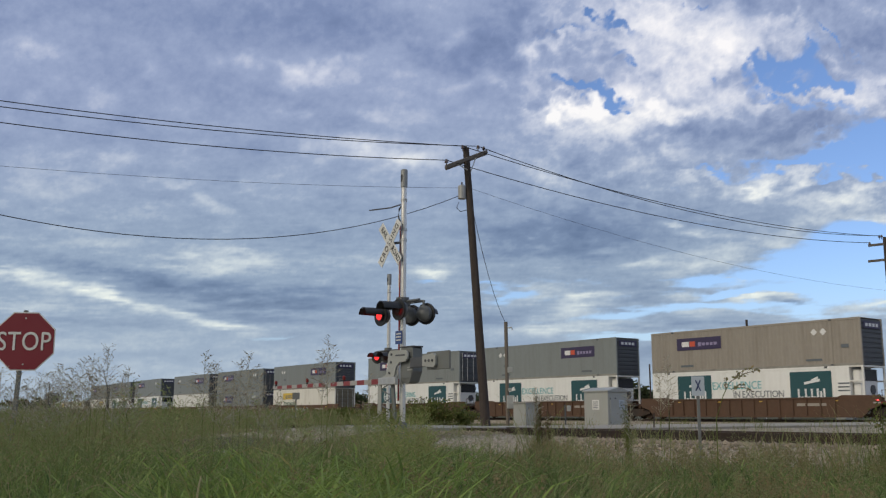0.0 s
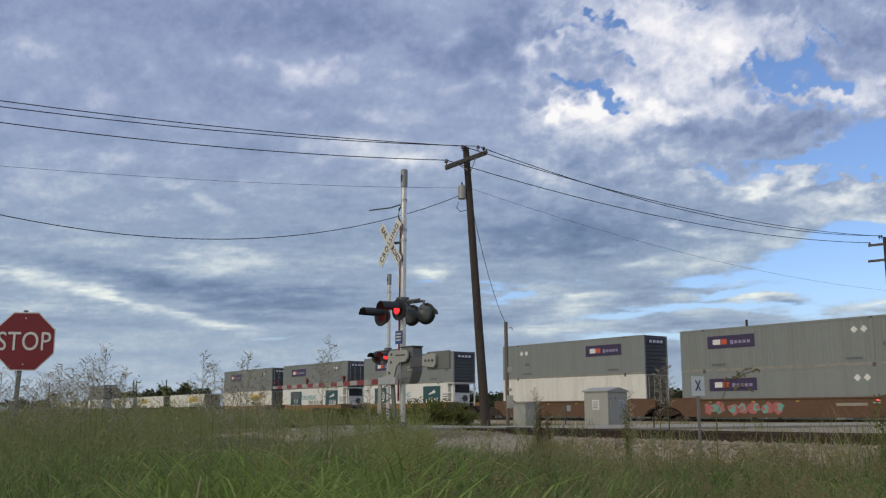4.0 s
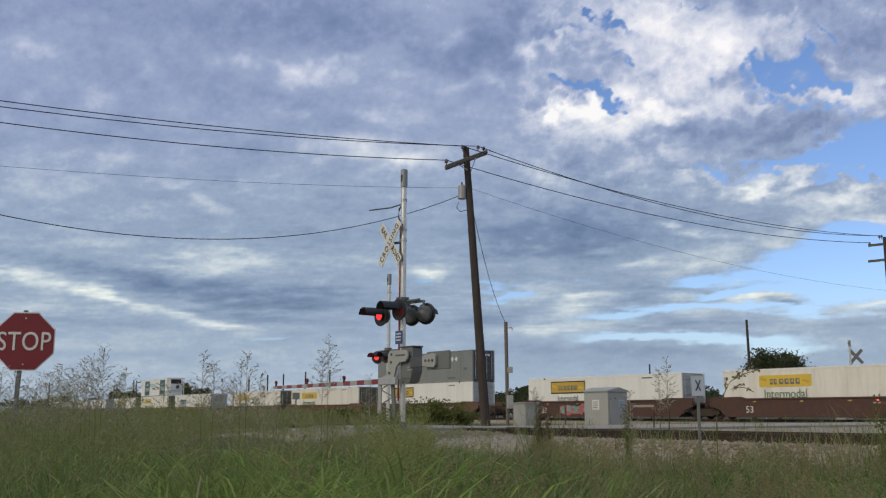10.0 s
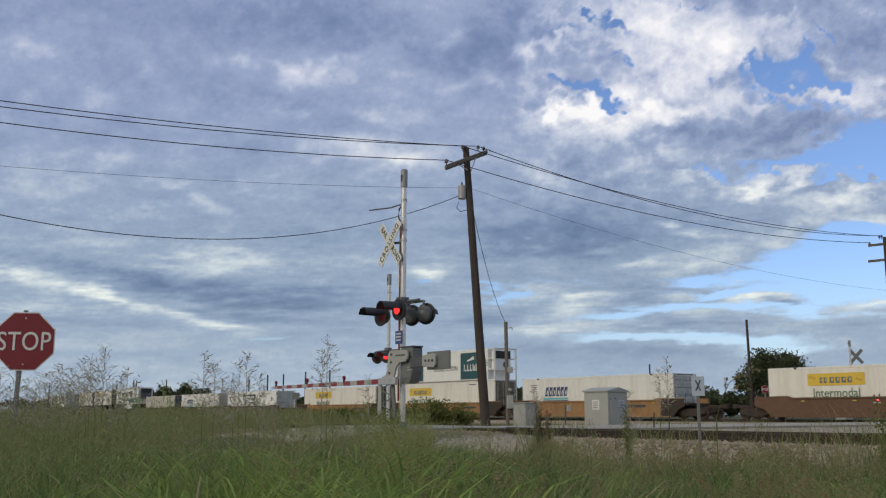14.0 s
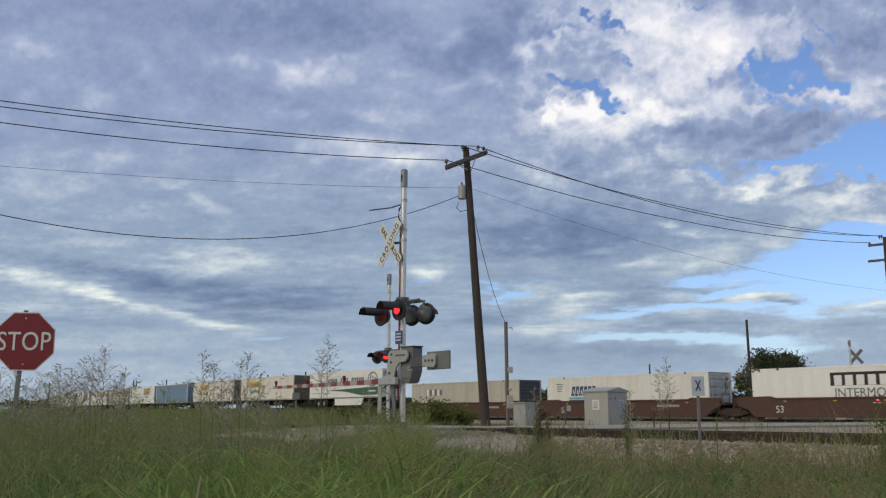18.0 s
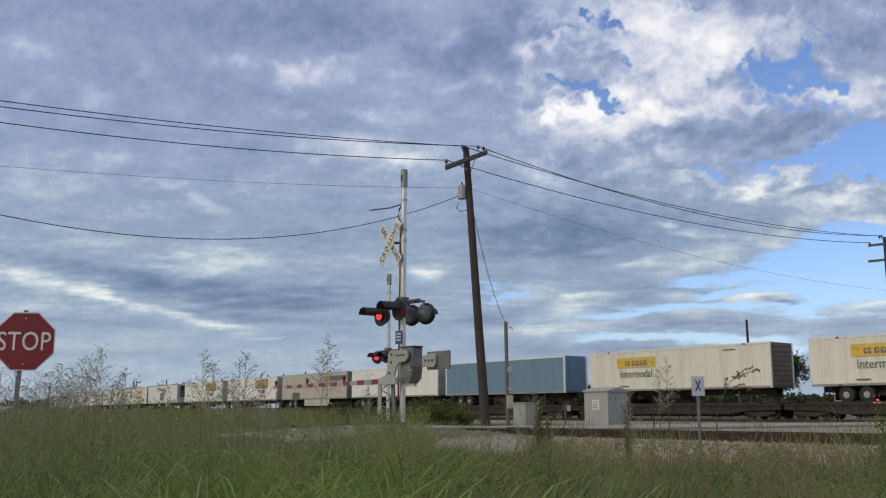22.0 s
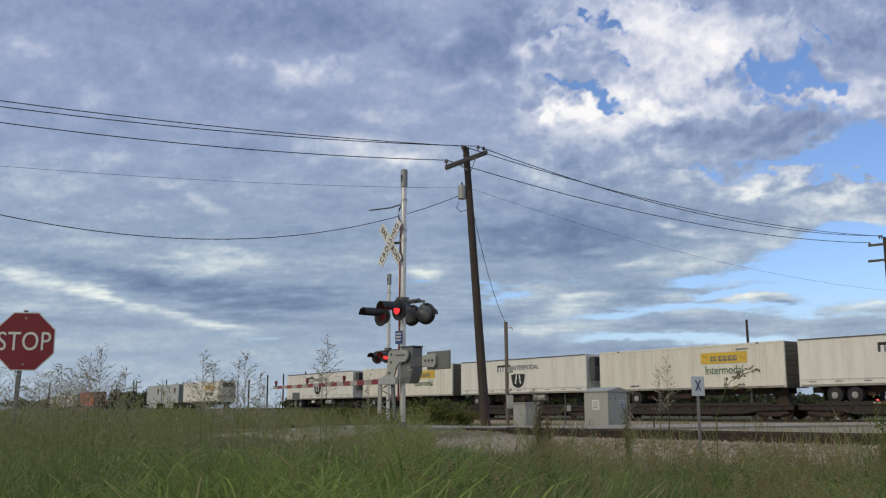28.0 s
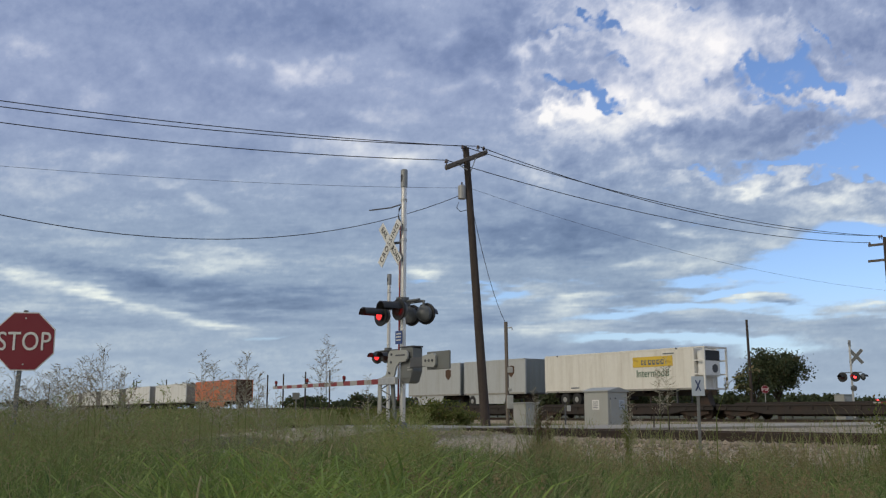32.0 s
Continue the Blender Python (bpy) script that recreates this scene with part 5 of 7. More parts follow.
for dz in (0.0, -0.06):
    part("maker_plate", Shape().box(0.50, -0.169, zm + 0.02 + dz, 0.17, 0.006, 0.025, 0.002), M["cabinet"], SIG)
part("crank_plate", Shape().prism([(-0.12, 2.12), (0.44, 2.11), (0.51, 2.07), (0.54, 2.0), (0.53, 1.92), (0.46, 1.86), (0.22, 1.84), (0.10, 1.76), (0.0, 1.52), (-0.06, 1.44), (-0.20, 1.37), (-0.48, 1.39), (-0.53, 1.46), (-0.48, 1.53), (-0.31, 1.58), (-0.24, 1.72), (-0.22, 2.02), (-0.19, 2.09)], -0.02, 0.02), M["cabinet"], SIG, "pale steel arm bracket", pose(0, -0.235, 0))
part("crank_slot", Shape().box(0.26, -0.258, 2.0, 0.36, 0.012, 0.035, 0.004), M["dark_grey"], SIG)
for x, z in ((-0.08, 2.03), (-0.10, 1.86), (-0.16, 1.62), (-0.36, 1.46)):
    part("bolt", Shape().rod([(x, -0.275, z), (x, -0.25, z)], 0.028, 8), M["dark_grey"], SIG)
part("counter_arm", Shape().box(0.98, -0.2, zm + 0.11, 0.8, 0.05, 0.22, 0.012), M["dark_grey"], SIG)
part("counterweight", Shape().box(1.62, -0.22, zm + 0.12, 0.78, 0.05, 0.385, 0.012), M["box_grey"], SIG, "flat steel counterweight plate")
side_weight = part("counterweight", Shape().prism([(-0.24, -0.11), (-0.24, 0.11), (0.14, 0.15), (0.22, 0.09), (0.22, -0.09), (0.14, -0.15)], -0.03, 0.03), M["cabinet"], SIG, "small pale counterweight", pose(1.40, -0.285, zm + 0.12))
for x in (-0.12, 0.0, 0.12):
    part("bolt", Shape().rod([(x, -0.045, 0), (x, 0.0, 0)], 0.03, 8), M["dark_grey"], side_weight)
part("support_leg", Shape().box(-0.62, -0.20, 1.06, 0.14, 0.03, 0.68, 0.006), M["cabinet"], SIG, "pale steel strap")
part("support_leg", Shape().prism([(-0.20, 1.40), (-0.08, 1.40), (0.02, 0.55), (-0.08, 0.55)], -0.02, 0.02), M["box_grey"], SIG, "", pose(0, -0.18, 0))
for k in range(4):
    part("brace", Shape().rod([(-0.60 if k % 2 else -0.10, -0.19, 0.75 + 0.17 * k), (-0.10 if k % 2 else -0.60, -0.19, 0.92 + 0.17 * k)], 0.014, 6), M["box_grey"], SIG)
gate_arm(SIG, sig_base, zm, pose(-0.52, -0.22, 1.44, 0, 0.35, -10))

# the second mast across the siding, the third beyond the main line
mx, my = spot(-0.0573, 37.0)
SIG2, b2 = crossing_signal(mx, my, ROAD_TURN, 6.25, False, 1.1, label="slim galvanised crossing signal mast with red lamps")
z2 = 3.0
lamp_bar(SIG2, z2, ((pose(-0.42, -0.24, z2, 0, 0, 25), True), (pose(0.24, -0.26, z2, 0, 0, 25), False)))
part("hook", Shape().rod([(0.1, 0, 5.1), (0.3, 0, 5.0), (0.25, 0, 4.8)], 0.02, 8), M["dark_grey"], SIG2)
fx, fy = spot(0.4285, 65.0)
SIG3, b3 = crossing_signal(fx, fy, ROAD_TURN, 5.78, False, 1.1, label="crossing signal beyond the main line with a lit red lamp")
z3 = 3.30
for k, (dx, lit, lens) in enumerate(((-0.62, False, None), (0.46, True, M["lens_far"]))):
    signal_lamp(SIG3, pose(dx * 0.85, -0.25, z3, 0, 0, -20 + ROAD_TURN * -0.5), lit, "", lens=lens, size=0.34)
signal_lamp(SIG3, pose(0.72, 0.2, z3, 0, 0, 150), True, "", rotor=False)
part("lamp_bar", Shape().rod([(-0.65, 0, z3 + 0.3), (0.75, 0, z3 + 0.3)], 0.035, 10), M["lamp_grey"], SIG3)
crossbuck(SIG3, pose(0.35, 0.12, 4.68, 0, 0, 204))
part("bell", Shape().rod([(0.12, -0.05, 2.35), (0.12, -0.05, 2.45), (0.12, -0.05, 2.65), (0.12, -0.05, 2.72)], [0.12, 0.20, 0.20, 0.10], 14), M["lamp_grey"], SIG3, "grey warning bell", round_shade=True)

# a fourth gate on the near side of the main line; its mast stands out to the right
gate_s, gate_q = -14.40, 5.0
gx, gy = ORIGIN[0] + gate_s * BACK[0] - gate_q * AWAY[0], ORIGIN[1] + gate_s * BACK[1] - gate_q * AWAY[1]
SIG4, b4 = crossing_signal(gx, gy, ROAD_TURN, 5.6, True, label="crossing signal with a lowered striped gate arm and lit tip lamp")
part("machine_box", Shape().box(0.36, 0.0, 1.3, 0.46, 0.30, 0.78, 0.03), M["box_grey"], SIG4, "grey gate machine")
arm4 = gate_arm(SIG4, b4, 1.05, pose(-0.30, -0.2, 1.85 - b4))
part("lit_lens", Shape().rod([(0, 0, 0.115), (0, 0, 0.18)], 0.046, 12), M["lens_far"], arm4, "lit red tip lamp", pose(-7.75, 0, 0))
lamp_bar(SIG4, 3.0, ((pose(-0.5, -0.25, 3.0), True), (pose(0.5, -0.25, 3.0), False)))


def stop_sign(x, y, z, across, turn, post_low, label, lean=0.0):
    t = thing("stop_sign", label, "stop sign", "stop signs", pose(x, y, z, 0, 0, turn))
    r = across / 2 / math.cos(math.pi / 8)

    def eight(radius):
        return [(radius * math.cos(math.pi / 8 + k * math.pi / 4), radius * math.sin(math.pi / 8 + k * math.pi / 4)) for k in range(8)]

    part("plate", Shape().prism(eight(r), -0.003, 0.003), M["sign_white"], t, "white border plate")
    part("red_face", Shape().prism(eight(r * 0.962), -0.007, -0.003), M["stop_red"], t, "deep red face")
    part("lettering", letters("STOP", across * 0.455, 1.04, 0.001), M["sign_white"], t, at=pose(-0.005, -0.010, -0.012, 90, 0, 0) @ Matrix.Diagonal((0.80, 1, 1, 1)))
    long = across / 2 + 0.03 + z - post_low
    part("post", Shape().box(0.0, 0.035, -long / 2, 0.055, 0.04, long, 0.006), M["box_grey"] if across > 0.755 else M["galv"], t, "dull steel channel post", pose(lean, 0, across / 2 + 0.03, 0, 2.2 if lean else 0, 0))
    for dz in (-0.3, 0.3):
        part("bolt", Shape().rod([(0, -0.016, dz * across / 0.76), (0, -0.006, dz * across / 0.76)], 0.011, 8), M["galv"], t)
    return t


sx, sy = (45 - 784) / 1674.5 * 12.4, 12.4
stop_sign(sx, sy, EYE + (732.66 - 606.5) / 1674.5 * 12.4, 0.762, 6, gz(sx, sy) - 0.3, "red octagonal stop sign on a leaning steel post", -0.02)
ex, ey = (1348 - 784) / 1674.5 * 92, 92.0
stop_sign(ex, ey, EYE + 42 / 1674.5 * 92, 0.75, 0, gz(ex, ey) - 0.3, "faded red stop sign far beyond the tracks")


def small_sign(name, x, y, zc, w, h, label, face, mark, post_mat):
    t = thing(name, label, "sign", m=pose(x, y, 0))
    part("plate", Shape().box(0, -0.03, zc, w, 0.006, h, 0.002), face, t)
    low = gz(x, y) - 0.2
    part("post", Shape().box(0, 0, (low + zc + h / 2) / 2, 0.05, 0.03, zc + h / 2 - low, 0.005), post_mat, t)
    if mark:
        for a in (24, -24):
            part("mark", Shape().box(0, -0.036, 0, 0.022, 0.006, h * 0.6, 0.002), M["navy"], t, "dark X stroke", pose(0, 0, zc + 0.01, 0, a, 0))
    return t


small_sign("marker_sign", 446 / 1674.5 * 16.6, 16.6, EYE + (732.66 - 685) / 1674.5 * 16.6, 0.225, 0.335, "small pale sign with a dark X on a steel post", M["sign_pale"], True, M["box_grey"])
small_sign("marker_sign", -257 / 1674.5 * 40, 40.0, EYE + (732.66 - 702) / 1674.5 * 40, 0.30, 0.28, "small grey square sign on a thin post", M["box_grey"], False, M["box_grey"])


# ---- poles and wires ----
def pole(x, y, tip, base, r0, r1, mat, label, name="utility_pole"):
    t = thing(name, label, "utility pole", "utility poles", pose(x, y, 0))
    part("shaft", Shape().rod([(0, 0, base), ((tip[0] - x) * 0.5, (tip[1] - y) * 0.5, (base + tip[2]) / 2), (tip[0] - x, tip[1] - y, tip[2])], [r0, (r0 + r1) / 2, r1], 14), mat, t, "dark creosoted shaft" if mat == M["wood"] else "", round_shade=True)
    return t


def view(px, py, d):
    """The place d metres ahead on the line of sight of a point of the picture plane."""
    a = math.radians(9.88)
    rx, ru = (px - 784) / 1674.5, (441 - py) / 1674.5
    y = math.cos(a) - ru * math.sin(a)
    z = math.sin(a) + ru * math.cos(a)
    return rx * d / y, d, EYE + z * d / y


def insulator(t, at, up=True):
    part("insulator", once("insulator", lambda: Shape().rod([(0, 0, 0), (0, 0, 0.10), (0, 0, 0.12), (0, 0, 0.16), (0, 0, 0.18), (0, 0, 0.24)], [0.02, 0.02, 0.075, 0.07, 0.05, 0.045], 10), True), M["porcelain"], t, at=pose(*at))


def wire(name, points, sag, r=0.017, label="dark overhead line wire strung between poles", group="overhead wires"):
    pts = []
    for (a, b), drop in zip(zip(points, points[1:]), sag):
        for k in range(24):
            u = k / 24
            p = Vector(a).lerp(Vector(b), u)
            p.z -= drop * 4 * u * (1 - u)
            pts.append(p)
    pts.append(Vector(points[-1]))
    ob = part(name, Shape().rod(pts, r, 5, False), M["wire"], round_shade=True)
    tagged(ob, label, "wire", group)
    return ob


P1D = 36.0
base1 = view(861, 748, P1D)
tip1 = view(824.5, 262, P1D)
pl = pole(base1[0], base1[1], tip1, gz(base1[0], base1[1]) - 0.3, 0.19, 0.125, M["wood"], "tall leaning dark wooden pole with crossarm and transformer")
# double crossarm, square to the line; the near end is the lower in view
L_end, R_end = Vector(view(789, 297, P1D - 1.0)), Vector(view(861, 270, P1D + 1.0))
mid = (L_end + R_end) / 2
way = (R_end - L_end)
for off in (-0.13, 0.13):
    ctr = mid - Vector((base1[0], base1[1], 0)) + Vector((0.0, off, 0.0))
    part("crossarm", Shape().box(0, 0, 0, way.length, 0.10, 0.13, 0.012), M["grey_wood"], pl, "weathered timber crossarm", Matrix.Translation(ctr) @ way.to_track_quat("X", "Z").to_matrix().to_4x4())
O1 = Vector((base1[0], base1[1], 0))
for a in (0.26, 0.74):
    foot = Vector(view(833, 305, P1D)) - O1
    part("brace", Shape().rod([L_end + way * a - O1, foot], 0.022, 6), M["galv"], pl)
part("cap_pin", Shape().box(0, 0, 0, 0.1, 0.1, 0.5, 0.01), M["grey_wood"], pl, at=Matrix.Translation(Vector(view(824, 270, P1D)) - O1))
hold = []
for px, py, d in ((790, 291, P1D - 1.0), (819, 266, P1D - 0.2), (846, 266, P1D + 0.6), (856, 268, P1D + 0.9)):
    p = Vector(view(px, py, d))
    insulator(pl, p - O1 - Vector((0, 0, 0.05)))
    hold.append(p + Vector((0, 0, 0.16)))
tk = Vector(view(817.5, 341, P1D)) - O1
part("transformer", Shape().rod([tk + Vector((0, -0.05, -0.28)), tk + Vector((0, -0.05, -0.26)), tk + Vector((0, -0.05, 0.24)), tk + Vector((0, -0.05, 0.28))], [0.12, 0.155, 0.155, 0.10], 16), M["tank"], pl, "pale grey transformer can", round_shade=True)
part("bushing", Shape().rod([tk + Vector((0, -0.05, 0.26)), tk + Vector((0, -0.05, 0.40))], 0.03, 8), M["porcelain"], pl)
part("drop_lead", Shape().rod([Vector(view(812, 358, P1D)) - O1, Vector(view(808, 368, P1D)) - O1, Vector(view(815, 375, P1D)) - O1, Vector(view(826, 372, P1D)) - O1], 0.014, 6), M["wire"], pl, round_shade=True)

P2D = 54.0
tip2 = view(1566, 420, P2D)
base2 = (tip2[0], tip2[1])
pr = pole(base2[0], base2[1], tip2, gz(*base2) - 0.3, 0.18, 0.12, M["wood"], "dark wooden line pole with two crossarms")
O2 = Vector((base2[0], base2[1], 0))
for y in (435, 463):
    a, b = Vector(view(1537, y, P2D)) - O2, Vector(view(1596, y - 6, P2D)) - O2
    part("crossarm", Shape().box(0, 0, 0, (b - a).length, 0.1, 0.14, 0.012), M["grey_wood"], pr, "weathered timber crossarm", Matrix.Translation((a + b) / 2) @ (b - a).to_track_quat("X", "Z").to_matrix().to_4x4())
far_hold = [Vector(view(1539, 430, P2D)), Vector(view(1556, 418, P2D)), Vector(view(1560, 417.5, P2D)), Vector(view(1588, 422, P2D))]
for p in far_hold:
    insulator(pr, p - O2 - Vector((0, 0, 0.2)))
# the line comes in from the pole to the left, out of view
LD = 27.0
left_hold = [view(-260, 179.2, LD), view(-260, 141.5, LD), view(-260, 152.9, LD)]
wire("line_wire", [left_hold[0], hold[0], far_hold[0]], (0.334, 0.72))
wire("line_wire", [left_hold[1], hold[1], far_hold[1]], (0.255, 0.69))
wire("line_wire", [left_hold[2], hold[2], far_hold[2]], (0.34, 0.92))
wire("service_wire", [view(-260, 270.4, LD), view(830, 333, P1D), view(1660, 520, 60)], (0.253, 0.9), 0.006, "thin neutral wire between the poles")
wire("service_wire", [view(-260, 312.9, 22), view(812, 347, P1D)], (1.62,), 0.013, "slack service cable from the transformer")
wire("service_wire", [view(838, 378, P1D), view(895, 572, 45)], (0.5,), 0.012, "slack service cable to the meter post")
stub = view(-280, 200, LD)
lp = pole(stub[0], stub[1], (stub[0], stub[1], stub[2] + 0.3), gz(stub[0], stub[1]) - 0.3, 0.18, 0.12, M["wood"], "dark wooden line pole")

# meter post
px0, py0, _ = view(899, 745, 45.0)
mp = thing("meter_post", "slim steel service post with meter boxes", "post", m=pose(px0, py0, 0))
top = view(898.5, 570, 45.0)[2]
part("post", Shape().rod([(0, 0, gz(px0, py0) - 0.2), (-0.05, 0, top)], 0.085, 12), M["grey_wood"], mp, round_shade=True)
part("weatherhead", Shape().rod([(0, 0, top - 0.3), (0.22, -0.05, top - 0.26), (0.26, -0.05, top - 0.4)], 0.03, 8), M["galv"], mp, round_shade=True)
for py, h, w, dx in ((655, 0.28, 0.24, 0.12), (712, 0.62, 0.3, 0.1), (690, 0.14, 0.16, 0.1)):
    z = view(905, py, 45)[2]
    part("meter_box", Shape().box(dx, -0.12, z, w, 0.16, h, 0.02), M["cabinet"], mp)

# far poles and short posts behind the line
for px, y0, d, y1 in ((1321, 566, 80, 0), (1149.5, 645, 130, 0)):
    a = view(px, y0, d)
    b = view(px + (10 if px > 1300 else 2), 700, d)
    pole(b[0], b[1], a, gz(b[0], b[1]) - 0.2, 0.13 if d < 100 else 0.1, 0.1, M["wood"], "bare dark wooden pole behind the tracks")
for px, y0 in ((474, 664), (502, 662), (541, 658), (584, 655), (441, 672), (237, 673), (242, 674), (207, 680), (295, 672), (88, 678)):
    d = 150.0 if px > 400 else 210.0
    a = view(px, y0, d)
    pole(a[0], a[1], a, gz(a[0], a[1]) - 0.2, 0.13, 0.11, M["wood"], "thin dark post far behind the railway", "far_post")


# ---- signal cabinets ----
def cabinet(px, py, d, w, dep, h, turn, label, gable, name="signal_cabinet"):
    x, y, _ = view(px, py, d)
    z = gz(x, y)
    t = thing(name, label, "signal cabinet", "signal cabinets", pose(x, y, z, 0, 0, turn))
    part("plinth", Shape().box(0, 0, 0.03, w + 0.1, dep + 0.1, 0.3, 0.02), M["concrete"], t)
    part("body", Shape().box(0, 0, 0.12 + (h - 0.12) / 2, w, dep, h - 0.12, 0.02), M["cabinet"], t)
    if gable:
        part("roof", Shape().prism([(-w / 2 - 0.06, h), (w / 2 + 0.06, h), (w / 2 + 0.06, h + 0.05), (0, h + 0.22), (-w / 2 - 0.06, h + 0.05)], -dep / 2 - 0.08, dep / 2 + 0.08), M["cabinet"], t, "shallow gabled roof")
    else:
        part("roof", Shape().box(0, 0, h + 0.03, w + 0.1, dep + 0.1, 0.06, 0.015), M["cabinet"], t)
    door = part("door", Shape().box(0, -dep / 2 - 0.012, 0.2 + (h - 0.4) / 2, w - 0.3, 0.03, h - 0.42, 0.01), M["cabinet"], t)
    part("handle", Shape().box(w / 2 - 0.28, -dep / 2 - 0.045, h * 0.5, 0.04, 0.04, 0.18, 0.008), M["dark_grey"], door)
    for sgn in (-1, 1):
        part("hinge", Shape().rod([(-w / 2 + 0.16, -dep / 2 - 0.03, h * (0.5 + 0.3 * sgn)), (-w / 2 + 0.16, -dep / 2 - 0.03, h * (0.5 + 0.3 * sgn) + 0.1)], 0.015, 6), M["dark_grey"], door)
    return t, w, dep, h


cb, w, dep, h = cabinet(1073, 748, 46.0, 1.46, 1.46, 1.86, 41, "grey signal bungalow with gabled roof and white labels", True)
lab = part("warning_label", Shape().box(-w / 2 - 0.012, 0.0, 1.25, 0.006, 0.42, 0.46), M["sign_white"], cb, "white printed label")
for k in range(4):
    part("label_bar", Shape().box(-w / 2 - 0.017, 0.0, 1.38 - 0.09 * k, 0.004, 0.3, 0.035), M["slate"], lab)
lab = part("warning_label", Shape().box(0.25, -dep / 2 - 0.032, 1.25, 0.4, 0.006, 0.46), M["sign_pale"], cb, "pale blue printed label")
for k in range(4):
    part("label_bar", Shape().box(0.25, -dep / 2 - 0.037, 1.38 - 0.09 * k, 0.3, 0.004, 0.035), M["slate"], lab)
part("vent", Shape().box(-0.2, -dep / 2 - 0.03, 1.55, 0.09, 0.03, 0.06, 0.01), M["dark_grey"], cb)
cabinet(931, 748, 44.0, 0.8, 0.85, 1.28, 38, "small grey steel signal case", False, "signal_case")
cabinet(1494, 712, 74.0, 1.1, 0.9, 2.25, 30, "pale grey equipment case beyond the main line", False, "signal_case")
sp = view(1001, 748, 40.0)
pt = thing("pipe_stand", "thin dark pipe stand with a small meter", "pipe stand", m=pose(sp[0], sp[1], gz(sp[0], sp[1])))
part("pipe", Shape().rod([(0, 0, -0.1), (0, 0, 1.2)], 0.035, 8), M["dark_grey"], pt)
part("meter", Shape().box(0.14, -0.06, 1.05, 0.16, 0.12, 0.24, 0.02), M["cabinet"], pt)
for px, hgt in ((1157, 0.5), (1184, 0.55), (1018, 0.22)):
    q = view(px, 752, 30.0)
    stake = part("stake", Shape().rod([(0, 0, -0.1), (0.02, 0, hgt)], 0.02, 6), M["bogie"] if px > 1100 else M["galv"])
    tagged(stake, "short dark stake beside the siding" if px > 1100 else "short pale stake near the cabinets", "stake", "stakes").matrix_basis = pose(q[0], q[1], gz(q[0], q[1]))


# ---- trees ----
def tree(x, y, height, wide, seed, name="tree", leaves=2600, size=0.42):
    rng = np.random.default_rng(seed)
    z = gz(x, y)
    t = thing(name, "dark green broad-leaved tree beyond the railway" if name == "tree" else "low dark green bush beyond the railway", name, name + "s", pose(x, y, z))
    limbs = Shape()
    tops = []
    fork = height * (0.28 if name == "tree" else 0.06)
    limbs.rod([(0, 0, -0.2), (0.05, 0, fork * 0.6), (0.0, 0.05, fork)], [height * 0.03, height * 0.024, height * 0.02], 9)
    n = 11
    for k in range(n):
        a = 2 * math.pi * (k + rng.uniform(-0.3, 0.3)) / n
        reach, rise = rng.uniform(0.25, 0.95), rng.uniform(0.45, 0.93)
        end = np.array((math.cos(a) * wide / 2 * reach, math.sin(a) * wide / 2 * reach, fork + (height - fork) * rise * (1.05 - 0.35 * reach)))
        midp = end * np.array((0.45, 0.45, 1)) * np.array((1, 1, 0.55)) + np.array((0, 0, fork * 0.4))
        limbs.rod([(0, 0, fork * 0.95), tuple(midp), tuple(end)], [height * 0.014, height * 0.009, height * 0.003], 6)
        tops.append(end)
        for j in range(3):
            b = midp + (end - midp) * rng.uniform(0.3, 0.9)
            e = b + rng.normal(0, 1, 3) * np.array((wide, wide, height)) * 0.10
            limbs.rod([tuple(b), tuple(e)], [height * 0.005, height * 0.002], 5)
            tops.append(e)
    part("trunk", limbs, M["bark"], t, "dark trunk and limbs", round_shade=True)
    tops = np.array(tops)
    pick = tops[rng.integers(0, len(tops), leaves)]
    spread = np.array((wide * 0.062, wide * 0.062, height * 0.06))
    ctr = pick + rng.normal(0, 1, (leaves, 3)) * spread
    ctr[:, 2] = np.clip(ctr[:, 2], height * (0.22 if name == "tree" else 0.03), height)
    blades(ctr, rng, size, t, "crown", M["leaf"])
    return t


def blades(ctr, rng, size, parent, name, mat):
    """Many small bent leaf clumps about given centres, as one mesh."""
    n = len(ctr)
    u = rng.normal(0, 1, (n, 3))
    u /= np.linalg.norm(u, axis=1)[:, None]
    w = np.cross(u, rng.normal(0, 1, (n, 3)))
    w /= np.linalg.norm(w, axis=1)[:, None]
    k = np.cross(u, w)
    s = size * rng.uniform(0.5, 1.2, (n, 1))
    corners = [ctr - u * s * 0.6, ctr + w * s * 0.32 + k * s * 0.12, ctr + u * s * 0.6, ctr - w * s * 0.32 + k * s * 0.12]
    v = np.stack(corners, 1).reshape(-1, 3)
    f = np.arange(4 * n).reshape(n, 4)
    tri = np.concatenate([f[:, [0, 1, 2]], f[:, [0, 2, 3]]])
    me = bpy.data.meshes.new(name)
    me.from_pydata(v.tolist(), [], tri.tolist())
    return part(name, me, mat, parent)


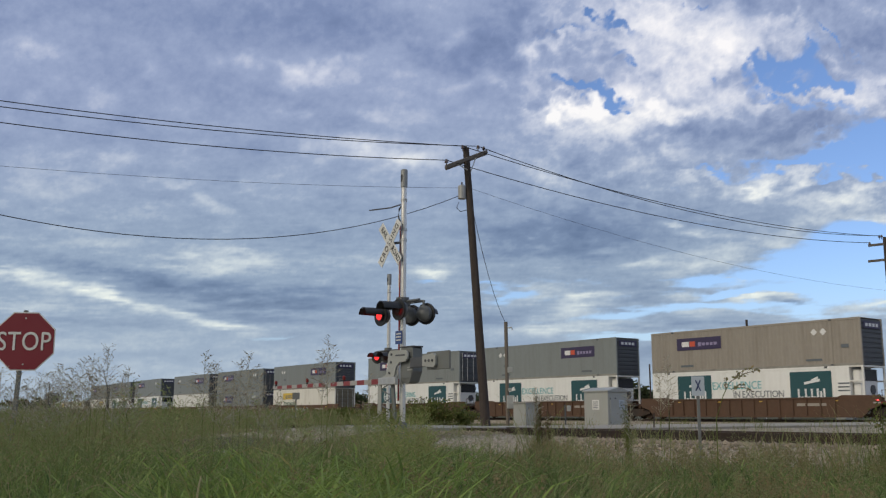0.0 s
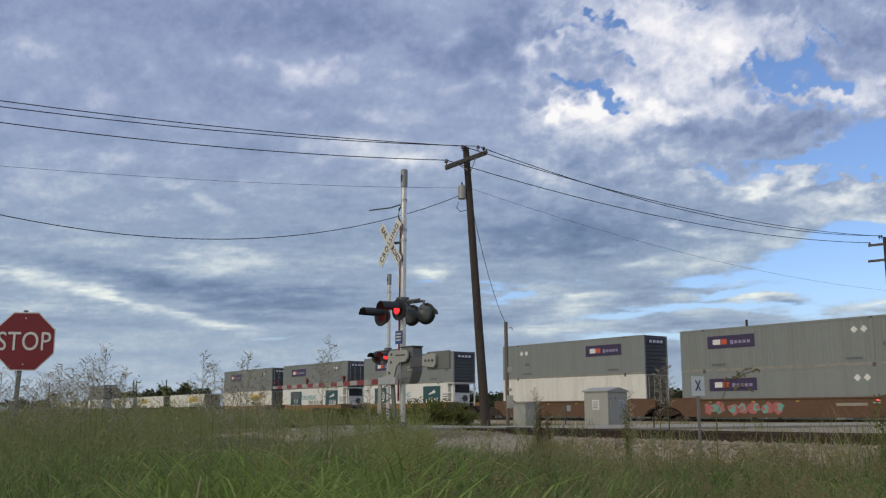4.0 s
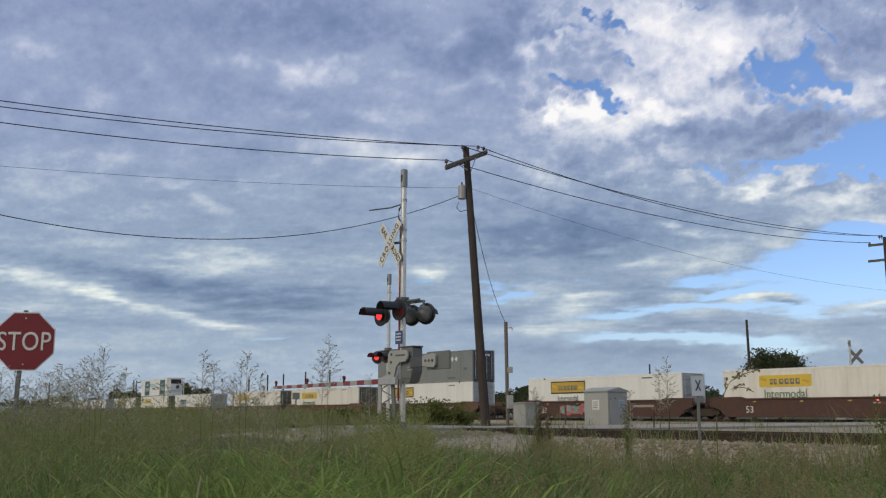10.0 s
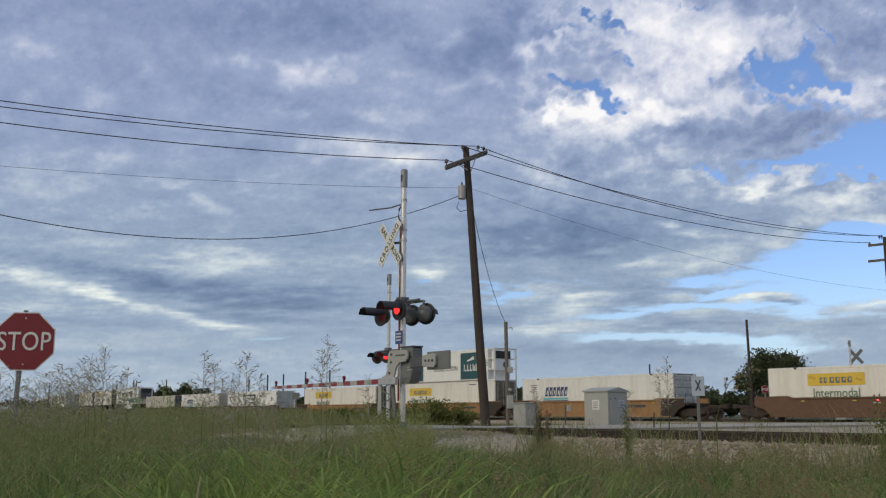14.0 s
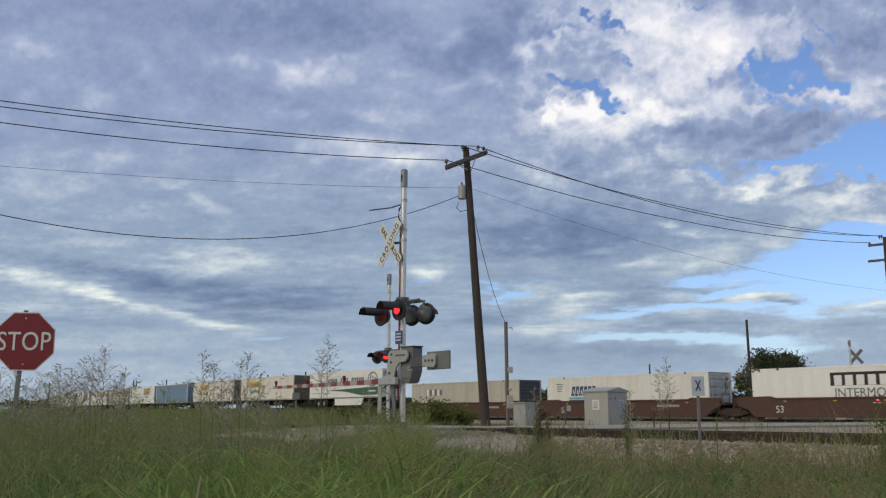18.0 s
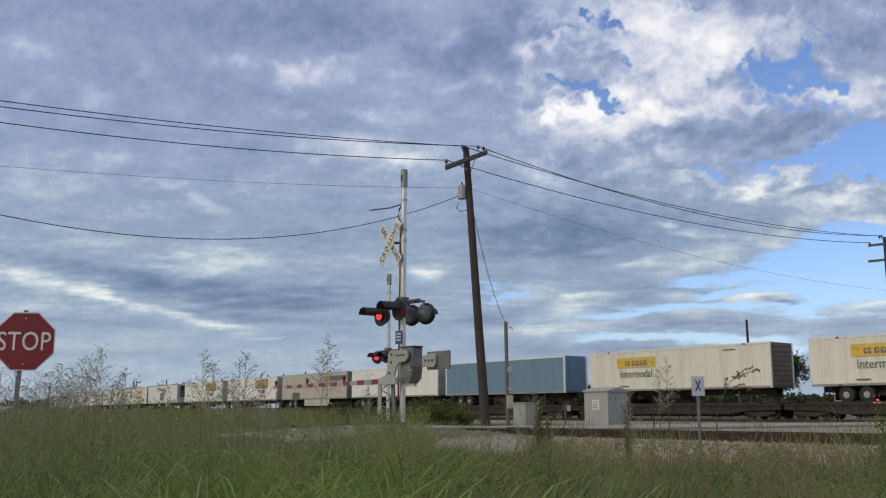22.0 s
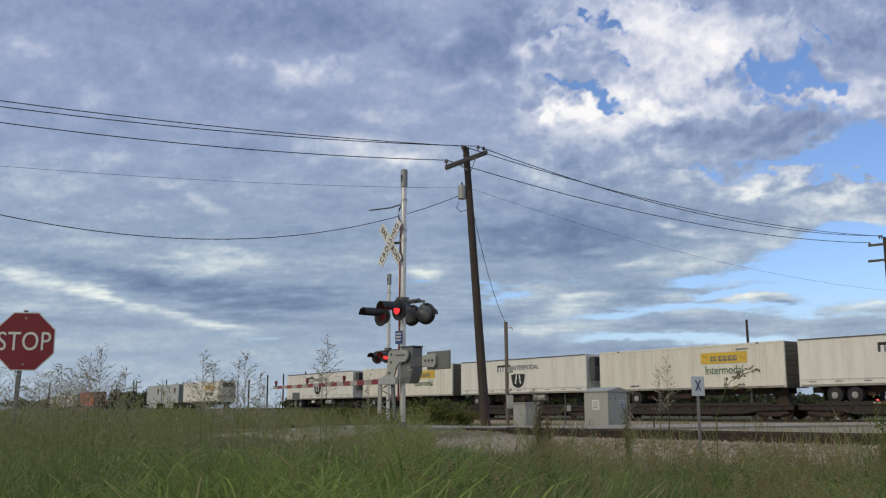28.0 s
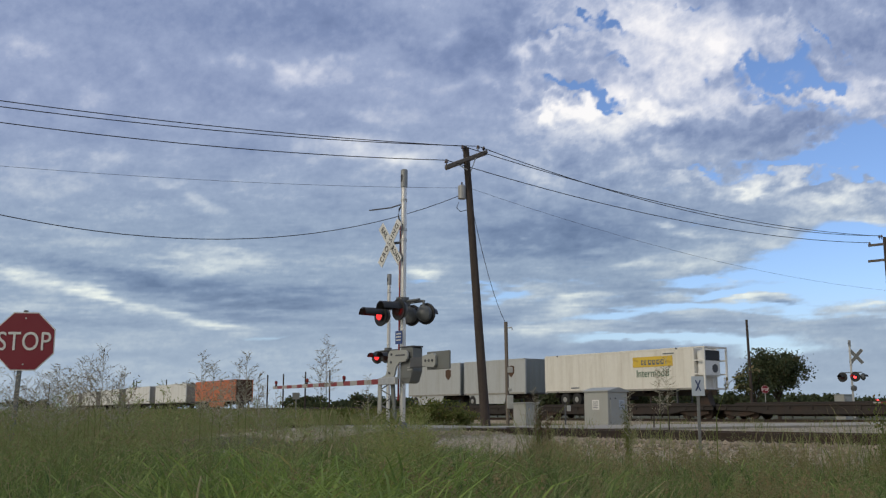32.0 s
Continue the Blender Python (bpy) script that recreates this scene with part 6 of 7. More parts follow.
tx, ty, _ = view(1378, 705, 125.0)
tree(tx, ty, 9.3, 9.4, 3, leaves=13000, size=0.33)
tx, ty, _ = view(1335, 705, 118.0)
tree(tx, ty, 7.0, 4.0, 5, leaves=1400, size=0.42)
for px, ytop, d, wide, seed in ((1115, 674, 190, 9, 11), (1170, 686, 200, 10, 12), (1225, 684, 205, 11, 13), (1000, 686, 210, 12, 14), (1050, 682, 200, 9, 15), (940, 684, 220, 11, 16), (820, 690, 240, 12, 17),
                                (880, 690, 240, 10, 27), (342, 677, 215, 8, 18), (300, 684, 225, 7, 19), (258, 688, 228, 9, 29), (222, 690, 230, 8, 30), (580, 697, 230, 12, 20), (620, 694, 230, 11, 21), (60, 702, 240, 13, 22), (1290, 690, 190, 9, 23), (1440, 694, 170, 8, 24), (1400, 690, 165, 9, 25), (760, 692, 250, 12, 26), (190, 696, 260, 12, 28), (1085, 688, 205, 13, 31), (1200, 690, 205, 13, 32), (1260, 691, 200, 12, 33), (970, 690, 215, 13, 34), (1025, 690, 210, 12, 35),
                                (1330, 694, 195, 12, 36), (1480, 697, 180, 12, 37), (1540, 698, 185, 13, 38), (860, 692, 240, 13, 39), (700, 696, 245, 13, 40), (655, 697, 240, 12, 41), (910, 691, 230, 13, 42), (535, 699, 235, 11, 43)):
    x, y, z = view(px, ytop, d)
    tree(x, y, max(z - gz(x, y), 1.5), wide, seed, "tree" if ytop < 690 else "bush", leaves=2300, size=0.8)


# ---- grass ----
def sheaf(pos, height, lean, width, rng, segs, name, mat, label, category="grass", droop=0.35):
    """Tapered bent blades as one mesh; pos is n by 3."""
    n = len(pos)
    a = rng.uniform(0, 2 * math.pi, n)
    face = rng.uniform(0, 2 * math.pi, n)
    u = np.linspace(0, 1, segs + 1)
    out = lean[:, None] * (u[None] ** 1.6)
    zz = u[None] - droop * np.clip(lean / height, 0, 1)[:, None] * u[None] ** 3
    zz = height[:, None] * zz / zz.max(axis=1)[:, None]
    cx = pos[:, 0, None] + out * np.cos(a)[:, None]
    cy = pos[:, 1, None] + out * np.sin(a)[:, None]
    cz = pos[:, 2, None] + zz
    w = width[:, None] * (1 - 0.92 * u[None] ** 1.5) * 0.5
    ex, ey = np.cos(face)[:, None], np.sin(face)[:, None]
    left = np.stack([cx - w * ex, cy - w * ey, cz], -1)
    right = np.stack([cx + w * ex, cy + w * ey, cz], -1)
    v = np.stack([left, right], 2).reshape(n, 2 * (segs + 1), 3)
    o = (np.arange(n) * 2 * (segs + 1))[:, None]
    k = np.arange(segs)[None] * 2
    f = np.stack([o + k, o + k + 1, o + k + 3, o + k + 2], -1).reshape(-1, 4)
    me = bpy.data.meshes.new(name)
    me.vertices.add(v.shape[0] * v.shape[1])
    me.vertices.foreach_set("co", v.reshape(-1).astype(np.float32))
    me.loops.add(f.size)
    me.loops.foreach_set("vertex_index", f.reshape(-1).astype(np.int32))
    me.polygons.add(len(f))
    me.polygons.foreach_set("loop_start", np.arange(0, f.size, 4, dtype=np.int32))
    me.update(calc_edges=True)
    me.validate()
    ob = part(name, me, mat)
    return tagged(ob, label, category, kind="stuff")


def scatter(n, d0, d1, side, rng, lo=None):
    """Places in the wedge in front of the camera, even by area, with their ground height."""
    d = np.sqrt(rng.uniform(d0 * d0, d1 * d1, n))
    x = d * rng.uniform(-side if lo is None else lo, side, n)
    return x, d


def grasses():
    rng = np.random.default_rng(8)
    # foreground
    x, y = scatter(40000, 2.0, 9.5, 0.56, rng)
    patch = np.array([noise.noise((a * 0.9, b * 0.9, 0.0)) for a, b in zip(x, y)])
    right = smooth(-0.05, 0.35, x / y)
    top = 1.04 - 0.19 * right + 0.12 * patch - 0.06 * smooth(5, 2.2, y)
    z = ground_z(x, y)
    h = np.maximum((top - z) * rng.beta(4.0, 1.5, len(x)), 0.2)
    sheaf(np.stack([x, y, z], 1), h, h * rng.uniform(0.05, 0.55, len(x)), rng.uniform(0.005, 0.016, len(x)), rng, 6, "tall_grass", M["grass"], "tall dense green grass with drying blades", droop=0.7)
    # broad fresh blades in loose clumps
    n, m = 22000, 700
    cx, cy = scatter(m, 2.1, 8.5, 0.54, rng)
    k = rng.integers(0, m, n)
    x, y = cx[k] + rng.normal(0, 0.11, n), cy[k] + rng.normal(0, 0.11, n)
    z = ground_z(x, y)
    tall = rng.uniform(0.86, 1.05, m)[k]
    h = (tall * (1.03 - 0.18 * smooth(-0.05, 0.30, x / y)) - z) * rng.uniform(0.7, 1.0, n)
    sheaf(np.stack([x, y, z], 1), h, h * rng.uniform(0.12, 0.65, n), rng.uniform(0.010, 0.026, n), rng, 7, "broad_grass", M["fresh"], "broad fresh green grass blades in clumps", droop=0.75)
    # a few thick clumps near the eye
    n, m = 5200, 44
    cx, cy = scatter(m, 2.3, 4.6, -0.02, rng, -0.24)
    k = rng.integers(0, m, n)
    x, y = cx[k] + rng.normal(0, 0.09, n), cy[k] + rng.normal(0, 0.09, n)
    z = ground_z(x, y)
    h = (rng.uniform(0.93, 1.06, m)[k] - z) * rng.uniform(0.6, 1.0, n)
    sheaf(np.stack([x, y, z], 1), h, h * rng.uniform(0.15, 0.7, n), rng.uniform(0.012, 0.028, n), rng, 7, "broad_grass", M["lush"], "thick clumps of bright green grass", droop=0.75)
    # one lush stand of broad arching blades, and a paler one beside it
    for cxs, d0, spread, n, tall in ((-0.125, 4.6, 0.30, 900, 1.10), (-0.148, 3.6, 0.22, 500, 1.02), (-0.035, 6.4, 0.32, 500, 1.00)):
        x, y = rng.normal(cxs * d0, spread, n), rng.normal(d0, spread, n)
        z = ground_z(x, y)
        h = (tall - z) * rng.uniform(0.5, 1.0, n)
        sheaf(np.stack([x, y, z], 1), h, h * rng.uniform(0.2, 0.85, n), rng.uniform(0.012, 0.026, n), rng, 8, "broad_grass", M["lush"], "stand of broad arching green grass blades", droop=0.8)
    # middle distance up to the siding bank
    x, y = scatter(80000, 9.0, 30.0, 0.58, rng)
    s, q = track_coords(x, y)
    patch = np.array([noise.noise((a * 0.5, b * 0.5, 3.0)) for a, b in zip(x, y)])
    clear = (q > 43.4 + 2.2 * smooth(-0.03, 0.05, x / y) + 1.4 * patch) & (np.abs(s - ROAD_S) > ROAD_HALF + 0.8 + 0.6 * patch)
    wild = (s > -4.5) & (q < 43.2) & (q > 3.5)
    keep = clear | wild
    x, y, patch = x[keep], y[keep], patch[keep]
    z = ground_z(x, y)
    left = smooth(-0.22, -0.36, x / y)
    top = 0.78 + 0.36 * left + 0.16 * patch
    h = np.maximum((top - z) * rng.beta(4, 1.7, len(x)), 0.15)
    sheaf(np.stack([x, y, z], 1), h, h * rng.uniform(0.05, 0.6, len(x)), rng.uniform(0.007, 0.018, len(x)), rng, 4, "tall_grass", M["field"], "tall dull green and straw-coloured grass", droop=0.6)
    # far field left of the road, as high as the wagons' sills
    x, y = scatter(60000, 28.0, 150.0, -0.02, rng, -0.62)
    s, q = track_coords(x, y)
    keep = (q > 3.6) & (s > ROAD_S + ROAD_HALF + 3)
    x, y = x[keep], y[keep]
    z = ground_z(x, y)
    h = rng.uniform(0.55, 1.15, len(x)) * (0.85 + 0.45 * smooth(35, 100, y))
    sheaf(np.stack([x, y, z], 1), h, h * rng.uniform(0.05, 0.5, len(x)), rng.uniform(0.03, 0.07, len(x)), rng, 3, "far_grass", M["field"], "dull green field grass along the railway")
    # loose weeds on the gravel
    x, y = scatter(30000, 12.0, 60.0, 0.6, rng, -0.1)
    s, q = track_coords(x, y)
    clump = np.array([noise.noise((a * 0.45, b * 0.45, 9.0)) for a, b in zip(x, y)])
    keep = (clump > 0.12) & (q > 2.6) & (np.abs(s - ROAD_S) > ROAD_HALF + 0.4)
    x, y = x[keep], y[keep]
    z = ground_z(x, y)
    h = rng.uniform(0.12, 0.45, len(x))
    sheaf(np.stack([x, y, z], 1), h, h * rng.uniform(0.1, 0.7, len(x)), rng.uniform(0.008, 0.02, len(x)), rng, 3, "weeds", M["field"], "sparse weeds on the gravel", "weeds")


grasses()


def stalk_mesh(height, rng, branches, spread, first=0, grain=(0.0052, 0.0021)):
    """A tall grass stalk with an open seed head of small spikelets."""
    sh = Shape()
    bend = 0.0 if first == 5 else rng.uniform(-0.05, 0.05)
    stem = [(bend * (k / 6) ** 2, 0.0, height * k / 6) for k in range(7)]
    if first < 6:
        sh.rod(stem[first:], [0.0024, 0.0022, 0.002, 0.0018, 0.0015, 0.0012, 0.0007][first:], 4, False)
    head = min(0.30, 0.25 * height)
    for k in range(branches):
        v = (k + rng.uniform(0, 1)) / branches
        u = 1 - head / height * (1 - v)
        z, x = height * u, bend * u * u
        a = rng.uniform(0, 2 * math.pi)
        ln = spread * (1.5 - 1.2 * v) * rng.uniform(0.55, 1.15)
        root = Vector((x, 0, z))
        tip = root + Vector((ln * math.cos(a) * 0.8, ln * math.sin(a) * 0.8, ln * rng.uniform(0.35, 0.95)))
        sag = Vector((0, 0, ln * 0.16))
        sh.rod([root, root.lerp(tip, 0.5) + sag, tip], grain[1] * 0.28, 3, False)
        m = max(4, int(ln / (1.9 * grain[0])))
        for j in range(m):
            w = 0.2 + 0.8 * j / m
            p = root.lerp(tip, w) + sag * (4 * w * (1 - w)) + Vector((rng.normal(0, 0.005), rng.normal(0, 0.005), rng.normal(0, 0.004)))
            d = ((tip - root).normalized() + Vector((rng.normal(0, 0.4), rng.normal(0, 0.4), rng.normal(-0.2, 0.4)))) * grain[0]
            e = Vector((rng.normal(0, 1), rng.normal(0, 1), rng.normal(0, 1))).normalized() * grain[1]
            sh.add([p - d * 0.8, p + e, p + d, p - e], [(0, 1, 2), (0, 2, 3)])
    return sh


STALKS = []


def stalk(px, ytop, d, seed, spread=0.07, branches=26, sway=0.0):
    rng = np.random.default_rng(seed)
    x, y, z = view(px, ytop, d)
    g = gz(x, y)
    ob = thing("seed_stalk", "", "", m=pose(x, y, g, 0, 0, rng.uniform(0, 360)))
    part("seed_head", stalk_mesh(z - g, rng, int(branches * 0.55), spread * 1.7, 5, (0.0085, 0.0026)), M["seed"], ob)
    part("stem", Shape().rod([(0, 0, -0.03), (0.01, 0, (z - g) * 0.45), (0, 0, (z - g) * 0.84)], [0.0026, 0.0022, 0.0015], 5), M["field"], ob)
    tagged(ob, "tall dry grass stalk with an open seed head", "grass", "seed stalks")
    STALKS.append((ob, x, y, g, sway, seed))


for i, (px, yt, d, sp, sw) in enumerate(((190, 616, 4.6, 0.075, 1.0), (166, 634, 5.0, 0.08, 0.6), (150, 640, 5.4, 0.08, 0.5), (131, 655, 5.6, 0.08, 0.5), (112, 648, 4.8, 0.08, 0.5), (227, 652, 5.2, 0.07, 0.7), (215, 662, 5.6, 0.07, 0.6), (95, 660, 5.6, 0.08, 0.5),
                                         (75, 664, 5.2, 0.08, 0.4), (4, 655, 4.8, 0.07, 0.4), (52, 672, 5.4, 0.07, 0.4), (362, 630, 4.4, 0.075, 0.4), (382, 645, 4.7, 0.08, 0.4), (440, 628, 4.5, 0.07, 0.5), (428, 640, 4.9, 0.07, 0.5), (582, 598, 5.2, 0.06, 0.3), (572, 620, 5.4, 0.06, 0.3),
                                         (1180, 636, 5.6, 0.05, 0.2), (1166, 655, 5.8, 0.05, 0.2), (945, 690, 6.2, 0.06, 0.2), (1115, 695, 6.0, 0.06, 0.2), (655, 668, 5.8, 0.06, 0.3), (462, 662, 5.2, 0.07, 0.3), (470, 682, 5.5, 0.07, 0.3), (30, 662, 5.0, 0.08, 0.4), (20, 684, 5.6, 0.08, 0.4), (64, 690, 5.8, 0.08, 0.4), (86, 684, 5.2, 0.08, 0.4), (104, 676, 5.4, 0.08, 0.5), (122, 680, 5.0, 0.08, 0.5), (141, 668, 5.3, 0.08, 0.5),
                                         (158, 662, 5.5, 0.08, 0.5), (176, 652, 5.1, 0.08, 0.5), (202, 676, 5.4, 0.07, 0.5), (240, 688, 5.6, 0.07, 0.5), (395, 672, 5.2, 0.07, 0.4), (415, 676, 5.5, 0.07, 0.4), (490, 700, 5.6, 0.07, 0.3))):
    stalk(px, yt, d, 40 + i, sp, 62, sw)


def seed_haze():
    """Many more seed heads, lower, all through the grass."""
    rng = np.random.default_rng(21)
    protos = [stalk_mesh(1.0, np.random.default_rng(70 + k), 24, 0.11, 6, (0.0062, 0.0023)) for k in range(5)]
    vs, fs, base = [], [], 0
    arrs = [(np.array(p.v), p.f) for p in protos]
    x, y = scatter(2000, 3.2, 20.0, 0.55, rng)
    s, q = track_coords(x, y)
    keep = (q > 43.5) & (np.abs(s - ROAD_S) > ROAD_HALF + 0.8) & ((x / y < -0.06) | (rng.random(len(x)) < 0.35))
    for a, b in zip(x[keep], y[keep]):
        v, f = arrs[rng.integers(0, 5)]
        g = gz(a, b)
        h = (1.06 + 0.24 * float(smooth(0.05, -0.2, a / b)) - 0.10 * float(smooth(0.0, 0.3, a / b)) - g) * rng.uniform(0.82, 1.06)
        t = rng.uniform(0, 6.28)
        c, d = math.cos(t), math.sin(t)
        w = np.stack([a + v[:, 0] * c - v[:, 1] * d, b + v[:, 0] * d + v[:, 1] * c, g + v[:, 2] * h], 1)
        vs.append(w)
        fs += [tuple(i + base for i in face) for face in f]
        base += len(v)
    pale_v, pale_f, base = [], [], 0
    for k in range(95):
        b = rng.uniform(4.2, 7.5)
        a = b * rng.normal(-0.036, 0.016)
        v, f = arrs[rng.integers(0, 5)]
        g = gz(a, b)
        h = (rng.uniform(0.86, 1.30) if k % 3 else rng.uniform(0.7, 0.95)) - g
        t = rng.uniform(0, 6.28)
        c, d = math.cos(t), math.sin(t)
        pale_v.append(np.stack([a + (v[:, 0] * c - v[:, 1] * d) * 1.1, b + (v[:, 0] * d + v[:, 1] * c) * 1.1, g + v[:, 2] * h], 1))
        pale_f += [tuple(i + base for i in face) for face in f]
        base += len(v)
    pale = bpy.data.meshes.new("feathery_grass")
    pale.from_pydata(np.concatenate(pale_v).tolist(), [], pale_f)
    tagged(part("feathery_grass", pale, M["plume"]), "pale feathery flowering grass before the signal mast", "grass", kind="stuff")
    me = bpy.data.meshes.new("seed_heads")
    me.from_pydata(np.concatenate(vs).tolist(), [], fs)
    tagged(part("seed_heads", me, M["haze"]), "straw and reddish seed heads among the grass", "grass", kind="stuff")


seed_haze()


def brown_heads():
    """Drooping brown seed heads in patches over the nearer grass."""
    rng = np.random.default_rng(57)
    x, y = scatter(3600, 2.8, 11.0, 0.52, rng, -0.2)
    s, q = track_coords(x, y)
    clump = np.array([noise.noise((a * 1.3, b * 1.3, 5.0)) for a, b in zip(x, y)])
    keep = (q > 43.5) & (clump + 0.34 * smooth(-0.12, 0.10, x / y) > 0.40)
    x, y = x[keep], y[keep]
    z = ground_z(x, y)
    top = z + (1.0 - 0.10 * smooth(-0.05, 0.3, x / y) - z) * rng.uniform(0.78, 1.05, len(x))
    n = 85
    k = np.repeat(np.arange(len(x)), n)
    u = rng.uniform(0, 1, len(k))
    wide = 0.045 * (1.1 - u)
    ctr = np.stack([x[k] + rng.normal(0, 1, len(k)) * wide, y[k] + rng.normal(0, 1, len(k)) * wide, top[k] - 0.16 * (1 - u) + rng.normal(0, 0.008, len(k))], 1)
    ob = blades(ctr, rng, 0.014, None, "brown_seed_heads", M["rusty"])
    tagged(ob, "small brown seed heads over the green grass", "grass", kind="stuff")


brown_heads()


def weed(px, ytop, d, wide, seed, leaves=170, dry=False, leaf=0.034):
    """A leafy roadside weed: a few branching stems with small leaves."""
    rng = np.random.default_rng(seed)
    x, y, top = view(px, ytop, d)
    g = gz(x, y)
    h = top - g
    t = thing("weed", "leafy green roadside weed in the verge" if not dry else "brown drying weed in the verge", "weed", "weeds in the verge", pose(x, y, g))
    at = []
    for k in range(7):
        a = rng.uniform(0, 6.28)
        e = np.array((math.cos(a) * wide * 0.5, math.sin(a) * wide * 0.5, h)) * np.array((rng.uniform(0.2, 1), rng.uniform(0.2, 1), rng.uniform(0.65, 1)))
        m = e * np.array((0.35, 0.35, 0.55))
        part("stem", Shape().rod([(0, 0, -0.05), tuple(m), tuple(e)], [0.006, 0.005, 0.002], 5), M["weed"], t)
        for j in range(leaves // 7):
            u = rng.uniform(0.25, 1)
            p = (m * u * 2 if u < 0.5 else m + (e - m) * (2 * u - 1)) + rng.normal(0, 1, 3) * np.array((wide, wide, h * 0.4)) * 0.10
            at.append(p)
    blades(np.array(at), rng, min(leaf, 0.09 * wide), t, "leaves", M["dead"] if dry else M["weed"])


for i, (px, yt, d, wide, dry, leaf) in enumerate(((1110, 712, 13.0, 0.26, False, 0.034), (950, 692, 14.0, 0.17, True, 0.04), (967, 716, 14.0, 0.30, True, 0.03), (1562, 694, 9.0, 0.5, False, 0.034), (694, 716, 17.0, 0.35, False, 0.034),
                                                  (738, 716, 42.0, 2.0, False, 0.11), (764, 706, 42.5, 2.1, False, 0.11), (792, 710, 43.0, 2.0, False, 0.11), (818, 722, 43.0, 1.7, False, 0.11), (660, 716, 43.0, 2.2, False, 0.11), (610, 720, 44.0, 2.4, False, 0.11))):
    weed(px, yt, d, wide, 300 + i, 1400, dry, leaf)


def nodding_head(arcs, d, seed):
    """A leaning brown seed head close to the eye: spikelets along a few short arcs on one bent stem."""
    rng = np.random.default_rng(seed)
    x, y, _ = view(1262, 790, d)
    g = gz(x, y)
    t = thing("seed_stalk", "bent brown grass stalk with a nodding seed head", "grass", "seed stalks", pose(x, y, g))
    root = Vector((x, y, g))
    ctr = []
    for x0, y0, x1, y1, n in arcs:
        a, b = Vector(view(x0, y0, d)) - root, Vector(view(x1, y1, d)) - root
        part("branch", Shape().rod([a, a.lerp(b, 0.5) + Vector((0, 0, 0.008)), b], 0.0011, 4, False), M["dead"], t)
        for u in rng.uniform(0, 1, n):
            p = a.lerp(b, u) + Vector((0, 0, 0.032 * u * (1 - u)))
            ctr.append((p.x + rng.normal(0, 0.003), p.y + rng.normal(0, 0.01), p.z + rng.normal(0, 0.004)))
    blades(np.array(ctr), rng, 0.012, t, "seed_head", M["rusty"])
    part("stem", Shape().rod([(0, 0, -0.03), Vector(view(1268, 740, d)) - root, Vector(view(1280, 700, d)) - root, Vector(view(1292, 676, d)) - root], [0.0024, 0.002, 0.0016, 0.001], 5), M["field"], t)


nodding_head(((1292, 676, 1343, 655, 34), (1300, 668, 1330, 652, 24), (1284, 690, 1286, 670, 14), (1300, 686, 1334, 694, 16), (1294, 690, 1318, 682, 10)), 3.4, 91)


def tufts():
    """Loose tufts of long thin grass standing above the rest."""
    rng = np.random.default_rng(77)
    pos, hs = [], []
    for px, yt, d, wide, n in ((690, 690, 14.0, 0.3, 26), (668, 712, 15.0, 0.4, 24), (640, 735, 13.0, 0.5, 50), (945, 690, 14.0, 0.14, 36), (975, 722, 13.5, 0.4, 70), (1190, 738, 12.0, 0.4, 50), (1310, 732, 9.0, 0.35, 40),
                               (1550, 702, 8.0, 0.5, 150), (1500, 735, 8.5, 0.5, 90), (1420, 748, 9.0, 0.5, 80), (880, 748, 12.5, 0.5, 70), (600, 735, 11.0, 0.7, 110), (540, 730, 10.5, 0.7, 110), (1050, 752, 11.0, 0.4, 60), (700, 780, 7.0, 0.4, 110), (790, 760, 10.0, 0.6, 90), (460, 726, 9.5, 0.7, 110)):
        x, y, top = view(px, yt, d)
        a, b = x + rng.normal(0, wide * 0.4, n), y + rng.normal(0, wide * 0.4, n)
        g = ground_z(a, b)
        pos.append(np.stack([a, b, g], 1))
        hs.append((top - g) * rng.uniform(0.55, 1.0, n))
    pos, h = np.concatenate(pos), np.concatenate(hs)
    sheaf(pos, h, h * rng.uniform(0.1, 0.5, len(h)), rng.uniform(0.006, 0.014, len(h)), rng, 6, "grass_tufts", M["field"], "loose tufts of long thin grass", droop=0.6)


tufts()


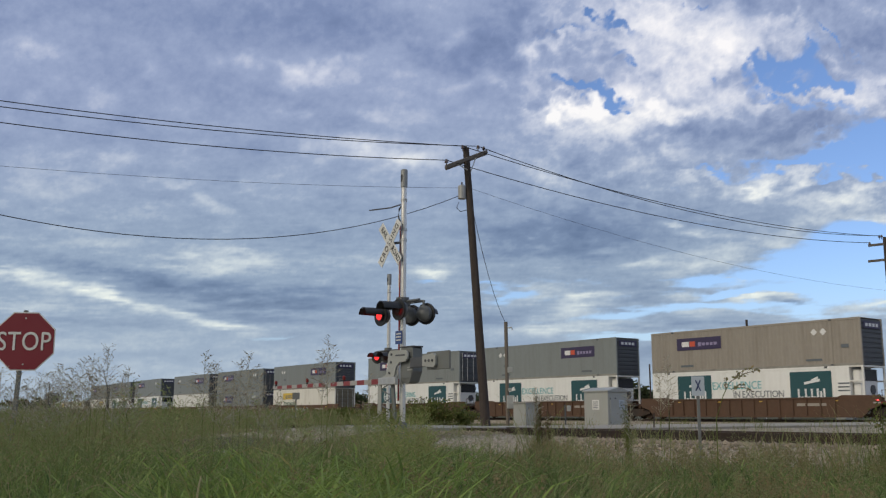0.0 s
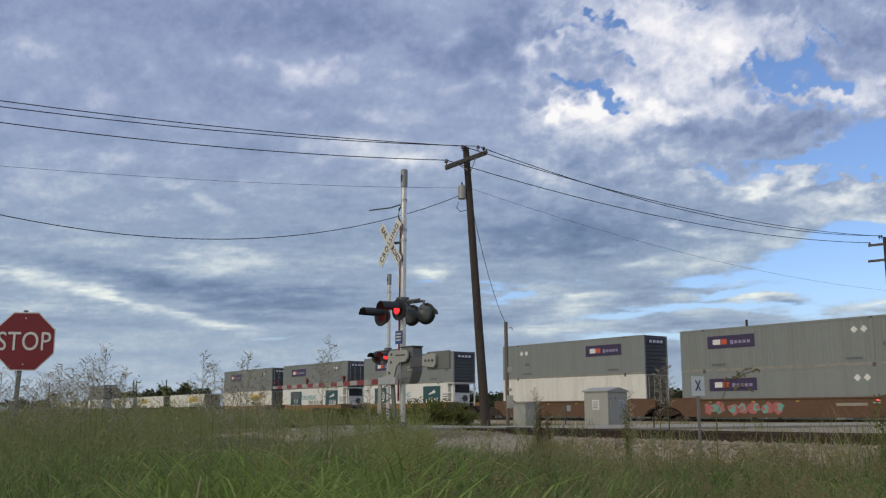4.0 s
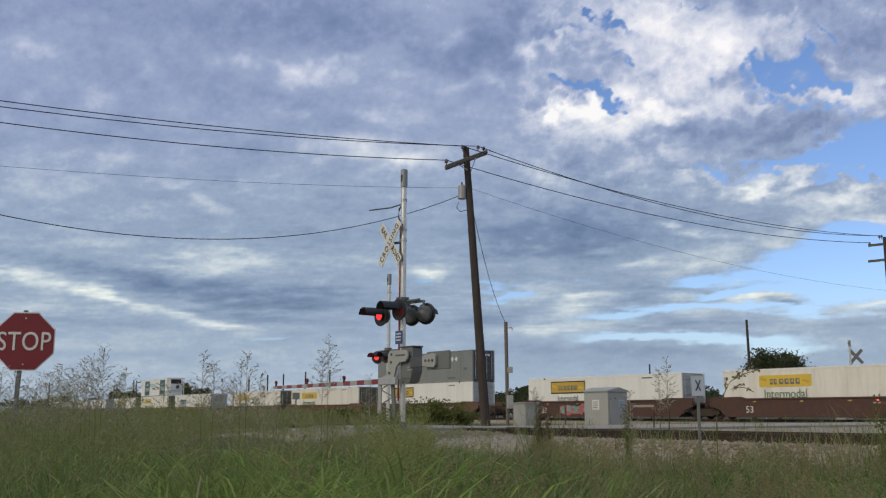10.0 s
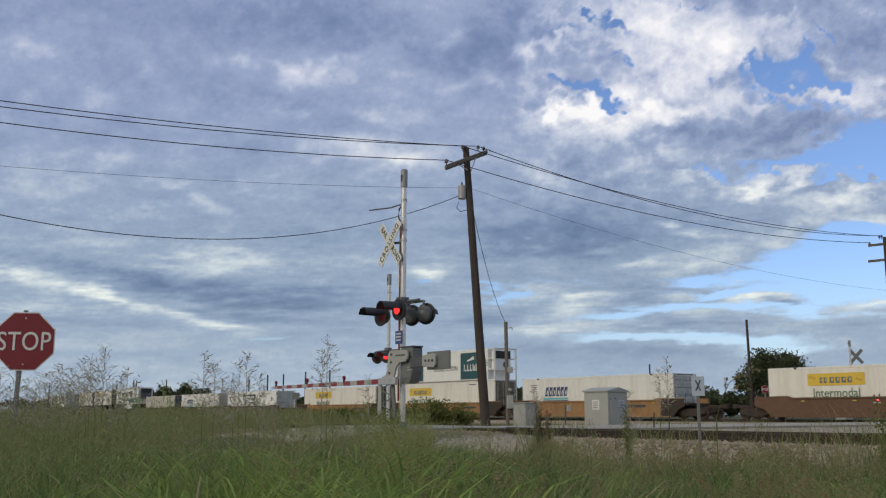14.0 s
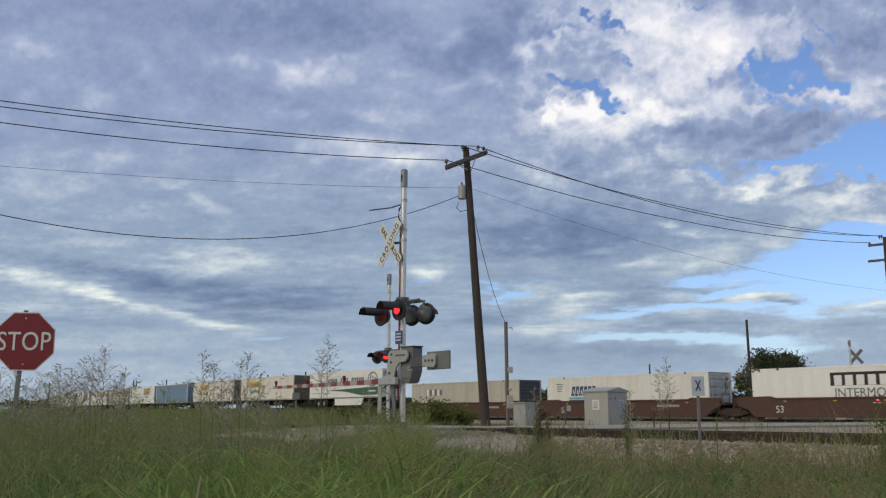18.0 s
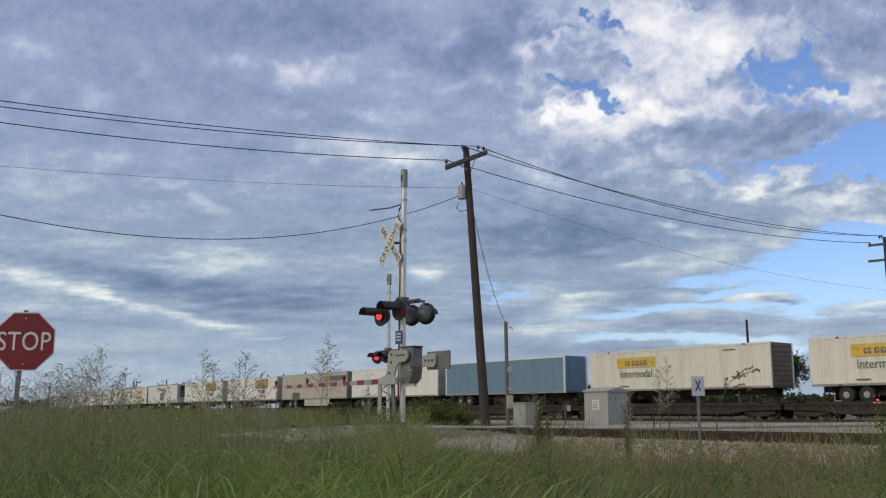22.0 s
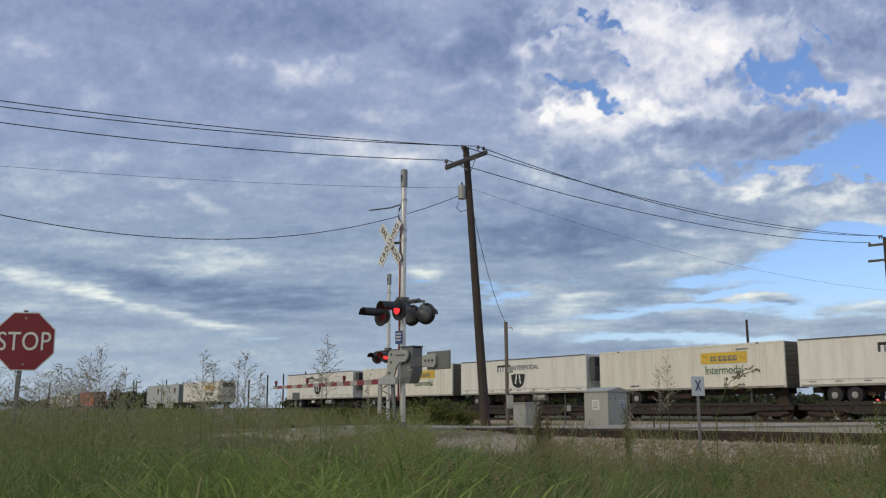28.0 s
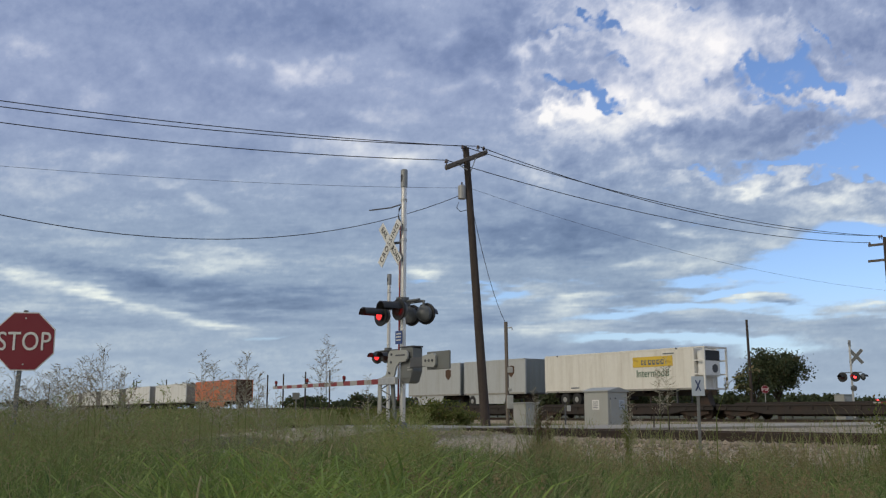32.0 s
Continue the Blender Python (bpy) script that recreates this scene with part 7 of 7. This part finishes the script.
# ---- ballast stones on the siding bank ----
def ballast():
    rng = np.random.default_rng(31)
    n = 46000
    s = -13.5 - 32.0 * rng.random(n) ** 1.6
    q = NEAR_Q + np.where(rng.random(n) < 0.7, rng.uniform(0.9, 6.5, n), rng.uniform(-2.6, 0.8, n))
    s[: n // 6] = rng.uniform(-16, 6, n // 6)
    keep = np.abs(s - ROAD_S) > ROAD_HALF + 0.1
    s, q = s[keep], q[keep]
    x = ORIGIN[0] + s * BACK[0] - q * AWAY[0]
    y = ORIGIN[1] + s * BACK[1] - q * AWAY[1]
    z = ground_z(x, y) + 0.005
    r = 0.02 + 0.055 * rng.random(len(x)) ** 2
    corner = np.array([(1, 0, 0), (-1, 0, 0), (0, 1, 0), (0, -1, 0), (0, 0, 1), (0, 0, -1)], float)
    v = corner[None] * rng.uniform(0.6, 1.2, (len(x), 6, 1)) * r[:, None, None]
    t = rng.uniform(0, 6.28, len(x))
    c, d = np.cos(t)[:, None], np.sin(t)[:, None]
    w = np.stack([v[..., 0] * c - v[..., 1] * d + x[:, None], v[..., 0] * d + v[..., 1] * c + y[:, None], v[..., 2] * 0.8 + z[:, None]], -1)
    tri = np.array([(0, 2, 4), (2, 1, 4), (1, 3, 4), (3, 0, 4), (2, 0, 5), (1, 2, 5), (3, 1, 5), (0, 3, 5)])
    f = (np.arange(len(x))[:, None, None] * 6 + tri[None]).reshape(-1, 3)
    me = bpy.data.meshes.new("ballast_stones")
    me.from_pydata(w.reshape(-1, 3).tolist(), [], f.tolist())
    tagged(part("ballast_stones", me, M["stone"]), "loose grey-brown ballast stones of the siding", "ballast", kind="stuff")


ballast()


# ---- cloud backdrop: the part of the sky in front, drifting slowly ----
# single clouds, each: across, down (as in view()), width, height, slant, amount
PLAIN_HIGH = (
    (40, 80, 50, 14, 15, 0.14), (60, 130, 90, 40, 0, 0.05), (168, 168, 22, 20, 40, 0.16), (285, 125, 62, 15, 40, 0.11), (520, 15, 130, 26, 0, -0.08), (230, 20, 140, 18, 10, -0.05), (480, 106, 60, 9, 5, 0.13), (420, 104, 22, 12, 0, 0.15),
    (555, 122, 62, 22, 0, 0.24), (610, 96, 35, 10, -10, 0.20), (640, 48, 150, 30, 5, -0.17), (700, 75, 22, 20, 60, 0.11), (790, 60, 18, 14, 0, 0.24), (750, 130, 60, 25, 0, 0.11), (850, 90, 72, 55, 0, -0.20), (922, 60, 28, 50, 0, -0.12))
PLAIN_MID = (
    (505, 206, 30, 13, 20, 0.22), (700, 195, 60, 12, 0, 0.13), (380, 150, 80, 25, 20, -0.06), (345, 248, 22, 5, 10, 0.13), (640, 265, 110, 18, 0, 0.21), (700, 276, 50, 13, 0, 0.12), (170, 281, 70, 12, 0, 0.14), (60, 320, 60, 11, 0, 0.11),
    (300, 326, 42, 9, 0, 0.14), (600, 225, 50, 14, 0, -0.07), (480, 170, 80, 18, 0, -0.07), (400, 290, 70, 18, 0, -0.06), (370, 363, 34, 9, 30, 0.16), (230, 352, 70, 18, 0, -0.06), (180, 431, 38, 8, -5, 0.22), (150, 447, 60, 11, 0, 0.08))
PLAIN_LOW = (
    (385, 465, 82, 12, 0, 0.22), (432, 450, 30, 9, 0, 0.13), (310, 470, 26, 9, 0, 0.11), (560, 380, 90, 22, 0, -0.05), (250, 490, 110, 12, 8, -0.18), (380, 520, 170, 19, 6, -0.24), (520, 520, 120, 18, 0, -0.15), (100, 460, 90, 16, 10, -0.13),
    (610, 470, 60, 13, 0, 0.06), (560, 430, 90, 14, 0, -0.09), (30, 490, 60, 8, 6, 0.30), (90, 511, 92, 8, 10, 0.28), (180, 526, 70, 7, 12, 0.24), (260, 548, 60, 7, 12, 0.26), (330, 540, 50, 6, 8, 0.15), (60, 545, 80, 9, 4, 0.20))
VEILS_LOW = (
    (400, 579, 42, 6, 4, 0.38), (350, 568, 60, 7, 5, 0.16), (180, 575, 110, 8, 3, -0.13), (300, 591, 90, 7, 2, 0.09), (450, 561, 110, 9, 4, -0.17), (470, 545, 100, 10, 0, -0.13), (520, 590, 140, 9, 0, -0.06), (120, 610, 160, 9, 0, 0.09),
    (250, 626, 120, 7, 0, -0.06), (560, 555, 50, 6, 0, 0.11), (775, 483, 17, 10, 0, 0.44), (745, 476, 20, 9, 0, 0.20), (800, 460, 50, 13, -10, 0.12), (960, 410, 115, 40, 0, -0.25), (870, 440, 50, 20, 0, -0.11), (1080, 430, 90, 28, 0, -0.13))
SHREDS_MID = (
    (1075, 440, 36, 7, -8, 0.24), (1130, 467, 36, 6, -8, 0.32), (1165, 510, 80, 15, 0, -0.16), (1250, 461, 62, 11, -10, 0.22), (1230, 410, 60, 13, 8, -0.08), (1190, 398, 18, 5, 0, 0.46), (1240, 415, 36, 8, 0, 0.32), (1310, 430, 60, 9, -8, 0.16),
    (1015, 530, 26, 6, -8, 0.32), (1000, 546, 52, 8, -8, 0.18), (950, 520, 40, 8, -10, 0.18), (1045, 525, 30, 7, 0, 0.20), (1110, 531, 90, 9, 0, -0.12), (1000, 580, 72, 10, -5, 0.24), (940, 590, 60, 9, 0, 0.12), (870, 560, 60, 11, -6, -0.21))
SHREDS_LOW = (
    (1150, 560, 60, 7, 12, -0.16), (1190, 576, 42, 5, 8, -0.11), (1000, 626, 165, 13, 0, -0.17), (1180, 625, 95, 7, 0, -0.12), (1260, 555, 60, 9, -5, 0.14), (1290, 576, 60, 9, 0, -0.16), (1140, 580, 40, 3, 5, -0.22), (1330, 530, 32, 9, 0, 0.34),
    (1380, 526, 26, 6, 0, 0.28), (1410, 541, 52, 4, 5, -0.22), (1300, 495, 42, 5, -5, 0.28), (1205, 516, 34, 7, 0, 0.26), (1480, 556, 70, 13, -10, 0.10), (1520, 572, 60, 13, 0, -0.14), (1540, 535, 40, 7, -10, 0.28), (1390, 510, 20, 9, 20, 0.22))
HEAPS_RIGHT = (
    (1230, 320, 60, 8, 0, 0.22), (1370, 326, 62, 14, -14, 0.48), (1420, 318, 26, 9, -15, 0.22), (1310, 341, 40, 7, 0, 0.27), (1470, 350, 52, 13, -10, 0.32), (1530, 340, 40, 18, -15, 0.42), (1500, 370, 60, 11, 0, 0.22), (1560, 395, 40, 9, 0, 0.30),
    (1390, 400, 80, 11, -5, 0.27), (1460, 395, 50, 8, 0, 0.22), (1400, 431, 52, 12, -8, 0.22), (1280, 361, 60, 13, 0, -0.13), (1220, 226, 40, 20, 20, -0.36), (1200, 246, 28, 10, 0, -0.12), (1390, 221, 70, 20, -5, -0.24), (1310, 250, 62, 16, 0, -0.06))
HEAPS_MID = (
    (1280, 285, 80, 12, 0, -0.08), (1180, 290, 60, 7, 0, 0.11), (1450, 251, 20, 7, 0, 0.48), (1340, 190, 32, 13, 0, 0.32), (1290, 180, 32, 11, 0, 0.16), (1090, 176, 40, 14, -20, 0.52), (1100, 206, 110, 21, 0, 0.52), (1020, 196, 46, 15, 0, 0.50),
    (975, 190, 26, 9, 0, 0.42), (985, 210, 14, 9, 60, 0.22), (1180, 190, 46, 15, -5, 0.48), (1060, 235, 72, 17, 0, 0.25), (1130, 250, 90, 17, 0, 0.10), (1150, 60, 62, 50, 0, 0.40), (1120, 20, 50, 30, 0, 0.34), (1220, 100, 50, 40, 0, 0.46))
HEAPS_HIGH = (
    (1270, 110, 30, 25, 0, 0.28), (1150, 130, 60, 30, 0, 0.20), (1240, 150, 50, 20, 20, 0.25), (1180, 160, 60, 15, 0, 0.12), (1250, 40, 60, 30, 0, 0.20), (1340, 60, 60, 28, 0, 0.16), (1390, 45, 30, 13, -20, 0.32), (1330, 90, 40, 11, 20, 0.22),
    (1050, 95, 60, 15, 0, 0.16), (950, 88, 26, 13, 20, 0.52), (985, 75, 42, 7, 0, 0.32), (1030, 88, 40, 5, 0, -0.14), (960, 30, 30, 11, 0, 0.27), (1010, 30, 50, 20, 0, 0.10), (1000, 140, 80, 13, 0, 0.16), (890, 140, 60, 11, -10, 0.24))
WISPS_HIGH = (
    (940, 150, 30, 9, 0, 0.11), (1450, 100, 40, 9, 10, 0.24), (1420, 80, 40, 9, 0, 0.12), (1520, 90, 50, 24, 10, -0.05), (1550, 50, 30, 20, 0, -0.08), (1545, 150, 40, 13, 0, 0.33), (1500, 185, 50, 11, 0, 0.33), (1560, 210, 40, 11, 0, 0.27),
    (1440, 170, 50, 7, 0, 0.32), (1380, 120, 40, 11, 20, 0.16), (1500, 20, 60, 20, 0, 0.04))
BLUE_HIGH = (
    (1085, 45, 13, 25, -20, 0.9), (1066, 20, 12, 16, 0, 0.8), (1115, 65, 10, 13, -30, 0.7), (1000, 61, 40, 5, 0, 0.8), (1090, 111, 24, 8, 10, 0.9), (1050, 166, 40, 11, 12, 1.1), (1082, 173, 13, 9, 0, 0.6), (1018, 161, 30, 6, 0, 0.7),
    (1220, 4, 32, 6, -5, 0.8), (1310, 112, 17, 20, 30, 0.8), (1330, 141, 32, 15, 10, 0.9), (1385, 126, 36, 9, -10, 0.7), (1430, 140, 52, 20, 5, 1.0), (1480, 146, 32, 13, 0, 0.8), (1420, 100, 24, 13, -20, 0.8), (1480, 60, 42, 5, 30, 0.7))
BLUE_MID = (
    (1400, 160, 42, 7, 0, 0.7), (1440, 191, 52, 8, 0, 0.8), (1360, 180, 40, 5, 10, 0.6), (1455, 272, 82, 28, -8, 1.2), (1530, 250, 50, 38, 0, 1.2), (1390, 292, 62, 12, -15, 0.9), (1545, 302, 40, 12, 0, 0.9), (1250, 310, 42, 6, 0, 0.7),
    (1480, 318, 32, 7, 0, 0.8), (1480, 432, 92, 28, -5, 1.1), (1540, 470, 62, 48, 0, 1.2), (1400, 472, 72, 20, -8, 1.1), (1330, 480, 52, 8, -8, 0.9), (1460, 510, 62, 18, 0, 1.1), (1350, 513, 42, 8, 0, 0.8), (1240, 395, 32, 6, 0, 0.6))
BLUE_LOW = (
    (1220, 491, 36, 6, 0, 0.8), (1280, 520, 42, 5, 0, 0.8), (1100, 551, 62, 5, 0, 0.7), (1230, 541, 52, 6, 0, 0.8), (1325, 547, 42, 7, 0, 0.8), (1180, 600, 92, 6, 0, 0.8), (900, 524, 38, 6, -10, 0.8), (860, 511, 30, 4, 0, 0.6),
    (1330, 602, 62, 9, 0, 0.8), (1425, 556, 32, 9, 0, 0.7), (1390, 622, 72, 10, 0, 0.7), (480, 591, 42, 3, 0, 0.6), (760, 500, 26, 4, 0, 0.6), (1540, 412, 42, 5, 0, 0.7), (1100, 606, 42, 4, 0, 0.6))


def lattice(u, v, seed):
    """Smooth noise from -1 to 1 on a unit lattice, for arrays."""
    rng = np.random.default_rng(seed)
    table = rng.uniform(-1, 1, (256, 256))
    iu, iv = np.floor(u).astype(int), np.floor(v).astype(int)
    fu, fv = u - iu, v - iv
    fu, fv = fu * fu * fu * (fu * (6 * fu - 15) + 10), fv * fv * fv * (fv * (6 * fv - 15) + 10)
    a, b = table[iu % 256, iv % 256], table[(iu + 1) % 256, iv % 256]
    c, d = table[iu % 256, (iv + 1) % 256], table[(iu + 1) % 256, (iv + 1) % 256]
    return (a * (1 - fu) + b * fu) * (1 - fv) + (c * (1 - fu) + d * fu) * fv


def octaves(u, v, seed, n, keep=0.55, billow=False):
    out, amp, total = 0.0, 1.0, 0.0
    for k in range(n):
        c, s = math.cos(0.7 * k), math.sin(0.7 * k)
        w = lattice((c * u - s * v) * 2 ** k, (s * u + c * v) * 2 ** k, seed + k)
        out = out + amp * (1 - 2.6 * np.abs(w) if billow else w)
        total += amp
        amp *= keep
    return out / total


def cloud_bank():
    mat = bpy.data.materials.new("drifting_cloud")
    mat.use_nodes = True
    mat.cycles.emission_sampling = "NONE"
    add, join, maths = nodes_of(mat.node_tree)
    coord, em, out = add("ShaderNodeTexCoord"), add("ShaderNodeEmission", in_1=1.0), add("ShaderNodeOutputMaterial")
    way = add("ShaderNodeVectorMath")
    way.operation = "NORMALIZE"
    join(coord, way, 3)
    lit, clear, low = add("ShaderNodeAttribute", attribute="lit"), add("ShaderNodeAttribute", attribute="clear"), add("ShaderNodeAttribute", attribute="low")
    fine = add("ShaderNodeTexNoise", in_2=150.0, in_3=5.0, in_4=0.65)
    join(way, fine)
    grain = maths("MULTIPLY", maths("SUBTRACT", fine.outputs[0], 0.5), 0.13)
    ramp = cloud_ramp(add)
    mat.node_tree.links.new(maths("ADD", lit.outputs["Fac"], grain, True), ramp.inputs[0])
    # high cloud is lavender, low cloud steel blue
    hue = add("ShaderNodeMixRGB", in_1=(0.99, 0.985, 1.05, 1), in_2=(0.95, 1.01, 0.97, 1))
    mat.node_tree.links.new(low.outputs["Fac"], hue.inputs[0])
    toned = add("ShaderNodeMixRGB", blend="MULTIPLY", in_0=1.0)
    join(ramp, toned, 0, 1)
    join(hue, toned, 0, 2)
    cover = add("ShaderNodeMapRange", in_1=0.20, in_2=0.85)
    cover.interpolation_type = "SMOOTHSTEP"
    mat.node_tree.links.new(maths("ADD", clear.outputs["Fac"], grain), cover.inputs[0])
    mix = add("ShaderNodeMixRGB")
    join(cover, mix)
    join(toned, mix, 0, 1)
    join(clear_sky(add, join, way), mix, 0, 2)
    sep = add("ShaderNodeSeparateXYZ")
    join(way, sep)
    veil = add("ShaderNodeMapRange", in_1=0.0, in_2=0.13, in_3=0.55, in_4=0.0)
    mat.node_tree.links.new(sep.outputs[2], veil.inputs[0])
    haze = add("ShaderNodeMixRGB", in_2=(0.43, 0.52, 0.62, 1))
    join(veil, haze)
    join(mix, haze, 0, 1)
    join(haze, em)
    join(em, out)

    # a dome, finest where it is looked at
    az = np.radians(np.concatenate([np.arange(-62, -27, 1.75), np.arange(-27, 27, 0.11), np.arange(27, 62.1, 1.75)]))
    el = np.radians(np.concatenate([np.arange(-1, 27, 0.10), np.arange(27, 48.1, 1.5)]))
    A, E = np.meshgrid(az, el, indexing="ij")
    dx, dy, dz = np.sin(A) * np.cos(E), np.cos(A) * np.cos(E), np.sin(E)
    tilt = radians(9.88)
    ahead, rise = dy * math.cos(tilt) + dz * math.sin(tilt), dz * math.cos(tilt) - dy * math.sin(tilt)
    px = np.clip(784 + 1674.5 * dx / ahead, -900, 2500)
    py = np.clip(441 - 1674.5 * rise / ahead, -900, 900)
    flat = np.clip((800 - py) / 620, 0.34, 1.0)        # clouds are seen ever flatter towards the horizon
    right = smooth(760, 1000, px)
    heaped = right * smooth(430, 300, py)
    depth = np.maximum(dz, 0) + 0.26
    cu, cv = dx / depth, dy / depth
    # edges curl at several sizes
    u, v = px / 150, py / (150 * flat)
    curl_x = octaves(u, v, 11, 5, 0.62) * (1 - heaped) + octaves(u * 1.5, v * 1.5, 31, 5, 0.62, True) * heaped
    curl_y = octaves(u, v, 51, 5, 0.62) * (1 - heaped) + octaves(u * 1.5, v * 1.5, 71, 5, 0.62, True) * heaped
    wx, wy = px + (20 + 32 * flat) * curl_x, py + 33 * flat ** 0.6 * curl_y

    def spread(rows):
        out = 0.0
        for x, y, w, h, slant, amount in rows:
            c, s = math.cos(radians(slant)), math.sin(radians(slant))
            a, b = ((wx - x) * c + (wy - y) * s) / (1.25 * w), ((wy - y) * c - (wx - x) * s) / (1.25 * h)
            out = out + amount * np.exp(-np.minimum(a * a + b * b, 30))
        return out

    # clouds break up into small lumps
    lumps = np.clip(0.86 + 0.95 * octaves(px / 46, py / (40 * flat ** 0.7), 211, 5, 0.6), 0.1, 1.9)

    lit = 0.44 + 0.07 * smooth(560, 690, py) - 0.04 * right * smooth(300, 420, py) + 0.08 * right * smooth(430, 540, py) - 0.13 * right * smooth(570, 650, py) - 0.07 * smooth(760, 500, px) * smooth(360, 200, py)
    for rows in (PLAIN_HIGH, PLAIN_MID, PLAIN_LOW, VEILS_LOW):
        lit = lit + spread(rows) * lumps
    shreds = (spread(SHREDS_MID) + spread(SHREDS_LOW) + 0.75 * spread(HEAPS_RIGHT)) * lumps
    heaps = spread(HEAPS_MID) + spread(HEAPS_HIGH) + spread(WISPS_HIGH)
    lit = lit + shreds + 0.72 * heaps * (0.5 + 0.5 * lumps)
    # ripples of the deck, then lumps and frayed edges
    lit = lit + (0.17 - 0.09 * smooth(350, 560, py)) * (0.62 + 0.38 * right) * octaves(cu * 8.5, cv * 8.5, 91, 7, 0.66) + 0.12 * octaves(px / 44, py / (34 * flat), 111, 6, 0.68)
    lit = lit + 0.15 * heaped * octaves(px / 60, py / 48, 131, 6, 0.66, True) - 0.02 * heaped
    clear = 0.9 * spread(BLUE_HIGH) + 0.9 * spread(BLUE_MID) + 1.15 * spread(BLUE_LOW) + 0.22 * right * smooth(440, 540, py) * (1 - 0.6 * smooth(570, 650, py))
    clear = clear + (0.42 * right * (1 - 0.55 * smooth(520, 640, py)) + 0.10) * octaves(px / 80, py / (64 * flat), 151, 7, 0.68) - 0.6 * np.abs(shreds) - 0.02
    # thin cloud beside a gap lets the blue through, and outside the view the deck goes on as broken cloud
    outside = 1 - smooth(-250, -40, px) * smooth(1820, 1610, px) * smooth(-240, -40, py)
    clear = clear + outside * (0.1 + 0.9 * octaves(cu * 2.2, cv * 2.2, 171, 5))
    lit = lit + outside * 0.5 * octaves(cu * 2.6, cv * 2.6, 191, 5)
    low = smooth(120, 520, py)
    n, m = A.shape
    r = 2400.0
    idx = np.arange(n * m, dtype=np.int32).reshape(n, m)
    quads = np.stack([idx[:-1, :-1], idx[:-1, 1:], idx[1:, 1:], idx[1:, :-1]], -1).reshape(-1)
    me = bpy.data.meshes.new("cloud_backdrop")
    me.vertices.add(n * m)
    me.vertices.foreach_set("co", (r * np.stack([dx, dy, dz], -1)).reshape(-1).astype(np.float32))
    me.loops.add(len(quads))
    me.loops.foreach_set("vertex_index", quads)
    me.polygons.add(len(quads) // 4)
    me.polygons.foreach_set("loop_start", np.arange(0, len(quads), 4, dtype=np.int32))
    me.update(calc_edges=True)
    for name, field in (("lit", lit), ("clear", clear), ("low", low)):
        me.attributes.new(name, "FLOAT", "POINT").data.foreach_set("value", np.ascontiguousarray(field.reshape(-1), dtype=np.float32))
    ob = part("cloud_backdrop", me, mat)
    tagged(ob, "broken grey and white evening clouds with blue gaps", "sky", kind="structure")
    ob.matrix_basis = pose(0, 0, EYE)
    return ob


SKY = cloud_bank()


# ---- what moves ----
def motions():
    times = [2.0 * k for k in range(17)]
    for ob, sigma, z in TRAIN:
        rows = []
        for t in times:
            x, y, th = on_track(sigma - run(t))
            rows.append((t, pose(x, y, z, 0, 0, math.degrees(th) + 180)))
        walk(ob, rows)
    # the lamps flash in turn: each lens turns its lit face to the front and away again
    flips, t = [], 0.27
    for k in range(30):
        flips += [t, t + (0.60 if k < 16 else 0.50)]
        t += 1.0995 if k < 16 else 1.094 if k < 22 else 1.105
    for lens, with_left in LENSES:
        place = lens.matrix_basis.translation.copy()
        angle = 0.0 if with_left else 180.0
        rows = [(0.0, angle)]
        for t in flips:
            f = round(t * FPS)
            if f > 32 * FPS - 3:
                break
            for k in range(4):
                rows.append(((f - 2 + k) / FPS, angle + 60 * k))
            angle += 180.0
        rows.append((32.0, angle))
        walk(lens, [(t, pose(place.x, place.y, place.z, 0, 0, a)) for t, a in rows])
    # stalks lean a little in the wind; the clouds drift to the left
    for ob, x, y, g, sway, seed in STALKS:
        turn = math.degrees(ob.matrix_basis.to_euler().z)
        rows = []
        for k in range(17):
            a = sway * (-0.9 * k / 16 + 0.35 * math.sin(1.9 * k + seed))
            rows.append((2.0 * k, Matrix.Translation((x, y, g)) @ pose(0, 0, 0, 0, a, 0) @ pose(0, 0, 0, 0, 0, turn)))
        walk(ob, rows)
    walk(SKY, [(0.0, pose(0, 0, EYE, 0, 0, -0.23)), (32.0, pose(0, 0, EYE, 0, 0, 0.23))])


motions()
